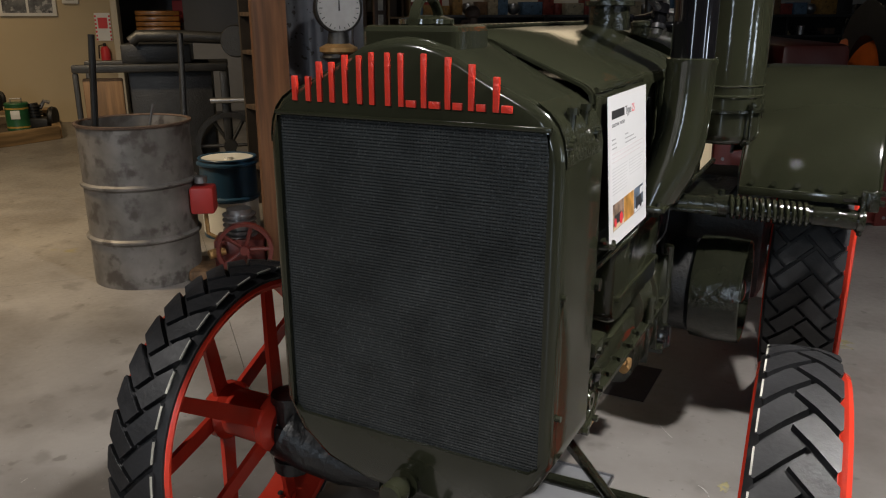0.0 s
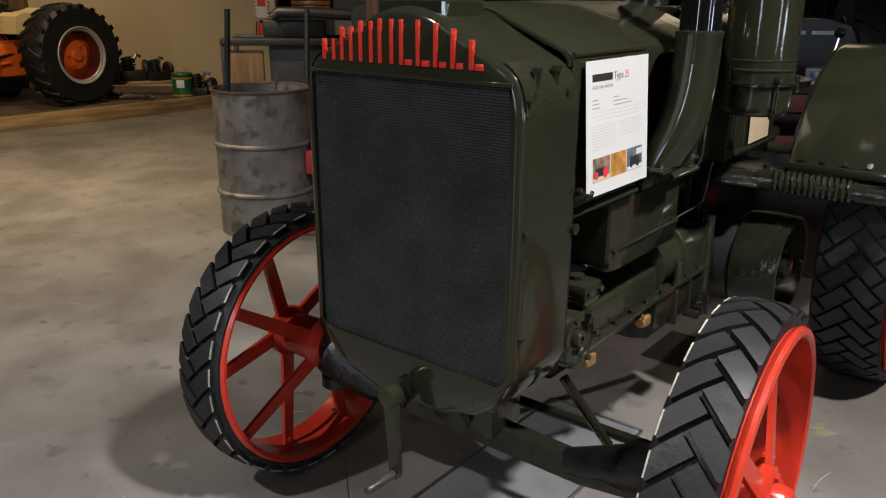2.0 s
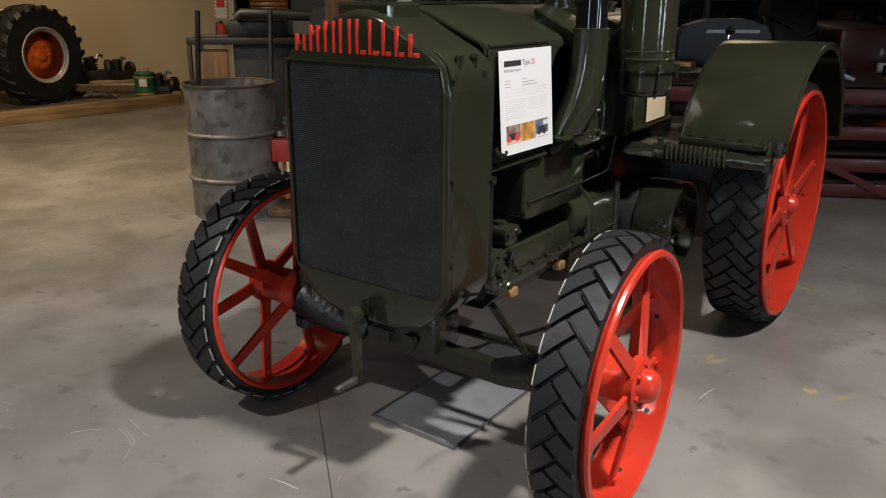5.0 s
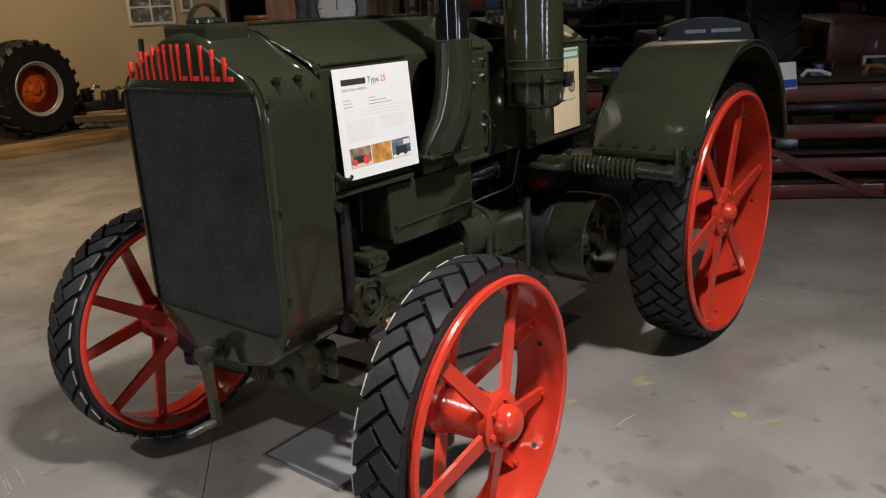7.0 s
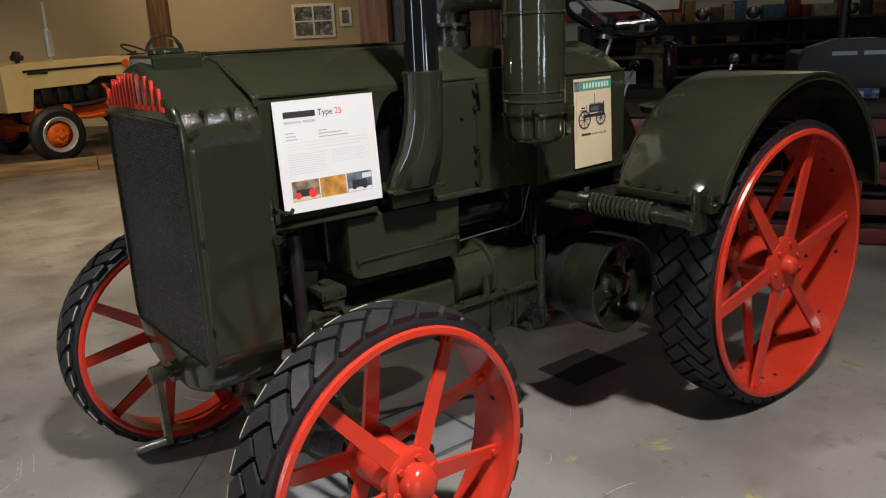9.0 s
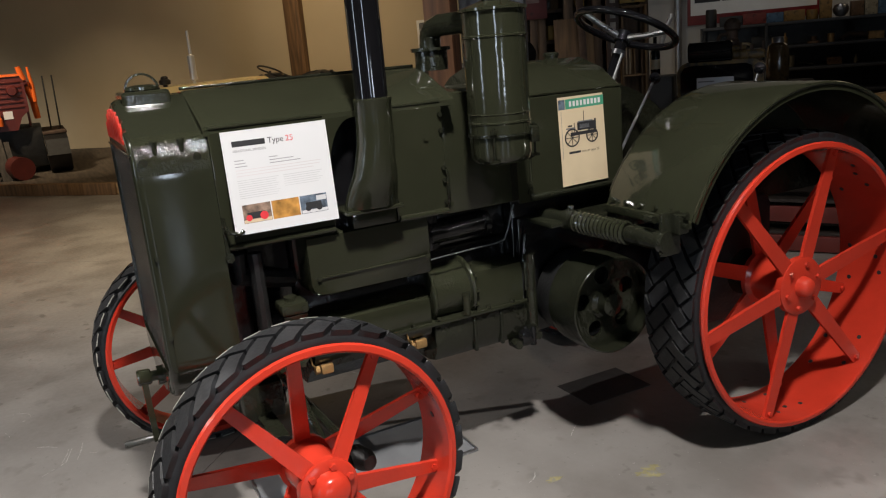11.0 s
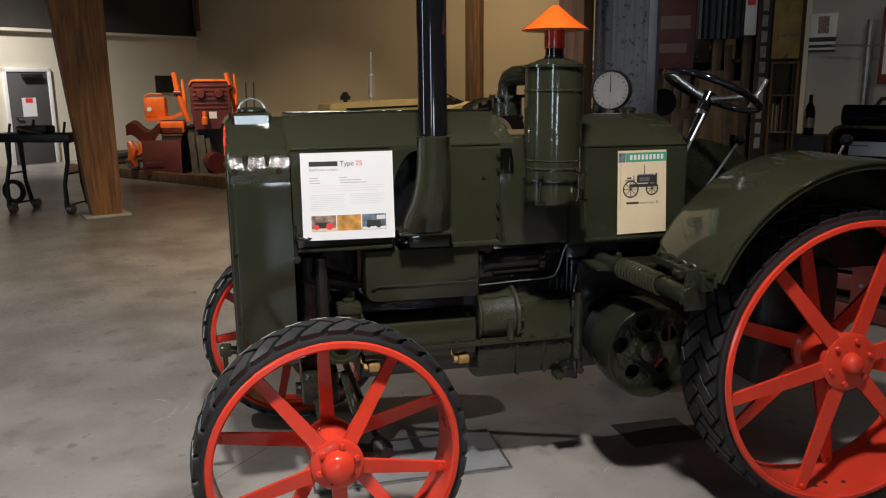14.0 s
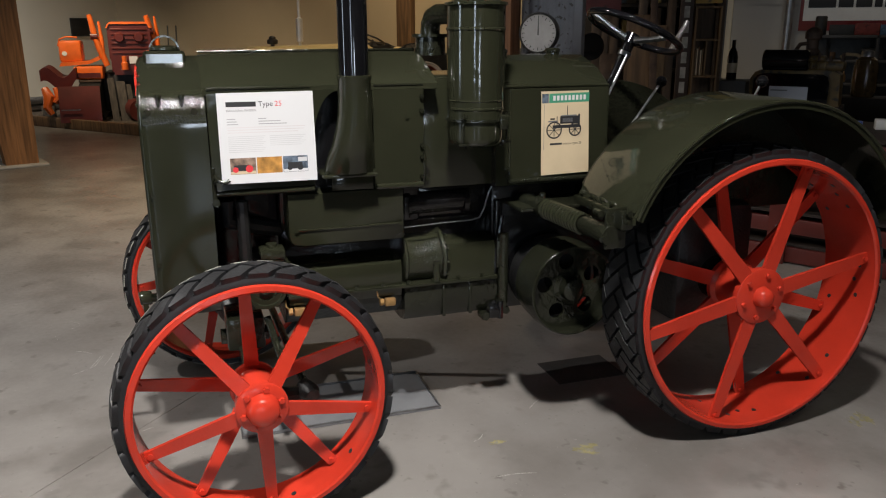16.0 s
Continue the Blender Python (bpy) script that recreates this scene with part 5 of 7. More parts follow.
poster = paper("tractor_poster", "yellowed paper poster of a tractor on the tank side", [(0.277, 1.386, 1.272), (0.277, 1.580, 1.272), (0.280, 1.592, 0.966), (0.280, 1.393, 0.962)], CREAM, "poster")
ink(poster, "banner", -0.068, 0.112, 0.096, 0.146, INK_GREEN)
ink(poster, "emblem", -0.097, 0.112, -0.070, 0.146, INK_BLUE)
for i in range(9):
    ink(poster, "banner_bar", -0.052 + 0.0155 * i, 0.120, -0.0425 + 0.0155 * i, 0.138, PAPER, 0.0015)
for name, x0, y0, x1, y1, m in (("printed_hood", -0.022, 0.034, 0.052, 0.062, INK), ("printed_hood_top", -0.018, 0.062, 0.046, 0.066, INK_MID), ("printed_side", -0.012, 0.040, 0.030, 0.055, INK_MID), ("printed_radiator", 0.052, 0.026, 0.060, 0.068, INK), ("printed_frame", -0.052, 0.018, 0.060, 0.030, INK), ("printed_seat", -0.062, 0.050, -0.044, 0.056, INK), ("printed_column", -0.036, 0.030, -0.033, 0.062, INK), ("printed_wing", -0.070, 0.042, -0.030, 0.047, INK_MID), ("margin_line", -0.088, -0.060, -0.0865, 0.108, INK_MID)):
    ink(poster, name, x0, y0, x1, y1, m)
for cx, r in ((-0.046, 0.030), (0.040, 0.024)):
    bm = bmesh.new()
    for i in range(4):
        box(bm, (-r, -0.0012, -0.0003), (r, 0.0012, 0.0003), 0, pose(cx, 0.012, 0.0015, 0, 0, 45 * i))
    lathe(bm, [(r - 0.003, -0.0003), (r + 0.002, -0.0003), (r + 0.002, 0.0003), (r - 0.003, 0.0003)], (cx, 0.012, 0.0015), (0, 0, 1), 28, close=True)
    part("printed_wheel", bm, INK, poster)
ink(poster, "printed_stack", 0.006, 0.062, 0.009, 0.100, INK)
ink(poster, "caption_bar", -0.062, -0.044, -0.012, -0.036, INK)
words("caption", "tractor type 25", 0.0125, pose(-0.008, -0.044, 0.0008), INK, poster, 0.0002)

tray = thing("drip_tray", "shallow steel drip tray on the concrete under the engine", "tray")
bm = bmesh.new()
box(bm, (-0.200, 0.242, 0.002), (0.165, 1.032, 0.006))
part("tray_floor", bm, TRAY, tray)
for lo, hi in (((-0.200, 0.242, 0.006), (0.165, 0.248, 0.014)), ((-0.200, 1.026, 0.006), (0.165, 1.032, 0.014)), ((-0.200, 0.248, 0.006), (-0.194, 1.026, 0.014)), ((0.159, 0.248, 0.006), (0.165, 1.026, 0.014))):
    bm = bmesh.new()
    box(bm, lo, hi, 0.001)
    part("tray_lip", bm, STEEL, tray)
bm = bmesh.new()
box(bm, (-0.11, 1.59, 0.002), (0.12, 1.91, 0.005))
solid("rubber_mat", bm, material("black_drip_mat", (0.045, 0.042, 0.040), 0.7, vary=0.3), "black oil mat on the floor under the gearbox", "mat")


# ---- round the tractor: drums, small engine, scale ----
def drum(name, label, at, r, h, mat, bands=(0.32, 0.66), opened=True, band=None):
    ob = thing(name, label, "drum", at)
    bm = bmesh.new()
    prof = [(0.0, 0.012), (r - 0.01, 0.012), (r, 0.0), (r, 0.02)]
    for b in bands:
        z = b * h
        prof += [(r, z - 0.016), (r + 0.016, z - 0.006), (r + 0.016, z + 0.006), (r, z + 0.016)]
    prof += [(r, h - 0.012), (r + 0.008, h - 0.006), (r + 0.004, h)]
    prof += [(r - 0.006, h - 0.002), (r - 0.008, 0.03), (0.0, 0.03)] if opened else [(r - 0.012, h), (r - 0.014, h - 0.014), (0.0, h - 0.012)]
    lathe(bm, prof, (0, 0, 0), (0, 0, 1), 48)
    body = part("shell", bm, mat, ob)
    return ob, body


d, body = drum("oil_drum", "bare grey steel drum, open-topped with a dark rim", pose(-2.80, 1.83, 0), 0.292, 0.88, GALV, (0.30, 0.635))
bm = bmesh.new()
lathe(bm, [(0.292, 0.868), (0.304, 0.872), (0.304, 0.884), (0.290, 0.886), (0.284, 0.878)], (0, 0, 0), (0, 0, 1), 48, close=True)
part("rim", bm, RUST, d, "dark rusty rolled rim")
for p0, p1 in (((-0.16, -0.20, 0.05), (0.0, -0.20, 1.34)), ((0.13, 0.20, 0.05), (-0.02, 0.42, 1.33))):
    bm = bmesh.new()
    tube(bm, [p0, Vector(p0).lerp(Vector(p1), 0.5), p1], [0.019, 0.018, 0.017], 12)
    tagged(solid("steel_bar", bm, IRON, "dark steel bar standing in the grey drum", "bar", at=pose(-2.80, 1.83, 0)), group="bars in the drum")
bm = bmesh.new()
tube(bm, [(0.02, 0.02, 0.03), (0.08, 0.02, 0.80), (0.11, 0.05, 0.97)], 0.006, 8)
solid("steel_rod", bm, STEEL, "thin steel rod standing in the grey drum", "rod", at=pose(-2.80, 1.83, 0))

d, body = drum("small_drum", "small blue and white drum with a stained lid", pose(-2.98, 2.72, 0), 0.185, 0.53, BLUE, (0.5, 0.93), False)
bm = bmesh.new()
lathe(bm, [(0.1865, 0.03), (0.1865, 0.245)], (0, 0, 0), (0, 0, 1), 40)
part("white_band", bm, WHITE, d, "white lower band")
bm = bmesh.new()
lathe(bm, [(0.0, 0.524), (0.168, 0.524), (0.172, 0.520)], (0, 0, 0), (0, 0, 1), 32)
cyl(bm, (0.06, -0.05, 0.522), (0.06, -0.05, 0.54), 0.03, n=14)
part("lid", bm, WHITE, d, "dirty white lid")

eng = thing("stationary_engine", "small red stationary engine with a spoked flywheel", "engine", pose(-2.33, 2.12, 0, 0, 0, 35))
for name, mat, lo, hi in (("skid", WOOD_OLD, (-0.30, -0.16, 0.0), (0.30, 0.16, 0.06)), ("crankcase", MAROON, (-0.16, -0.10, 0.06), (0.12, 0.10, 0.22)), ("tank", DULL_RED, (-0.27, -0.09, 0.37), (-0.14, 0.05, 0.52))):
    bm = bmesh.new()
    box(bm, lo, hi, 0.015)
    part(name, bm, mat, eng)
bm = bmesh.new()
finned = [(0.0, 0.20), (0.07, 0.20)]
for k in range(5):
    z = 0.22 + 0.03 * k
    finned += [(0.07, z), (0.095, z + 0.002), (0.095, z + 0.010), (0.07, z + 0.012)]
lathe(bm, finned + [(0.07, 0.38), (0.0, 0.38)], (-0.02, 0, 0), (0, 0, 1), 18)
part("cylinder", bm, STEEL, eng)
bm = bmesh.new()
cyl(bm, (-0.21, -0.03, 0.54), (-0.21, -0.03, 0.575), 0.035, n=14)
part("tank_cap", bm, STEEL, eng)
bm = bmesh.new()
tube(bm, [(-0.20, -0.02, 0.36), (-0.20, 0.0, 0.24), (-0.14, 0, 0.20)], 0.012, 8)
tube(bm, [(-0.10, -0.10, 0.16), (-0.18, -0.14, 0.15)], 0.026, 10)
part("pipe", bm, BRASS, eng)
bm = bmesh.new()
lathe(bm, [(0.135, -0.02), (0.155, -0.022), (0.155, 0.022), (0.135, 0.02)], (0.02, -0.16, 0.18), (0, 1, 0), 36, close=True)
for k in range(5):
    a = 2 * math.pi * k / 5
    tube(bm, [(0.02 + 0.02 * math.cos(a), -0.16, 0.18 + 0.02 * math.sin(a)), (0.02 + 0.14 * math.cos(a), -0.16, 0.18 + 0.14 * math.sin(a))], 0.012, 8)
cyl(bm, (0.02, -0.20, 0.18), (0.02, -0.05, 0.18), 0.026, n=14)
part("flywheel", bm, MAROON, eng)

# dial scale in front of a timber post and a corrugated sheet
FACE = pose(-1.77, 2.33, 0, 0, 0, 50)
sc = thing("dial_scale", "old dial scale with a white clock-like face", "scale", FACE)
bm = bmesh.new()
lathe(bm, [(0.0, 0.03), (0.10, 0.03), (0.124, 0.02), (0.128, -0.02), (0.124, -0.045), (0.116, -0.050), (0.114, -0.038), (0.0, -0.038)], (0, 0, 1.468), (0, 1, 0), 44)
part("dial_case", bm, IRON, sc, "dark rimmed dial case")
bm = bmesh.new()
cyl(bm, (0, -0.0385, 1.468), (0, -0.042, 1.468), 0.113, n=44)
dial = part("dial_face", bm, material("aged_dial_enamel", (0.33, 0.32, 0.31), 0.35, vary=0.1, scale=14, second=(0.30, 0.27, 0.23), second_at=0.62), sc, "aged white dial")
for k in range(24):
    a = 2 * math.pi * k / 24
    bm = bmesh.new()
    r0 = 0.088 if k % 2 == 0 else 0.098
    box(bm, (-0.002, -0.0435, r0), (0.002, -0.0425, 0.106), 0, pose(0, 0, 1.468) @ Matrix.Rotation(a, 4, "Y"))
    part("mark", bm, INK, dial)
bm = bmesh.new()
prism(bm, [(-0.004, 1.455), (0.004, 1.455), (0.0015, 1.562), (-0.0015, 1.562)], 1, -0.0455, -0.044)
part("pointer", bm, INK, dial)
bm = bmesh.new()
lathe(bm, [(0.0, 0.0), (0.20, 0.0), (0.20, 0.03), (0.06, 0.10), (0.045, 0.2), (0.045, 1.18), (0.09, 1.22), (0.06, 1.28), (0.05, 1.35), (0.0, 1.35)], (0, 0, 0), (0, 0, 1), 28)
part("pillar", bm, IRON, sc)
bm = bmesh.new()
lathe(bm, [(0.07, 1.235), (0.10, 1.25), (0.10, 1.27), (0.06, 1.29)], (0, 0, 0), (0, 0, 1), 28)
part("collar", bm, BRASS, sc, "dull brass collar")
bm = bmesh.new()
box(bm, (-0.09, -0.09, 0), (0.09, 0.09, 5.0), 0.006)
solid("timber_post", bm, timber("red_brown_timber", (0.17, 0.075, 0.032), 2), "square reddish-brown timber post behind the dial scale", "post", at=pose(-2.16, 2.24, 0, 0, 0, 45))
bm = bmesh.new()
rows = []
for z in (0.0, 2.9):
    rows.append([(0.005 * math.sin(i * 2 * math.pi / 8), i * 0.37 / 48 - 0.07, z) for i in range(49)])
loft(bm, rows, closed=False)
bmesh.ops.recalc_face_normals(bm, faces=bm.faces)
bmesh.ops.solidify(bm, geom=bm.faces[:], thickness=0.003)
solid("corrugated_sheet", bm, CORRUGATED, "upright corrugated iron sheet with chipped blue-grey paint", "sheet", at=pose(-2.10, 2.42, 0, 0, 0, -48))
bm = bmesh.new()
box(bm, (-0.03, -0.03, 0), (0.03, 0.03, 2.9), 0.004)
solid("steel_upright", bm, material("grey_steel_post", (0.10, 0.105, 0.12), 0.5, metal=0.3), "grey steel upright at the sheet's edge", "post", at=pose(-1.862, 2.655, 0, 0, 0, 40))

# black winch-like machine behind the drum
mc = thing("black_machine", "black iron workshop machine on a frame", "machine", pose(-4.25, 3.25, 0, 0, 0, 42))
for name, lo, hi in (("frame_rail", (-0.48, -0.30, 1.02), (0.62, -0.24, 1.08)), ("frame_rail", (-0.48, 0.24, 1.02), (0.62, 0.30, 1.08)), ("leg", (-0.48, -0.29, 0), (-0.44, -0.25, 1.02)), ("leg", (0.56, -0.30, 0), (0.62, -0.24, 1.02)), ("leg", (-0.48, 0.25, 0), (-0.44, 0.29, 1.02)), ("leg", (0.56, 0.24, 0), (0.62, 0.30, 1.02)), ("body", (-0.10, -0.22, 0.10), (0.50, 0.22, 1.02)), ("housing", (-0.14, -0.20, 1.08), (0.36, 0.20, 1.22)), ("side_board", (-0.42, -0.26, 0.55), (-0.14, -0.23, 0.98))):
    bm = bmesh.new()
    box(bm, lo, hi, 0.012)
    part(name, bm, IRON if name != "side_board" else WOOD_OLD, mc)
bm = bmesh.new()
tube(bm, [(-0.05, -0.25, 1.24), (0.0, -0.26, 1.28), (0.25, -0.26, 1.28), (0.62, -0.26, 1.26)], 0.045, 12)
part("pipe", bm, IRON, mc)
bm = bmesh.new()
lathe(bm, [(0.0, -0.02), (0.11, -0.02), (0.12, 0.0), (0.11, 0.03), (0.0, 0.03)], (0.70, -0.34, 1.24), (0.3, 1, 0), 28)
part("round_cover", bm, IRON, mc)
bm = bmesh.new()
lathe(bm, [(0.22, -0.03), (0.26, -0.03), (0.26, 0.03), (0.22, 0.03)], (0.60, -0.28, 0.45), (0, 1, 0), 36, close=True)
lathe(bm, [(0.0, -0.05), (0.05, -0.05), (0.05, 0.05), (0.0, 0.05)], (0.60, -0.28, 0.45), (0, 1, 0), 16)
for k in range(6):
    a = math.pi * k / 3
    tube(bm, [(0.60, -0.28, 0.45), (0.60 + 0.24 * math.cos(a), -0.28, 0.45 + 0.24 * math.sin(a))], 0.014, 8)
part("hand_wheel", bm, IRON, mc)
bm = bmesh.new()
cyl(bm, (0.48, -0.30, 0.80), (0.85, -0.34, 0.80), 0.022, n=12)
part("shaft", bm, STEEL, mc)

# amber and maroon boxes in the store doorway
for k in range(4):
    bm = bmesh.new()
    box(bm, (11.85, 0.5, 1.18 + 0.075 * k), (12.45, 0.9, 1.245 + 0.075 * k), 0.012)
    tagged(solid("amber_tray", bm, material("amber_plastic", (0.50, 0.20, 0.04), 0.25, vary=0.3, scale=8, coat=0.3), "stacked glossy amber trays in the store", "tray", at=ALONG), group="amber trays")
bm = bmesh.new()
box(bm, (11.80, 0.45, 0.0), (12.75, 1.0, 1.178), 0.01)
solid("store_cupboard", bm, IRON, "black cupboard under the amber trays", "cupboard", at=ALONG)
bm = bmesh.new()
box(bm, (12.30, 1.2, 1.30), (12.90, 1.5, 1.62), 0.01)
solid("red_crate", bm, INK_RED, "dark red crate in the store", "crate", at=ALONG)

# framed pictures, fire notice and extinguisher on the long wall
for x0, x1, z0, z1 in ((10.25, 10.95, 1.40, 1.92), (11.03, 11.23, 1.56, 1.84)):
    fr = thing("picture_frame", "white-framed black and white photographs on the beige wall", "picture", ALONG, group="wall pictures")
    bm = bmesh.new()
    box(bm, (x0, -0.03, z0), (x1, -0.004, z1), 0.004)
    part("frame", bm, WHITE, fr)
    n = 2 if x1 - x0 > 0.4 else 1
    for i in range(n):
        for j in range(n):
            bm = bmesh.new()
            w, h = (x1 - x0 - 0.06) / n, (z1 - z0 - 0.06) / n
            box(bm, (x0 + 0.03 + w * i + 0.015, -0.034, z0 + 0.03 + h * j + 0.012), (x0 + 0.03 + w * (i + 1) - 0.015, -0.031, z0 + 0.03 + h * (j + 1) - 0.012))
            part("photo", bm, PHOTO, fr, "dark grey photograph")
fs = thing("fire_notice", "red and white striped fire extinguisher notice", "sign", ALONG)
bm = bmesh.new()
box(bm, (11.40, -0.012, 1.08), (11.60, -0.004, 1.44))
part("board", bm, WHITE, fs)
bm = bmesh.new()
box(bm, (11.44, -0.016, 1.24), (11.56, -0.013, 1.38))
part("symbol_panel", bm, INK_RED, fs)
for k in range(7):
    for x in (11.402, 11.578):
        bm = bmesh.new()
        box(bm, (x, -0.0155, 1.085 + 0.05 * k), (x + 0.02, -0.013, 1.11 + 0.05 * k))
        part("stripe", bm, INK_RED, fs)
ex = thing("fire_extinguisher", "red fire extinguisher hung on the wall", "extinguisher", ALONG)
bm = bmesh.new()
lathe(bm, [(0.0, 0.74), (0.055, 0.74), (0.06, 0.75), (0.06, 0.96), (0.04, 1.0), (0.018, 1.01), (0.0, 1.01)], (11.50, -0.07, 0), (0, 0, 1), 20)
part("cylinder", bm, INK_RED, ex)
bm = bmesh.new()
cyl(bm, (11.50, -0.07, 1.01), (11.50, -0.07, 1.05), 0.02, n=10)
tube(bm, [(11.50, -0.07, 1.03), (11.43, -0.09, 1.02), (11.42, -0.10, 0.85)], 0.010, 8)
part("valve", bm, IRON, ex)


# small parts on a low bench on the platform
def small_engine(label, at, s=1.0, mat=IRON):
    ob = thing("small_engine", label, "engine", at, group="small engines on the bench")
    bm = bmesh.new()
    box(bm, (-0.12 * s, -0.09 * s, 0), (0.12 * s, 0.09 * s, 0.11 * s), 0.015)
    part("base", bm, mat, ob)
    bm = bmesh.new()
    cyl(bm, (-0.03 * s, 0, 0.11 * s), (-0.05 * s, 0, 0.25 * s), 0.055 * s, n=14)
    for k in range(4):
        cyl(bm, (-0.035 * s, 0, (0.13 + 0.03 * k) * s), (-0.035 * s, 0, (0.142 + 0.03 * k) * s), 0.075 * s, n=14)
    part("cylinder", bm, mat, ob)
    bm = bmesh.new()
    lathe(bm, [(0.0, 0), (0.09 * s, 0), (0.1 * s, 0.02 * s), (0.09 * s, 0.05 * s), (0.0, 0.05 * s)], (0.12 * s, 0, 0.12 * s), (1, 0, 0), 20)
    part("flywheel", bm, mat, ob)
    bm = bmesh.new()
    tube(bm, [(0.02 * s, 0.02, 0.2 * s), (0.06 * s, 0.04, 0.27 * s), (0.11 * s, 0.05, 0.25 * s)], 0.02 * s, 8)
    part("carburettor", bm, STEEL, ob)
    return ob


BENCH = pose(-8.75, 4.75, 0.09, 0, 0, 52)
be = thing("low_bench", "low timber bench on the display platform", "bench", BENCH)
bm = bmesh.new()
box(bm, (-0.75, -0.16, 0.16), (0.75, 0.16, 0.20), 0.004)
part("bench_top", bm, WOOD_KERB, be)
for x in (-0.65, 0.62):
    bm = bmesh.new()
    box(bm, (x, -0.13, 0), (x + 0.06, 0.13, 0.16), 0.004)
    part("bench_leg", bm, WOOD_KERB, be)
for k, (x, s) in enumerate(((-0.60, 1.05), (-0.30, 1.25), (0.03, 1.1))):
    small_engine("small blackened engine on the low bench", BENCH @ pose(x, 0, 0.20, 0, 0, 20 * k), s)
small_engine("dark electric motor beside the oil tin", pose(-8.15, 5.02, 0.09, 0, 0, 30), 1.2)
tin = thing("oil_tin", "round green oil tin with a yellow and white badge", "tin", pose(-8.25, 4.82, 0.09, 0, 0, 45))
bm = bmesh.new()
lathe(bm, [(0.0, 0.0), (0.13, 0.0), (0.135, 0.01), (0.132, 0.02), (0.132, 0.30), (0.135, 0.31), (0.125, 0.325), (0.0, 0.32)], (0, 0, 0), (0, 0, 1), 28)
part("tin_body", bm, OILGREEN, tin)
for z0, z1, m in ((0.25, 0.27, YELLOW), (0.03, 0.05, YELLOW)):
    bm = bmesh.new()
    lathe(bm, [(0.1335, z0), (0.1335, z1)], (0, 0, 0), (0, 0, 1), 28)
    part("yellow_band", bm, m, tin)
bm = bmesh.new()
box(bm, (-0.05, -0.136, 0.14), (0.05, -0.131, 0.24), 0.002)
part("badge", bm, WHITE, tin, "plain pale badge")
bm = bmesh.new()
tube(bm, [(-0.06, 0, 0.32), (-0.06, 0, 0.37), (0.06, 0, 0.37), (0.06, 0, 0.32)], 0.008, 8)
part("handle", bm, STEEL, tin)
for k in range(6):
    bm = bmesh.new()
    tube(bm, [(-0.12, 0, 0.03), (0.0, 0.02, 0.05), (0.14, 0.01, 0.03)], [0.02, 0.03, 0.022], 8)
    a = pose(-8.35 - 0.12 * k, 4.35 - 0.06 * (k % 3), 0.09, 0, 0, 37 * k)
    tagged(solid("iron_part", bm, RUST if k % 2 else STEEL, "rusty iron part lying on the platform", "machine part", at=a), group="loose iron parts")


# ---- cream and orange tractor on the platform ----
def disc_wheel(name, parent, centre, r, w, rim, face, axis, lugs=0, rim_mat=SILVER):
    bm = bmesh.new()
    lathe(bm, [(rim, -w / 2), (r - 0.05, -w / 2), (r - 0.012, -w / 2 + 0.04), (r, -w / 4), (r, w / 4), (r - 0.012, w / 2 - 0.04), (r - 0.05, w / 2), (rim, w / 2)], (0, 0, 0), (1, 0, 0), 56, close=True)
    tyre = part(name, bm, RUBBER, parent, "black lugged tyre" if lugs else "black ribbed tyre")
    tyre.matrix_local = Matrix.Translation(centre) @ Matrix.Rotation(axis, 4, "Z")
    for side in (-1, 1) if lugs else ():
        rows = []
        for q in range(4):
            f = q / 3
            ang = 0.16 * f
            rad = r - 0.010 - (0.05 * max(0, f - 0.6))
            u, v = Vector((0, math.cos(ang), math.sin(ang))), Vector((0, -math.sin(ang), math.cos(ang)))
            p = Vector((side * (0.02 + (w / 2 - 0.01) * f), 0, 0)) + u * rad
            rows.append([p - v * 0.036, p + u * 0.026 - v * 0.026, p + u * 0.026 + v * 0.026, p + v * 0.036])
        bm = bmesh.new()
        loft(bm, rows, cap=True)
        me = mesh_of("lug", bm, RUBBER)
        for k in range(lugs):
            ob = new("lug", me)
            ob.parent = tyre
            ob.matrix_local = Matrix.Rotation(2 * math.pi * (k + (0.5 if side > 0 else 0)) / lugs, 4, "X")
    bm = bmesh.new()
    lathe(bm, [(rim + 0.014, w / 2 - 0.03), (rim + 0.014, w / 2 + 0.004), (rim + 0.006, w / 2 + 0.010), (rim - 0.006, w / 2 + 0.004), (rim - 0.012, w / 2 - 0.012), (rim - 0.030, w / 2 - 0.016), (rim - 0.038, w / 2 - 0.035)], (0, 0, 0), (1, 0, 0), 48)
    part("rim", bm, rim_mat, tyre, "silver rim")
    bm = bmesh.new()
    lathe(bm, [(rim - 0.037, w / 2 - 0.034), (rim - 0.048, w / 2 - 0.10), (rim - 0.055, 0.0), (rim * 0.70, -0.01)], (0, 0, 0), (1, 0, 0), 48)
    # on orange wheels the well is maroon: its shade put into the colour
    part("rim_well", bm, MAROON if face is ORANGE else face, tyre, "dark shaded rim well")
    bm = bmesh.new()
    lathe(bm, [(rim * 0.86, -0.012), (rim * 0.80, 0.012), (rim * 0.55, 0.05), (rim * 0.50, 0.07), (rim * 0.22, 0.075), (rim * 0.18, 0.11), (0.0, 0.11)], (0, 0, 0), (1, 0, 0), 32)
    for k in range(6):
        a = 2 * math.pi * k / 6
        cyl(bm, (0.07, rim * 0.38 * math.cos(a), rim * 0.38 * math.sin(a)), (0.095, rim * 0.38 * math.cos(a), rim * 0.38 * math.sin(a)), 0.014, n=6)
    part("wheel_centre", bm, face, tyre, "orange wheel centre")
    return tyre


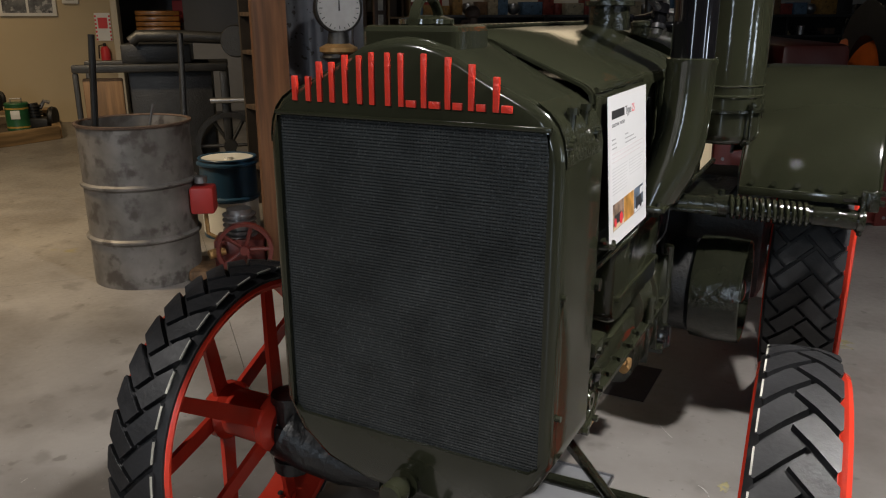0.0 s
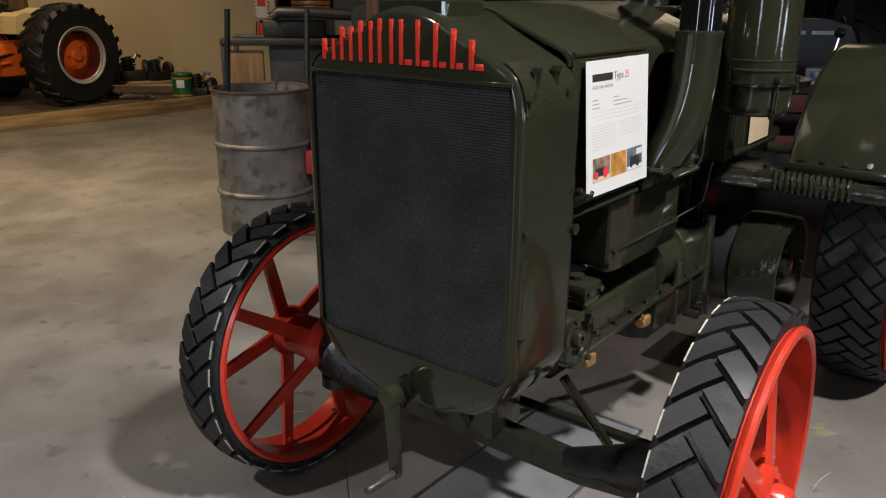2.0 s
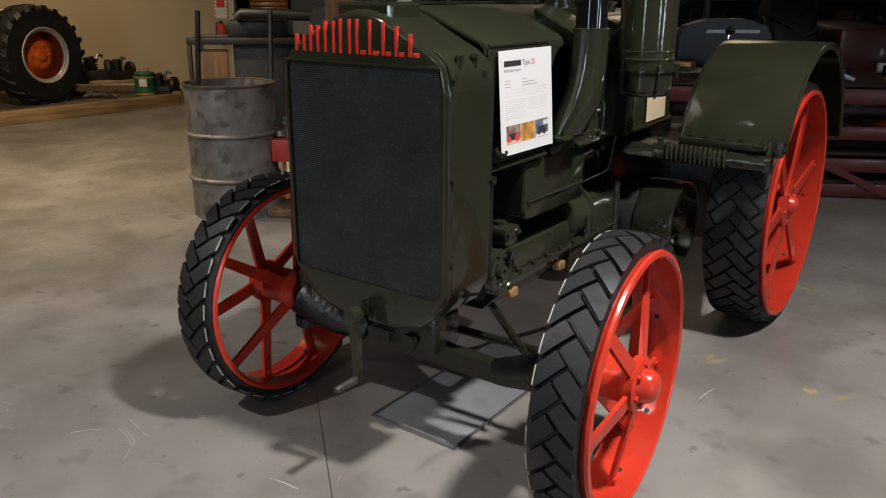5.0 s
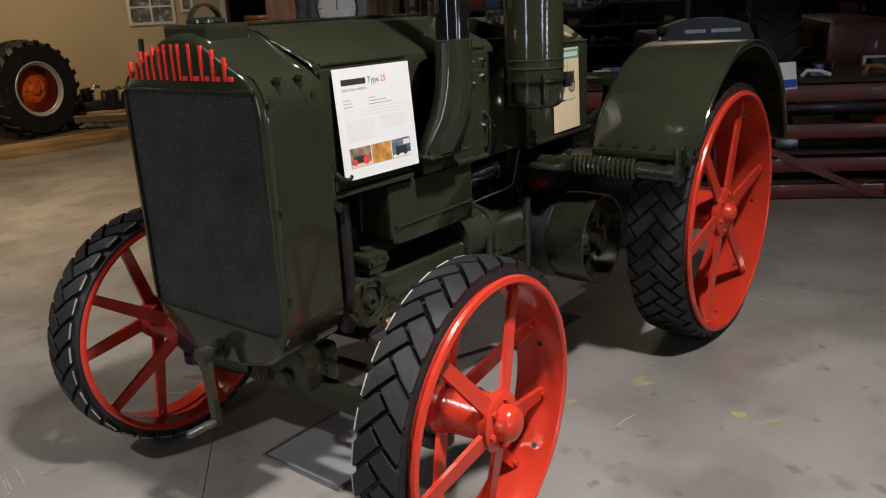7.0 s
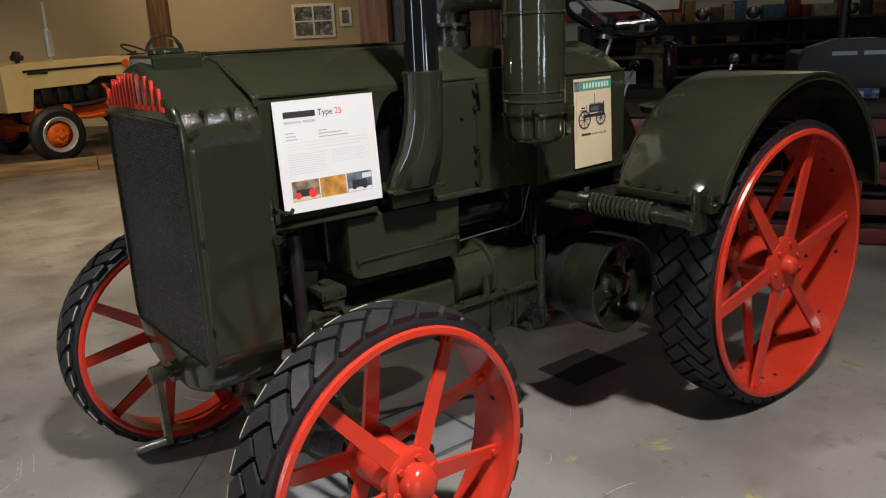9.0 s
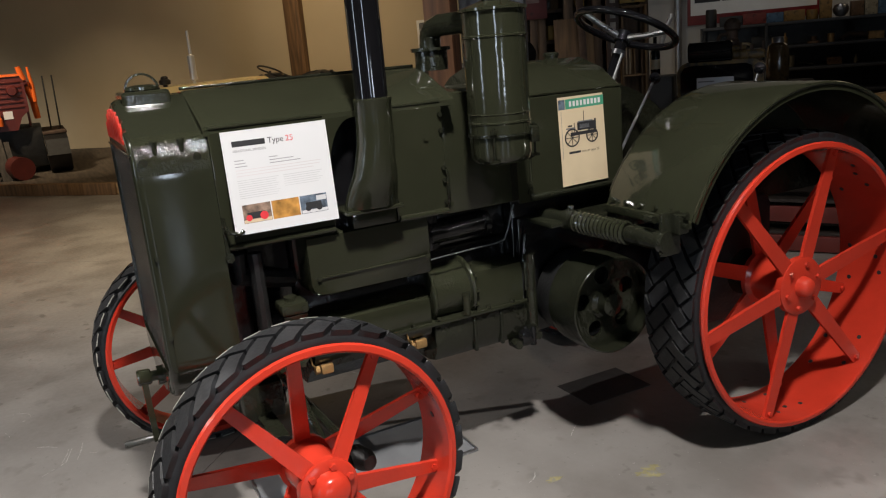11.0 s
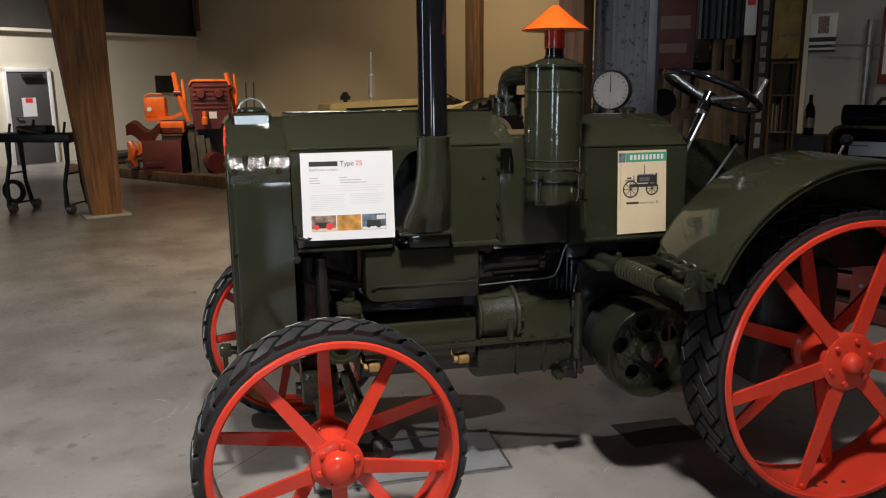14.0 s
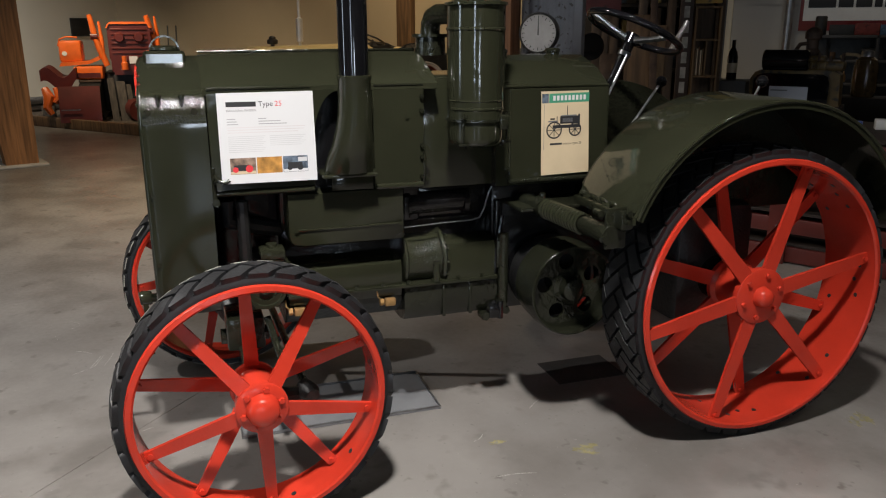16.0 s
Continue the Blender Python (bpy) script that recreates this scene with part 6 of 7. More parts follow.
ct = thing("cream_tractor", "cream and orange farm tractor on the display platform", "tractor", pose(-8.75, 2.55, 0.09, 0, 0, 12))
disc_wheel("rear_wheel", ct, (0.30, 1.00, 0.60), 0.60, 0.36, 0.33, ORANGE, 0, 22)
disc_wheel("rear_wheel", ct, (-1.25, 1.00, 0.60), 0.60, 0.36, 0.33, ORANGE, math.pi, 22)
disc_wheel("front_wheel", ct, (0.30, -1.02, 0.33), 0.33, 0.17, 0.20, ORANGE, 0)
disc_wheel("front_wheel", ct, (-1.15, -1.02, 0.33), 0.33, 0.17, 0.20, ORANGE, math.pi)
bm = bmesh.new()
prism(bm, [(-1.35, 0.95), (-1.35, 1.14), (-1.25, 1.17), (0.35, 1.20), (0.45, 1.14), (0.47, 1.02), (0.40, 0.96), (-0.15, 0.96), (-0.30, 0.88), (-1.0, 0.86), (-1.05, 0.60), (-1.35, 0.60)], 0, -0.78, -0.18)
part("bonnet", bm, CREAMPAINT, ct, "cream bonnet")
bm = bmesh.new()
prism(bm, [(-1.10, 1.06), (-1.10, 1.09), (0.20, 1.12), (0.20, 1.09)], 0, -0.176, -0.172)
part("stripe", bm, IRON, ct, "black stripe")
bm = bmesh.new()
box(bm, (-0.170, -1.05, 1.035), (-0.166, -0.80, 1.06))
part("badge_bar", bm, IRON, ct)
bm = bmesh.new()
cyl(bm, (-0.18, 0.25, 1.11), (-0.16, 0.25, 1.11), 0.05, n=18)
part("round_badge", bm, ORANGE, ct)
bm = bmesh.new()
box(bm, (-0.70, -1.0, 0.42), (-0.28, 0.45, 0.80), 0.03)
box(bm, (-0.75, 0.4, 0.35), (-0.20, 1.25, 0.75), 0.04)
cyl(bm, (-1.2, 1.0, 0.60), (0.2, 1.0, 0.60), 0.10, n=16)
cyl(bm, (-1.1, -1.02, 0.36), (0.22, -1.02, 0.36), 0.05, n=12)
part("chassis", bm, ORANGE, ct, "orange engine and chassis")
for k in range(6):
    bm = bmesh.new()
    box(bm, (-0.28, -0.9 + 0.2 * k, 0.66), (-0.20, -0.76 + 0.2 * k, 0.86), 0.02)
    part("engine_block_rib", bm, IRON, ct)
for pts, rad, m in (([(-0.22, -0.85, 0.60), (-0.20, -0.3, 0.62), (-0.22, 0.3, 0.70)], 0.03, IRON), ([(-0.22, 0.10, 0.66), (-0.18, 0.3, 0.58), (-0.22, 0.6, 0.62)], 0.02, IRON), ([(-0.20, -0.95, 0.50), (-0.16, -0.4, 0.46), (-0.18, 0.5, 0.52)], 0.018, ORANGE), ([(-0.20, -0.1, 0.86), (-0.16, 0.0, 0.70), (-0.20, 0.1, 0.56)], 0.022, ORANGE)):
    bm = bmesh.new()
    tube(bm, pts, rad, 8)
    part("engine_pipe", bm, m, ct)
bm = bmesh.new()
box(bm, (-0.62, -0.98, 0.60), (-0.27, 0.20, 0.92), 0.03)
part("engine", bm, IRON, ct, "black oily engine")
for k, (y, z, q) in enumerate(((-0.62, 0.58, 0.07), (-0.30, 0.74, 0.05), (-0.05, 0.62, 0.06), (0.22, 0.80, 0.05))):
    bm = bmesh.new()
    cyl(bm, (-0.30, y, z), (-0.18, y, z), q, q * 0.85, n=14)
    part("engine_fitting", bm, IRON if k % 2 else ORANGE, ct)
bm = bmesh.new()
lathe(bm, [(0.0, 1.16), (0.022, 1.16), (0.022, 1.22), (0.05, 1.24), (0.05, 1.56), (0.022, 1.58), (0.018, 1.90), (0.0, 1.90)], (-0.45, -0.60, 0), (0, 0, 1), 16)
part("exhaust", bm, SILVER, ct, "silver exhaust with a fat silencer")
bm = bmesh.new()
lathe(bm, [(0.0, 1.14), (0.03, 1.14), (0.03, 1.20), (0.075, 1.21), (0.08, 1.26), (0.05, 1.28), (0.05, 1.30), (0.03, 1.32), (0.0, 1.32)], (-0.45, -1.02, 0), (0, 0, 1), 18)
part("air_intake", bm, IRON, ct, "black mushroom air intake")
bm = bmesh.new()
pts = [Vector((-0.48 + 0.20 * math.cos(2 * math.pi * i / 30), 0.60 + 0.17 * math.sin(2 * math.pi * i / 30), 1.26 - 0.08 * math.sin(2 * math.pi * i / 30))) for i in range(31)]
tube(bm, pts, 0.014, 8, cap=False)
tube(bm, [(-0.48, 0.42, 1.0), (-0.48, 0.60, 1.25)], 0.018, 8)
part("steering_wheel", bm, IRON, ct)
bm = bmesh.new()
prism(bm, [(0.46, 0.86), (0.50, 1.06), (0.58, 1.10), (0.70, 1.10), (0.82, 1.12), (0.92, 1.15), (0.98, 1.12), (0.98, 0.98), (0.80, 0.86)], 0, -0.30, 0.06)
box(bm, (-0.72, 0.80, 0.95), (-0.26, 1.20, 1.05), 0.04)
part("mudguard", bm, CREAMPAINT, ct)

# ---- orange crawler on the platform ----
cr = thing("orange_crawler", "orange and dark red crawler tractor with raised lift arms", "tractor", pose(-11.95, -0.59, 0.09, 0, 0, 90) @ Matrix.Scale(1.06, 4))


def crawler_part(name, mat, boxes, label="", bev=0.02):
    for lo, hi in boxes:
        bm = bmesh.new()
        box(bm, lo, hi, bev)
        part(name, bm, mat, cr, label)


bm = bmesh.new()
prism(bm, [(-0.31, 0.93), (-0.31, 1.38), (-0.27, 1.42), (0.27, 1.42), (0.31, 1.38), (0.31, 0.93), (0.20, 0.84), (0.12, 0.66), (-0.26, 0.66), (-0.28, 0.84)], 1, -0.64, -0.52)
part("grille", bm, MAROON, cr, "dark red grille")
bm = bmesh.new()
prism(bm, [(-0.33, 1.36), (-0.29, 1.43), (-0.24, 1.455), (0.24, 1.455), (0.29, 1.43), (0.33, 1.36), (0.30, 1.36), (0.27, 1.42), (-0.27, 1.42), (-0.30, 1.36)], 1, -0.66, 0.80)
part("bonnet", bm, ORANGE, cr, "orange bonnet edge")
crawler_part("bonnet_side", MAROON, [((-0.30, -0.518, 0.70), (-0.27, 0.80, 1.40)), ((0.27, -0.518, 0.70), (0.30, 0.80, 1.40))], bev=0.005)
for k in range(6):
    crawler_part("grille_bar", MAROON, [((-0.26, -0.655, 0.98 + 0.07 * k), (0.26, -0.641, 1.005 + 0.07 * k))], bev=0.003)
for x in (-0.14, 0.14):
    bm = bmesh.new()
    lathe(bm, [(0.0, -0.03), (0.06, -0.03), (0.075, 0.0), (0.07, 0.05), (0.0, 0.05)], (x, -0.67, 1.22), (0, 1, 0), 18)
    part("headlamp", bm, MAROON, cr)
crawler_part("label_card", PAPER, [((-0.03, -0.650, 0.83), (0.09, -0.643, 0.94))], "white label card", 0)
bm = bmesh.new()
lathe(bm, [(0.0, 0.0), (0.05, 0.0), (0.05, 0.10), (0.035, 0.12), (0.035, 0.20), (0.0, 0.21)], (-0.10, -0.70, 0.74), (0, 0, 1), 14)
part("filter_bowl", bm, ORANGE, cr)
for pts, rad in (([(-0.54, -0.60, 1.56), (-0.50, -0.60, 1.30), (-0.44, -0.58, 1.05), (-0.36, -0.56, 0.80)], [0.035, 0.045, 0.050, 0.045]), ([(0.27, -0.60, 1.55), (0.31, -0.58, 1.38), (0.38, -0.50, 1.10), (0.40, -0.45, 0.80)], [0.035, 0.045, 0.050, 0.045])):
    bm = bmesh.new()
    tube(bm, pts, rad, 10)
    arm = part("lift_arm", bm, ORANGE, cr)
    bm = bmesh.new()
    p = Vector(pts[1])
    cyl(bm, p - Vector((0.05, 0.0, 0.06)), p + Vector((0.05, 0, -0.06)), 0.055, n=14)
    part("pivot", bm, MAROON, arm)
    bm = bmesh.new()
    tube(bm, [p + Vector((0.08, 0.03, 0.16)), p + Vector((0.10, 0.03, -0.10)), p + Vector((0.10, 0.04, -0.34))], [0.016, 0.03, 0.03], 10)
    part("ram", bm, ORANGE, arm)
bm = bmesh.new()
box(bm, (-1.02, -0.62, 0.86), (-0.70, -0.20, 1.18), 0.04)
cab = part("fuel_tank", bm, ORANGE, cr, "orange fuel tank with a hoop handle")
bm = bmesh.new()
tube(bm, [(-1.02, -0.60, 1.10), (-0.99, -0.60, 1.20), (-0.90, -0.60, 1.235), (-0.74, -0.60, 1.225)], 0.012, 8)
part("hoop", bm, ORANGE, cab)
bm = bmesh.new()
cyl(bm, (-0.94, -0.622, 0.99), (-0.94, -0.628, 0.99), 0.035, n=18)
part("badge", bm, WHITE, cab, "small round white badge")
bm = bmesh.new()
prism(bm, [(-1.03, 0.80), (-1.0, 0.86), (-0.62, 0.88), (-0.46, 0.95), (-0.44, 0.90), (-0.60, 0.83)], 1, -0.66, -0.15)
part("tank_shelf", bm, ORANGE, cr)
crawler_part("fender", ORANGE, [((-0.84, -0.72, 0.60), (-0.42, -0.10, 0.80))], "orange fender", 0.04)
crawler_part("fender_panel", MAROON, [((-0.80, -0.728, 0.63), (-0.46, -0.722, 0.70))], "", 0)
bm = bmesh.new()
rows = []
for i in range(13):
    f = i / 12
    x = -1.29 + 0.50 * f
    z = 0.72 + 0.08 * math.sin(f * math.pi * 2.2 + 0.4)
    rows.append([(x, -0.82, z - 0.16 - 0.08 * math.sin(f * math.pi)), (x, -0.84, z), (x, -0.40, z + 0.02), (x, -0.40, z - 0.14)])
loft(bm, rows, cap=True)
part("scoop", bm, MAROON, cr, "dark red curved scoop")
for pts, rad in (([(-1.24, -0.9, 0.50), (-1.18, -0.95, 0.36), (-1.22, -1.0, 0.22), (-1.16, -1.0, 0.12)], [0.05, 0.085, 0.06, 0.04]), ([(-1.10, -0.9, 0.50), (-1.05, -0.95, 0.36), (-1.12, -0.95, 0.30)], [0.03, 0.05, 0.05])):
    bm = bmesh.new()
    tube(bm, pts, rad, 10)
    part("linkage_arm", bm, ORANGE, cr)
bm = bmesh.new()
loft(bm, [[(x, -1.25 + 0.10 * (1 - math.cos(f * 2.2)) * 0.8, 0.01 + 0.52 * f) for f in (0, 0.25, 0.5, 0.75, 1.0)] for x in (-1.03, -0.46)], closed=False)
bmesh.ops.recalc_face_normals(bm, faces=bm.faces)
bmesh.ops.solidify(bm, geom=bm.faces[:], thickness=0.03)
blade = part("blade", bm, MAROON, cr, "dark red blade")
bm = bmesh.new()
box(bm, (-1.00, -1.275, 0.19), (-0.74, -1.262, 0.205))
part("edge_strip", bm, STEEL, blade)
for x in (-0.62, 0.58):
    bm = bmesh.new()
    prism(bm, [(-0.95, 0.10), (-1.08, 0.28), (-0.98, 0.50), (-0.7, 0.56), (0.9, 0.56), (1.12, 0.36), (1.0, 0.12), (0.8, 0.02), (-0.75, 0.02)], 0, x - 0.15, x + 0.15)
    track = part("track", bm, IRON, cr, "dark track")
    for k in range(12):
        bm = bmesh.new()
        box(bm, (x - 0.16, -0.75 + 0.14 * k, 0.562), (x + 0.16, -0.66 + 0.14 * k, 0.595), 0.004)
        part("track_plate", bm, RUST, track)
for x in (0.55, 0.68):
    bm = bmesh.new()
    tube(bm, [(x, -0.1, 0.6), (x + 0.02, -0.05, 1.40)], 0.012, 8)
    part("control_lever", bm, IRON, cr)
crawler_part("underframe", IRON, [((-0.46, -0.50, 0.10), (0.42, 0.80, 0.68))])

OLD_GREY = timber("weathered_dark_timber", (0.050, 0.040, 0.030), 2, 8, 0.75)
for k, (x, w, lean) in enumerate(((-0.42, 0.10, 0.10), (-0.29, 0.13, 0.16), (-0.14, 0.07, 0.12))):
    bm = bmesh.new()
    loft(bm, [[(x, -1.05 - lean, 0.0), (x + w, -1.05 - lean, 0.0), (x + w, -1.0 - lean, 0.0), (x, -1.0 - lean, 0.0)], [(x - 0.05, -0.95, 0.66 - 0.05 * k), (x + w - 0.05, -0.95, 0.66 - 0.05 * k), (x + w - 0.05, -0.90, 0.66 - 0.05 * k), (x - 0.05, -0.90, 0.66 - 0.05 * k)]], cap=True)
    tagged(solid("timber_baulk", bm, OLD_GREY, "weathered dark timber baulk leaning on the crawler", "timber", at=pose(-11.95, -0.51, 0.09, 0, 0, 90)), group="leaning baulks")
bm = bmesh.new()
cyl(bm, (-11.0, -0.62, 0.26), (-10.6, -0.50, 0.26), 0.17, n=24)
solid("red_tank", bm, MAROON, "dull red round tank lying on the platform", "tank")
bm = bmesh.new()
lathe(bm, [(0.0, 0.0), (0.09, 0.0), (0.10, 0.02), (0.105, 0.22), (0.10, 0.23), (0.095, 0.22), (0.09, 0.02), (0.0, 0.02)], (-11.35, -1.93, 0.09), (0, 0, 1), 20)
solid("grey_bucket", bm, GALV, "small grey bucket on the platform", "bucket")
bm = bmesh.new()
for k in range(10):
    x, z = -0.3 + 0.12 * (k % 5), 0.06 + 0.11 * (k // 5)
    cyl(bm, (x, -0.9, z), (x, 1.2, z), 0.05, n=12)
tagged(solid("steel_pipes", bm, STEEL, "stack of grey steel pipes by the end wall", "pipes", kind="stuff", at=pose(-13.3, -2.2, 0.09, 0, 0, 40)))
bm = bmesh.new()
box(bm, (0.72, 0.004, 1.38), (1.22, 0.05, 1.76), 0.01)
solid("wall_board", bm, IRON, "dark board on the cream end wall", "board", at=WEST)

# black cast-iron machine on wheeled legs beside the timber leg
tr = thing("iron_lathe_bench", "black cast-iron treadle machine on small iron wheels", "machine", pose(-7.72, -2.42, 0, 0, 0, 68))
bm = bmesh.new()
box(bm, (-0.62, -0.16, 0.86), (0.44, 0.16, 0.97), 0.02)
box(bm, (-0.30, -0.10, 0.97), (0.10, 0.10, 1.06), 0.02)
part("bed", bm, IRON, tr)
for x in (-0.42, 0.36):
    for y in (-0.22, 0.22):
        bm = bmesh.new()
        tube(bm, [(x, y * 0.5, 0.88), (x, y * 0.55, 0.62), (x - 0.03, y * 0.8, 0.35), (x, y, 0.06)], [0.035, 0.026, 0.024, 0.03], 8)
        part("leg", bm, IRON, tr)
        bm = bmesh.new()
        lathe(bm, [(0.0, -0.03), (0.06, -0.03), (0.06, 0.03), (0.0, 0.03)], (x + 0.05, y, 0.06), (1, 0, 0), 18)
        part("wheel", bm, STEEL, tr)
    bm = bmesh.new()
    tube(bm, [(x, -0.22, 0.10), (x, 0.22, 0.10)], 0.012, 8)
    part("stretcher", bm, IRON, tr)
    bm = bmesh.new()
    tube(bm, [(x, -0.13, 0.48), (x, 0.13, 0.48)], 0.012, 8)
    part("stretcher", bm, IRON, tr)
bm = bmesh.new()
lathe(bm, [(0.10, -0.02), (0.15, -0.02), (0.15, 0.02), (0.10, 0.02)], (-0.50, 0.0, 0.24), (0, 1, 0), 24, close=True)
part("belt_wheel", bm, IRON, tr)
for k, (x, h) in enumerate(((-0.55, 1.08), (-0.22, 1.13), (0.2, 1.10), (0.40, 1.22), (0.52, 1.16))):
    bm = bmesh.new()
    tube(bm, [(x, 0.08, 0.90), (x + 0.03, 0.10, h)], 0.016, 8)
    part("handle", bm, IRON, tr)
bm = bmesh.new()
tube(bm, [(-0.25, -0.17, 1.03), (0.10, -0.17, 0.97)], 0.010, 8)
part("wooden_rod", bm, WOOD_KERB, tr)


# ---- dim corner beyond the tractor: sign stack, racks, shelving ----
def board(name, label, at, w, h, mat, bars=(), bar_mat=INK, category="sign", depth=0.03):
    ob = thing(name, label, category, at)
    bm = bmesh.new()
    box(bm, (0, 0, 0), (w, depth, h), 0.004)
    part("panel", bm, mat, ob)
    for x0, z0, x1, z1 in bars:
        bm = bmesh.new()
        box(bm, (x0, -0.004, z0), (x1, -0.001, z1))
        part("lettering_bar", bm, bar_mat, ob)
    return ob


SIGNS = pose(-3.0, 3.05, 0, 0, 0, 62)       # face of the stack of timber and signs
DARK_TIMBER = timber("dark_rack_timber", (0.075, 0.047, 0.028), 2, 8, 0.75)
BOARD_DARK = material("dark_rack_board", (0.022, 0.014, 0.010), 0.7, vary=0.3)
st = thing("timber_rack", "tall rack of old brown timber and pigeonholes", "rack", SIGNS)
for x in (0.14, 0.28, 0.42, 0.64, 0.86, 1.06, 1.23):
    bm = bmesh.new()
    box(bm, (x, 0.05, 0), (x + 0.07, 0.16, 2.5), 0.006)
    part("upright", bm, DARK_TIMBER, st)
for z in (0.3, 0.75, 1.15, 1.42, 1.66, 2.2):
    bm = bmesh.new()
    box(bm, (0.14, 0.16, z), (1.30, 0.55, z + 0.03), 0.004)
    part("shelf_board", bm, DARK_TIMBER, st)
bm = bmesh.new()
box(bm, (0.14, 0.55, 0), (1.30, 0.58, 2.5))
part("back", bm, material("dark_backboard", (0.03, 0.022, 0.015), 0.8, vary=0.3), st)
for k in range(27):
    x = 0.26 + 0.12 * (k // 3) + 0.02 * (k % 2)
    z = (1.18, 1.45, 1.69)[k % 3]
    bm = bmesh.new()
    box(bm, (x, 0.17, z + 0.001), (x + 0.05 + 0.015 * (k % 4), 0.42, z + 0.07 + 0.045 * (k * 7 % 4)), 0.006)
    tagged(solid("stored_box", bm, (YELLOW, WOOD_KERB, WOOD_OLD, RUST, CREAM, IRON, DARK_TIMBER)[k * 5 % 7], "old box on the timber rack", "box", at=SIGNS), group="boxes on the timber rack")
MAROON_SIGN = material("faded_maroon_sign", (0.10, 0.020, 0.018), 0.5, vary=0.25, scale=8, second=(0.05, 0.02, 0.015), second_at=0.6)
rnd = random.Random(23)
for k in range(5):
    x = 0.30 + 0.165 * k
    h, w = rnd.uniform(1.2, 2.1), rnd.uniform(0.03, 0.06)
    bm = bmesh.new()
    box(bm, (x, 0.035 - 0.03 * (k % 2), 0), (x + w, 0.048 - 0.03 * (k % 2), h), 0.003, Matrix.Rotation(radians(rnd.uniform(-3, 3)), 4, "Y"))
    tagged(solid("old_plank", bm, rnd.choice((DARK_TIMBER, WOOD_OLD, RUST)), "old narrow plank leaning on the timber rack", "plank", at=SIGNS), group="planks on the timber rack")
PALE_TIMBER = timber("dry_pale_timber", (0.20, 0.125, 0.062), 2, 8, 0.75)
for x, w, z0, z1, m in ((0.55, 0.20, 0.95, 1.60, WOOD_OLD), (0.77, 0.09, 1.10, 1.52, PALE_TIMBER), (0.36, 0.15, 1.00, 1.30, RUST)):
    bm = bmesh.new()
    box(bm, (x, 0.030, z0), (x + w, 0.046, z1), 0.003)
    box(bm, (x + 0.02, 0.024, z0 + 0.03), (x + w - 0.02, 0.030, z0 + 0.05), 0.001)
    tagged(solid("old_board", bm, m, "worn brown timber board on the rack", "board", at=SIGNS), group="panels on the timber rack")
pg = thing("pigeonhole_unit", "pale timber pigeonholes with upright slips and boxes", "pigeonholes", SIGNS @ pose(1.065, -0.03, 0.86))
for lo, hi in (((0, 0, 0), (0.018, 0.16, 0.80)), ((0.185, 0, 0), (0.203, 0.16, 0.80)), ((0.018, 0, 0), (0.185, 0.16, 0.018)), ((0.018, 0, 0.26), (0.185, 0.16, 0.275)), ((0.018, 0, 0.54), (0.185, 0.16, 0.555)), ((0.018, 0, 0.782), (0.185, 0.16, 0.80)), ((0.095, 0.004, 0.275), (0.107, 0.16, 0.54))):
    bm = bmesh.new()
    box(bm, lo, hi, 0.003)
    part("board", bm, PALE_TIMBER, pg)
bm = bmesh.new()
box(bm, (0.019, 0.145, 0.019), (0.184, 0.158, 0.781))
part("back_board", bm, DARK_TIMBER, pg)
for k in range(5):
    bm = bmesh.new()
    box(bm, (0.024 + 0.013 * k, 0.02, 0.276), (0.033 + 0.013 * k, 0.14, 0.47 + 0.012 * (k % 3)), 0.002)
    part("slip", bm, CREAM if k % 2 else PALE_TIMBER, pg)

board("maroon_sign", "faded maroon enamel sign with worn pale lettering", SIGNS @ pose(0.14, 0.0, 1.62), 0.36, 0.80, MAROON_SIGN, ((0.05, 0.12, 0.30, 0.19), (0.04, 0.30, 0.32, 0.40), (0.06, 0.52, 0.28, 0.60)), material("worn_pale_letters", (0.16, 0.10, 0.09), 0.6))
lm = thing("black_lamp", "round black enamel machine lamp on a stand", "lamp", SIGNS @ pose(0.27, -0.16, 0))
bm = bmesh.new()
lathe(bm, [(0.0, 0.0), (0.14, 0.0), (0.14, 0.02), (0.02, 0.05), (0.014, 0.08), (0.014, 1.26), (0.0, 1.27)], (0, 0, 0), (0, 0, 1), 20)
part("stand", bm, IRON, lm)
bm = bmesh.new()
lathe(bm, [(0.0, -0.06), (0.07, -0.05), (0.10, -0.01), (0.105, 0.03), (0.09, 0.035), (0.0, 0.02)], (0, 0, 1.36), (0.3, -1, 0), 28)
part("shade", bm, BLACK, lm, "round glossy black shade")
bm = bmesh.new()
rows = [[(i * 0.345 / 40 + 0.505, 0.010 * math.sin(i * 1.2), z) for i in range(41)] for z in (1.84, 2.5)]
loft(bm, rows, closed=False)
bmesh.ops.recalc_face_normals(bm, faces=bm.faces)
bmesh.ops.solidify(bm, geom=bm.faces[:], thickness=0.01)
solid("ribbed_panel", bm, material("dark_ribbed_metal", (0.035, 0.04, 0.045), 0.5, metal=0.3), "dark ribbed metal panel hung on the rack", "panel", at=SIGNS)
board("white_sign", "narrow white sign with a red block", SIGNS @ pose(0.855, -0.02, 1.86), 0.085, 0.50, WHITE, ((0.012, 0.22, 0.070, 0.36),), INK_RED)
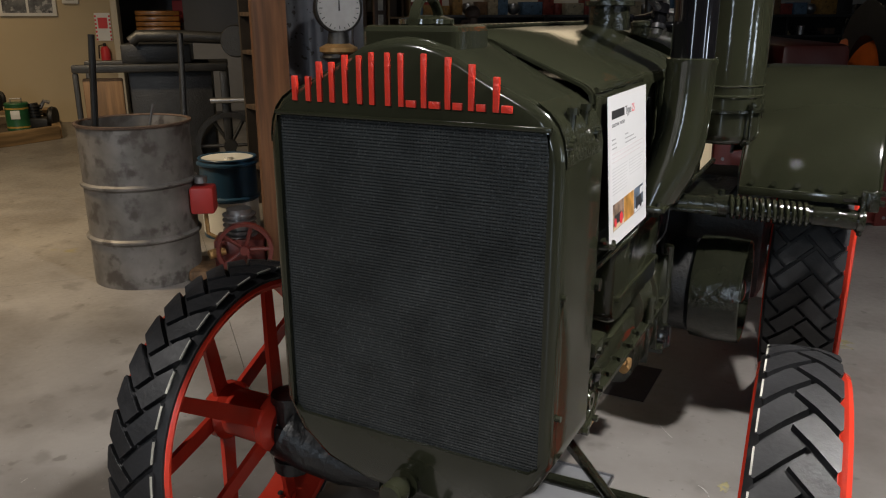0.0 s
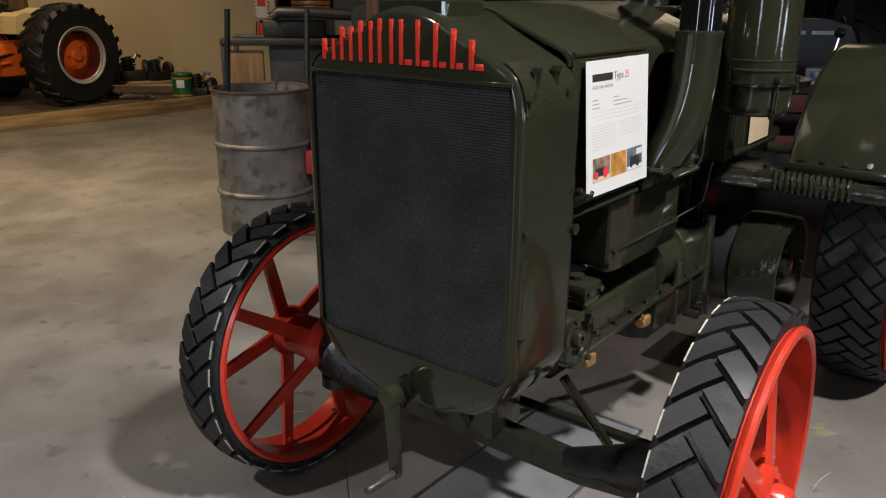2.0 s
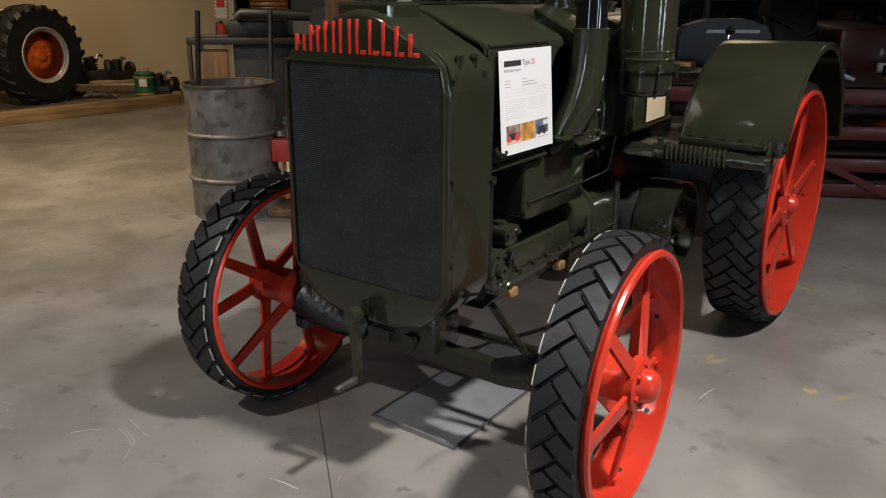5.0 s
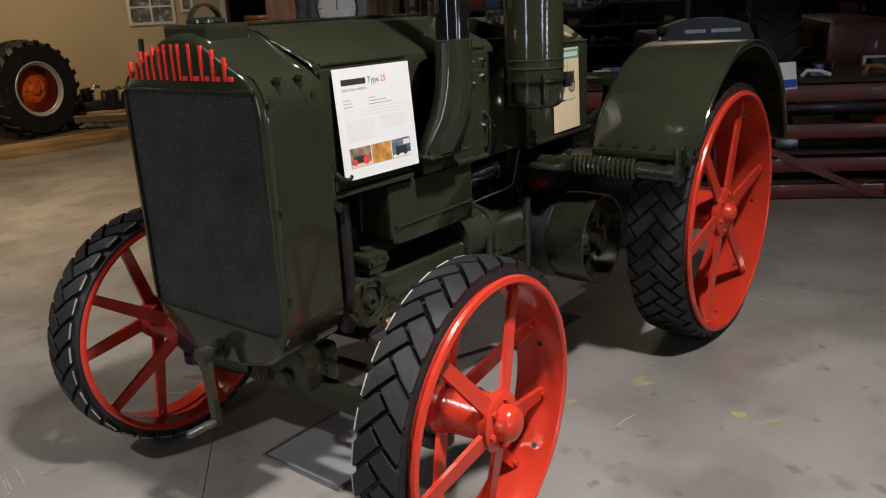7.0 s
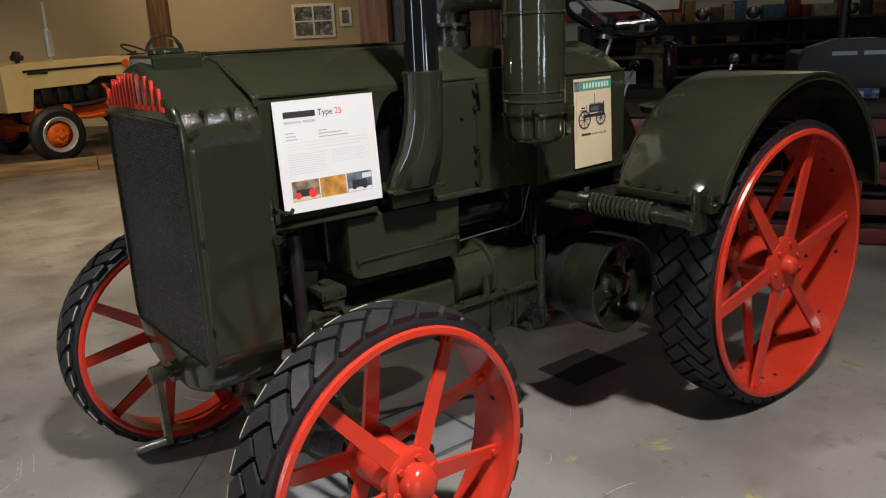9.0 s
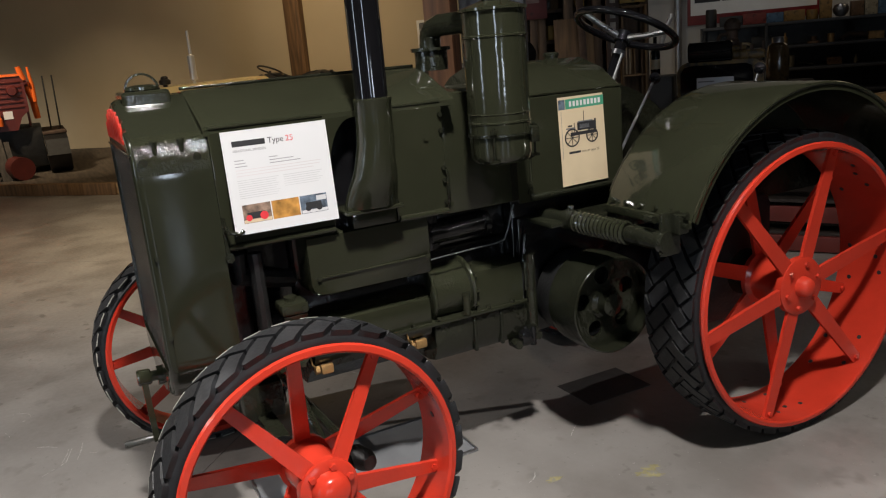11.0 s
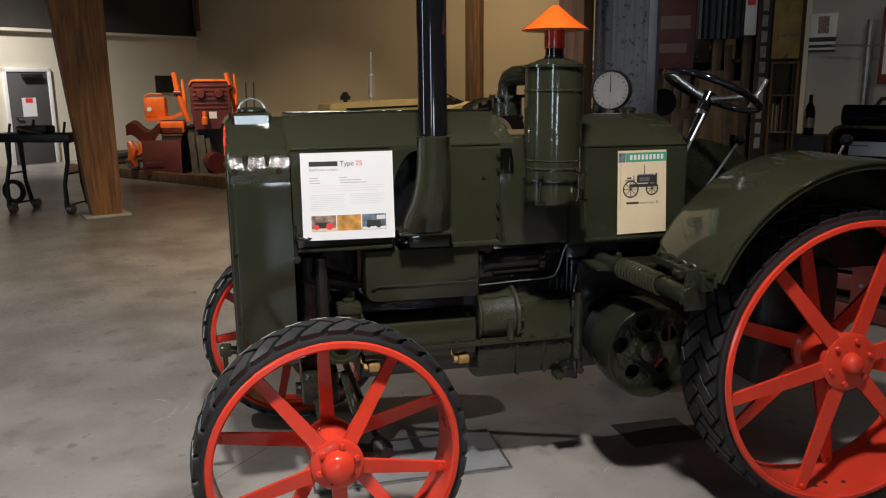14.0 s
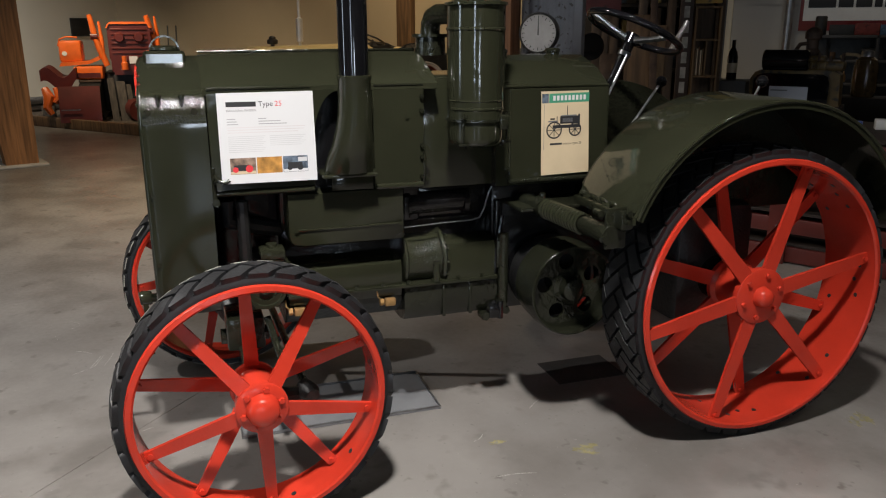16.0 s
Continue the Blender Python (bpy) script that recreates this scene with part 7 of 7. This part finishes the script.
board("upright_letter_board", "tall narrow dark board with worn white letters", SIGNS @ pose(0.95, -0.03, 0.9), 0.10, 1.6, material("dark_board_paint", (0.05, 0.03, 0.022), 0.6, vary=0.2), [(0.030, 0.10 + 0.115 * k, 0.072, 0.185 + 0.115 * k) for k in range(13)], material("worn_white_letters", (0.38, 0.36, 0.32), 0.6, vary=0.3, scale=20))
board("yellow_board", "faded yellow painted board", SIGNS @ pose(1.06, -0.02, 1.68), 0.20, 0.66, YELLOW)
bt = thing("wine_bottle", "dark glass bottle standing on a crate", "bottle", pose(-2.82, 4.63, 1.07))
bm = bmesh.new()
lathe(bm, [(0.0, 0.0), (0.040, 0.0), (0.042, 0.01), (0.042, 0.19), (0.035, 0.23), (0.016, 0.27), (0.016, 0.33), (0.0, 0.33)], (0, 0, 0), (0, 0, 1), 20)
part("glass", bm, BLACK, bt)
bm = bmesh.new()
lathe(bm, [(0.0428, 0.06), (0.0428, 0.14)], (0, 0, 0), (0, 0, 1), 20)
part("paper_label", bm, CREAM, bt)
bm = bmesh.new()
box(bm, (-0.22, -0.16, 0.0), (0.16, 0.16, 1.07), 0.01)
solid("grey_crate", bm, DOORGREY, "tall dark grey crate beyond the tractor", "crate", at=pose(-2.82, 4.63, 0, 0, 0, 40))

# notice and enamel sign on the white wall
nb = board("wall_notice", "white notice with a pictogram and black bands", ALONG @ pose(13.58, -0.034, 1.90), 0.34, 0.52, WHITE, ((0.0, 0.14, 0.34, 0.20), (0.0, 0.06, 0.34, 0.10), (0.0, 0.0, 0.34, 0.03)), INK)
bm = bmesh.new()
box(bm, (0.10, -0.004, 0.25), (0.24, -0.001, 0.48))
part("pictogram", bm, INK_BROWN, nb)
bm = bmesh.new()
tube(bm, [(14.35, -0.12, 0.0), (14.35, -0.12, 2.30)], 0.055, 14)
solid("standing_pole", bm, STEEL, "grey pole standing against the white wall", "pole", at=ALONG)
bm = bmesh.new()
tube(bm, [(13.9, -0.20, 1.98), (16.0, -0.22, 1.90), (19.0, -0.25, 1.70)], 0.012, 8)
solid("stay_rod", bm, STEEL, "thin rod strung along the wall", "rod", at=ALONG)
es = thing("enamel_sign", "large chipped white enamel sign with a red border", "sign", ALONG @ pose(14.47, -0.03, 1.40))
bm = bmesh.new()
box(bm, (0, 0, 0.06), (1.72, 0.02, 1.06), 0.004)
part("border", bm, material("red_enamel", (0.20, 0.02, 0.02), 0.4, vary=0.3, scale=6, second=(0.10, 0.04, 0.03), second_at=0.62), es, "dull red border")
bm = bmesh.new()
box(bm, (0.045, -0.004, 0.19), (1.675, -0.001, 1.02))
part("white_field", bm, material("white_sign_enamel", (0.80, 0.79, 0.76), 0.3, vary=0.05, scale=5, second=(0.40, 0.32, 0.24), second_at=0.70), es)
for x, w, h in ((0.10, 0.34, 0.36), (0.47, 0.18, 0.26), (0.68, 0.19, 0.40), (0.90, 0.09, 0.38), (1.02, 0.09, 0.40), (1.14, 0.18, 0.26), (1.35, 0.09, 0.38), (1.47, 0.09, 0.40)):
    bm = bmesh.new()
    box(bm, (x, -0.008, 0.36), (x + w, -0.005, 0.36 + h), 0)
    part("lettering_bar", bm, INK, es, "plain black bar")

# steel shelving with odds and ends along the white wall
sh = thing("steel_shelving", "dark steel shelving loaded with odds and ends", "shelving", ALONG @ pose(14.72, -1.05, 0))
for z in (0.10, 0.50, 0.80, 1.08, 1.375):
    bm = bmesh.new()
    box(bm, (0, 0, z), (8.48, 0.5, z + 0.035), 0.004)
    part("shelf", bm, material("grey_shelf_steel", (0.05, 0.05, 0.052), 0.5, metal=0.3), sh)
for x in (0.0, 0.78, 2.7, 4.6, 6.5, 8.44):
    for y in (0.0, 0.46):
        bm = bmesh.new()
        box(bm, (x, y, 0), (x + 0.04, y + 0.04, 1.41), 0.003)
        part("upright", bm, IRON, sh)
bm = bmesh.new()
box(bm, (0, 0.51, 0), (8.48, 0.53, 1.40))
part("back_panel", bm, IRON, sh)
rnd = random.Random(5)
FADED = [material("faded_carton_%s" % n, c, 0.6, vary=0.25, scale=14, second=tuple(v * 0.4 for v in c), second_at=0.56) for n, c in (("brown", (0.14, 0.075, 0.035)), ("ochre", (0.24, 0.13, 0.03)), ("cream", (0.34, 0.28, 0.18)), ("blue", (0.07, 0.13, 0.20)), ("red", (0.19, 0.03, 0.02)), ("black", (0.02, 0.018, 0.016)))]
x = -0.84
while x < 7.6:
    w, h = rnd.uniform(0.07, 0.30), rnd.uniform(0.12, 0.27)
    bm = bmesh.new()
    kindk = rnd.random()
    if kindk < 0.72:
        box(bm, (0, -0.10, 0), (w, 0.14, h), 0.006)
        nm, lb = "shelf_box", "faded carton in the packed top row of the shelving"
    elif kindk < 0.86:
        w = 0.16
        lathe(bm, [(0, 0), (0.065, 0), (0.07, 0.01), (0.07, h - 0.02), (0.06, h), (0, h)], (0.08, 0, 0), (0, 0, 1), 16)
        nm, lb = "shelf_tin", "old round tin in the packed top row"
    else:
        w = 0.20
        lathe(bm, [(0.0, 0.0), (0.05, 0.01), (0.09, 0.06), (0.095, 0.10), (0.07, 0.15), (0.0, 0.17)], (0.10, 0, 0), (0, 0, 1), 18)
        nm, lb = "shelf_lamp", "old round headlamp on the top shelf"
    m = STEEL if nm == "shelf_lamp" else YELLOW if rnd.random() < 0.06 else rnd.choice(FADED)
    tagged(solid(nm, bm, m, lb, nm[6:], at=ALONG @ pose(15.6 + x, -0.82, 1.411)), group="top row of the shelving")
    x += w + rnd.choice((0.004, 0.01, 0.03))
for k in range(60):
    z = (0.836, 1.116)[k % 2]
    s_ = rnd.uniform(0.05, 0.10)
    bm = bmesh.new()
    if k % 5 == 0:
        box(bm, (-s_ * 1.4, -0.08, 0), (s_ * 1.2, 0.10, s_ * 1.4), 0.008)
        nm, lb = "shelf_box", "dark box among clutter on the shelving"
    elif k % 5 == 1:
        lathe(bm, [(0, 0), (s_ * 0.6, 0), (s_ * 0.6, s_ * 1.4), (s_ * 0.4, s_ * 1.5), (0, s_ * 1.5)], (0, 0, 0), (0, 0, 1), 16)
        nm, lb = "shelf_tin", "round tin among clutter on the shelving"
    elif k % 5 == 2:
        lathe(bm, [(0, 0), (s_ * 0.38, 0), (s_ * 0.38, s_), (s_ * 0.13, s_ * 1.4), (s_ * 0.13, s_ * 1.8), (0, s_ * 1.8)], (0, 0, 0), (0, 0, 1), 14)
        nm, lb = "shelf_bottle", "bottle among clutter on the shelving"
    elif k % 5 == 3:
        tube(bm, [(-s_ * 1.8, 0, s_ * 0.3), (-s_, 0.03, s_ * 0.8), (s_ * 0.5, 0.02, s_ * 0.7), (s_ * 1.9, 0.0, s_ * 0.3)], s_ * 0.28, 10)
        nm, lb = "shelf_casting", "bent iron casting on the shelving"
    else:
        lathe(bm, [(0, 0), (s_, 0), (s_, s_ * 0.3), (s_ * 0.45, s_ * 0.45), (s_ * 0.45, s_ * 1.1), (0, s_ * 1.1)], (0, 0, 0), (0, 0, 1), 16)
        nm, lb = "shelf_hub", "turned iron part on the shelving"
    m = rnd.choice((IRON, IRON, RUST, STEEL, IRON, FADED[0], FADED[2], FADED[5], BRASS))
    tagged(solid(nm, bm, m, lb, nm[6:], at=ALONG @ pose(14.9 + 8.0 * (k // 2) / 30 + rnd.uniform(0, 0.12), -0.82, z)), group="odds and ends on the shelving")

# maroon slatted rack behind the rear wheel
RACK = pose(-2.25, 3.12, 0, 0, 0, 30.7)
rk = thing("maroon_rack", "low maroon timber rack with bolted rails, full of spares", "rack", RACK)
for z, h in ((0.01, 0.10), (0.20, 0.10), (0.44, 0.10), (0.70, 0.11)):
    for y in (0.0, 1.1):
        bm = bmesh.new()
        box(bm, (0.0, y, z), (5.2, y + 0.035, z + h), 0.004)
        part("rail", bm, MAROON, rk)
for x in (0.0, 1.25, 2.45, 3.65, 5.1):
    for y in (-0.037, 1.137):
        bm = bmesh.new()
        box(bm, (x, y, 0), (x + 0.12, y + 0.035, 0.84), 0.004)
        part("upright", bm, MAROON, rk)
    for z in (0.06, 0.25, 0.49, 0.755):
        bm = bmesh.new()
        cyl(bm, (x + 0.06, -0.037, z), (x + 0.06, -0.045, z), 0.012, n=8)
        part("bolt", bm, STEEL, rk)
bm = bmesh.new()
prism(bm, [(2.60, 0.44), (2.72, 0.44), (3.66, 0.02), (3.54, 0.02)], 1, -0.028, -0.004)
part("brace", bm, MAROON, rk)
for z in (0.11, 0.32, 0.82):
    bm = bmesh.new()
    box(bm, (0.02, 0.04, z), (5.18, 1.10, z + 0.02))
    part("deck", bm, BOARD_DARK, rk)
for k in range(16):
    bm = bmesh.new()
    s = rnd.uniform(0.07, 0.13)
    if k % 2:
        box(bm, (-s, -s, 0), (s, s, s * 0.9), 0.01)
    else:
        lathe(bm, [(0, 0), (s, 0), (s, s * 0.3), (s * 0.4, s * 0.4), (s * 0.4, s), (0, s)], (0, 0, 0), (0, 0, 1), 14)
    tagged(solid("spare_part", bm, rnd.choice((IRON, RUST, STEEL, WHITE, IRON)), "loose spare part stored in the maroon rack", "machine part", at=RACK @ pose(0.3 + 0.3 * k, 0.25 + 0.2 * (k % 3), (0.131, 0.341)[k % 2])), group="spares in the maroon rack")

CHIP = material("blue_white_packet", (0.10, 0.16, 0.45), 0.4, vary=0.4, scale=12, second=(0.6, 0.6, 0.6), second_at=0.5)
for k in range(34):
    bm = bmesh.new()
    s = rnd.uniform(0.035, 0.09)
    x, y = 1.5 + 3.5 * k / 34, 0.12 + 0.27 * (k % 4)
    if k % 4 == 0:
        tube(bm, [(-s * 1.6, 0, s * 0.3), (-s, 0.02, s * 0.9), (s * 0.6, 0.03, s * 0.8), (s * 1.6, 0.0, s * 0.35)], s * 0.22, 8)
    elif k % 4 == 1:
        lathe(bm, [(0, 0), (s, 0), (s, s * 0.4), (s * 0.5, s * 0.55), (s * 0.5, s * 1.2), (0, s * 1.2)], (0, 0, 0), (0, 0, 1), 14)
    elif k % 4 == 2:
        box(bm, (-s, -s * 0.7, 0), (s, s * 0.7, s * 1.1), 0.006)
    else:
        cyl(bm, (-s * 1.4, 0, s * 0.5), (s * 1.4, 0, s * 0.5), s * 0.5, n=14)
    tagged(solid("spare_part", bm, rnd.choice((CHROME, STEEL, IRON, IRON, RUST, WHITE, CHIP, BRASS)), "small spare part lying on top of the maroon rack", "machine part", at=RACK @ pose(x, y, 0.842, 0, 0, rnd.uniform(0, 180))), group="spares on the maroon rack")

cd = thing("display_card", "white display card with a blue band on the maroon rack", "card", pose(0.44, 4.19, 0.842, 0, 0, 52))
bm = bmesh.new()
box(bm, (-0.165, 0.0, 0.0), (-0.005, 0.004, 0.17), 0.001, Matrix.Rotation(radians(-12), 4, "X"))
part("sheet", bm, PAPER, cd)
bm = bmesh.new()
box(bm, (-0.160, -0.003, 0.01), (-0.010, -0.001, 0.06), 0, Matrix.Rotation(radians(-12), 4, "X"))
part("blue_band", bm, material("blue_print", (0.03, 0.08, 0.40), 0.4, vary=0.1), cd)

# dark machines standing on the rack and behind it
GRIMY = material("grimy_yellow_paint", (0.16, 0.095, 0.022), 0.45, vary=0.4, scale=9, second=(0.03, 0.022, 0.014), second_at=0.50)


eng = thing("old_engine", "grimy yellow engine with a black side cover and a white card", "engine", ALONG @ pose(15.18, -5.2, 0.90))
bm = bmesh.new()
prism(bm, [(-0.33, 0.0), (-0.335, 0.20), (-0.30, 0.255), (-0.25, 0.275), (0.27, 0.275), (0.325, 0.24), (0.335, 0.0)], 1, -0.12, 0.14)
part("crankcase", bm, GRIMY, eng)
bm = bmesh.new()
prism(bm, [(-0.30, 0.0), (-0.30, 0.19), (-0.275, 0.232), (-0.23, 0.246), (0.20, 0.246), (0.24, 0.225), (0.255, 0.18), (0.255, 0.0)], 1, -0.150, -0.121)
part("side_cover", bm, BLACK, eng, "glossy black side cover")
bm = bmesh.new()
box(bm, (-0.12, -0.10, 0.27), (0.34, 0.12, 0.345), 0.02)
box(bm, (-0.08, -0.08, 0.34), (0.20, 0.10, 0.385), 0.02)
for k in range(7):
    box(bm, (-0.10 + 0.05 * k, -0.116, 0.285), (-0.085 + 0.05 * k, -0.098, 0.335), 0.003)
part("cylinder_head", bm, GRIMY, eng)
for k in range(6):
    bm = bmesh.new()
    x = -0.10 + 0.085 * k
    cyl(bm, (x, -0.07, 0.34), (x, -0.07, 0.385 + 0.02 * (k % 2)), 0.013, n=8)
    part("stud", bm, RUST, eng)
bm = bmesh.new()
lathe(bm, [(0.05, 0.38), (0.055, 0.42), (0.040, 0.44), (0.042, 0.50), (0.062, 0.515), (0.064, 0.56), (0.045, 0.585), (0.02, 0.60), (0.0, 0.60)], (0.09, 0, 0), (0, 0, 1), 18)
tube(bm, [(0.09, 0, 0.48), (0.0, -0.02, 0.47), (-0.05, -0.03, 0.38)], 0.016, 8)
part("carburettor", bm, RUST, eng, "rusty carburettor")
bm = bmesh.new()
lathe(bm, [(0.0, 0.0), (0.070, 0.002), (0.080, 0.012), (0.080, 0.328), (0.070, 0.338), (0.0, 0.340)], (-0.24, -0.165, 0.352), (1, 0, 0), 28)
part("tank", bm, BLACK, eng, "dark glossy round tank")
bm = bmesh.new()
box(bm, (-0.175, -0.156, 0.040), (0.110, -0.152, 0.148))
part("label_card", bm, CARD, eng, "wide white label card")
bm = bmesh.new()
box(bm, (-0.165, -0.1575, 0.112), (-0.040, -0.1562, 0.122))
part("card_line", bm, INK_MID, eng)
oc = thing("oil_canister", "round tan-brown glazed canister with a dark lid", "canister", ALONG @ pose(15.62, -4.4, 0.92))
bm = bmesh.new()
lathe(bm, [(0.0, 0.0), (0.085, 0.0), (0.097, 0.02), (0.100, 0.12), (0.098, 0.25), (0.085, 0.31), (0.055, 0.335), (0.0, 0.337)], (0, 0, 0), (0, 0, 1), 28)
part("pot", bm, material("tan_glaze", (0.11, 0.068, 0.028), 0.16, vary=0.35, scale=9, second=(0.05, 0.032, 0.016), second_at=0.55), oc)
bm = bmesh.new()
lathe(bm, [(0.052, 0.335), (0.052, 0.375), (0.045, 0.385), (0.0, 0.386)], (0, 0, 0), (0, 0, 1), 20)
part("lid", bm, STEEL, oc, "dull metal lid")
for u0, v0, h in ((15.18, -5.2, 0.90), (15.62, -4.4, 0.92)):
    bm = bmesh.new()
    box(bm, (-0.36, -0.17, 0), (0.36, 0.17, h), 0.01) if h < 0.91 else box(bm, (-0.25, -0.17, 0), (0.30, 0.17, h), 0.01)
    tagged(solid("plinth", bm, BOARD_DARK, "dark timber plinth under stored engine parts", "plinth", at=ALONG @ pose(u0, v0, 0)), group="engine plinths")

dk = thing("dark_crawler", "dark crawler tractor with a curved radiator top", "tractor", pose(-0.48, -0.15, 0.07) @ RACK @ pose(3.1, 1.95, 0.0, 0, 0, 5))
bm = bmesh.new()
prism(bm, [(-0.42, 0.35), (-0.42, 1.02), (-0.36, 1.12), (-0.15, 1.18), (0.15, 1.18), (0.36, 1.12), (0.42, 1.02), (0.42, 0.35)], 1, -0.50, -0.32)
part("radiator", bm, material("dark_purple_paint", (0.013, 0.011, 0.015), 0.35, vary=0.25), dk)
bm = bmesh.new()
for x0, x1 in ((-0.18, 0.00), (0.05, 0.30)):
    box(bm, (x0, -0.506, 1.055), (x1, -0.501, 1.085))
part("lettering_bar", bm, STEEL, dk)
bm = bmesh.new()
box(bm, (-0.32, -0.32, 0.45), (0.32, 1.1, 1.05), 0.05)
box(bm, (-0.75, -0.6, 0.0), (-0.45, 1.2, 0.55), 0.08)
box(bm, (0.45, -0.6, 0.0), (0.75, 1.2, 0.55), 0.08)
part("body", bm, IRON, dk)
bm = bmesh.new()
cyl(bm, (0.0, 0.1, 1.05), (0.0, 0.1, 1.75), 0.04, n=12)
part("exhaust", bm, IRON, dk)

bt = thing("big_tyred_tractor", "dark tractor with a large lugged rear tyre", "tractor", pose(-0.42, -0.06, 0.02) @ RACK @ pose(4.05, 2.2, 0, 0, 0, -10))
disc_wheel("rear_wheel", bt, (-0.25, 0.0, 0.80), 0.78, 0.40, 0.42, IRON, math.pi, 20, IRON)
disc_wheel("rear_wheel", bt, (1.25, 0.0, 0.80), 0.78, 0.40, 0.42, IRON, 0, 20, IRON)
bm = bmesh.new()
box(bm, (0.2, -0.4, 0.55), (0.8, 2.2, 1.15), 0.06)
cyl(bm, (-0.2, 0, 0.80), (1.2, 0, 0.80), 0.10, n=14)
part("body", bm, MAROON, bt)
ot = thing("orange_cream_tractor", "orange tractor with a cream fuel tank in the dark", "tractor", RACK @ pose(5.4, 2.6, 0, 0, 0, 20))
bm = bmesh.new()
lathe(bm, [(0.0, -0.5), (0.15, -0.48), (0.20, -0.40), (0.20, 0.40), (0.15, 0.48), (0.0, 0.5)], (0.2, 0, 1.42), (1, 0.2, 0), 24)
part("tank", bm, CREAMPAINT, ot, "cream rounded tank")
bm = bmesh.new()
box(bm, (-0.6, -0.35, 0.75), (0.9, 0.35, 1.20), 0.06)
box(bm, (-0.7, -0.5, 0.0), (1.0, 0.5, 0.75), 0.10)
part("body", bm, ORANGE, ot)
bm = bmesh.new()
tube(bm, [(-0.55, -0.35, 1.2), (-0.62, -0.42, 1.75)], 0.012, 8)
part("lever", bm, CREAMPAINT, ot)
bm = bmesh.new()
box(bm, (0, 0, 0), (0.12, 0.12, 5.0), 0.006)
solid("dark_post", bm, IRON, "dark steel post at the end of the maroon rack", "post", "structure", at=RACK @ pose(4.95, -0.25, 0))


# ---- floor, cast in large bays with narrow joints ----
floor = thing("floor", "worn grey-brown concrete floor cast in large bays", "floor", kind="structure")
bm = bmesh.new()
box(bm, (-24, -14, -0.30), (12, 20, -0.005))
part("floor_base", bm, material("joint_filler", (0.13, 0.12, 0.11), 0.9), floor)
U, V = Vector((0.66, 0.751, 0)), Vector((-0.751, 0.66, 0))
for i in range(-5, 5):
    for j in range(-3, 5):
        a0, b0 = -0.13 + 4.6 * i, 3.35 + 4.6 * (j - 1)
        bm = bmesh.new()
        ring = [U * (a0 + p) + V * (b0 + q) for p, q in ((0.0013, 0.0013), (4.5987, 0.0013), (4.5987, 4.5987), (0.0013, 4.5987))]
        lo = [bm.verts.new((p.x, p.y, -0.0045)) for p in ring]
        hi = [bm.verts.new((p.x, p.y, 0.0)) for p in ring]
        for k in range(4):
            bm.faces.new((lo[k], lo[(k + 1) % 4], hi[(k + 1) % 4], hi[k]))
        bm.faces.new(hi)
        part("floor_bay", bm, CONCRETE, floor)


# faint dried paint marks and thin scuffs on the concrete
rnd = random.Random(11)
MARK = material("dried_yellow_paint", (0.235, 0.210, 0.105), 0.6, vary=0.3, scale=24, fine=60, second=(0.205, 0.192, 0.170), second_at=0.47)
SCUFF = material("pale_floor_scuff", (0.40, 0.385, 0.36), 0.6, vary=0.3, scale=40, second=(0.24, 0.225, 0.21), second_at=0.50)
for x, y, rx, ry in ((0.49, 1.15, 0.035, 0.022), (0.62, 1.46, 0.040, 0.020), (0.78, 2.60, 0.060, 0.030), (1.03, 1.39, 0.055, 0.030), (0.79, 2.54, 0.050, 0.022), (1.14, 1.40, 0.060, 0.020), (0.65, 1.43, 0.050, 0.025)):
    turn, bm = rnd.uniform(0, 3.1), bmesh.new()
    ring = []
    for i in range(26):
        a = 2 * math.pi * i / 26
        q = rnd.uniform(0.5, 1.1)
        u, v = rx * q * math.cos(a), ry * q * math.sin(a)
        ring.append((x + u * math.cos(turn) - v * math.sin(turn), y + u * math.sin(turn) + v * math.cos(turn)))
    prism(bm, ring, 2, 0.0002, 0.0008)
    part("paint_mark", bm, MARK, floor)
STROKES = [[(-0.86, -0.338), (-0.81, -0.346), (-0.74, -0.368)], [(-0.964, -0.454), (-0.939, -0.412), (-0.905, -0.379)], [(-0.89, -0.281), (-0.827, -0.29), (-0.735, -0.311)], [(-0.862, -0.324), (-0.74, -0.352), (-0.671, -0.44)], [(-0.772, -0.261), (-0.75, -0.237)], [(-1.517, 0.12), (-1.52, 0.147)], [(-1.843, 0.011), (-1.80, 0.027)]]
for k in range(26):
    x, y, a = rnd.uniform(-2.6, 2.0), rnd.uniform(-0.9, 1.6), rnd.uniform(0, 6.28)
    n, bend, gap = rnd.randint(2, 5), rnd.uniform(-0.5, 0.5), rnd.uniform(0.012, 0.035)
    line = [(x, y)]
    for i in range(n):
        a += bend
        line.append((line[-1][0] + gap * math.cos(a), line[-1][1] + gap * math.sin(a)))
    STROKES.append(line)
for line in STROKES:
    bm, w = bmesh.new(), rnd.uniform(0.0012, 0.0028)
    rows = []
    for i, (x, y) in enumerate(line):
        p, q = line[max(0, i - 1)], line[min(len(line) - 1, i + 1)]
        d = Vector((q[0] - p[0], q[1] - p[1], 0)).normalized()
        v = Vector((-d.y, d.x, 0)) * w * (0.4 if i in (0, len(line) - 1) else rnd.uniform(0.6, 1.3))
        c = Vector((x, y, 0))
        rows.append([c - v + Vector((0, 0, 0.0002)), c + v + Vector((0, 0, 0.0002)), c + v + Vector((0, 0, 0.0007)), c - v + Vector((0, 0, 0.0007))])
    loft(bm, rows, cap=True)
    part("scuff", bm, SCUFF, floor)
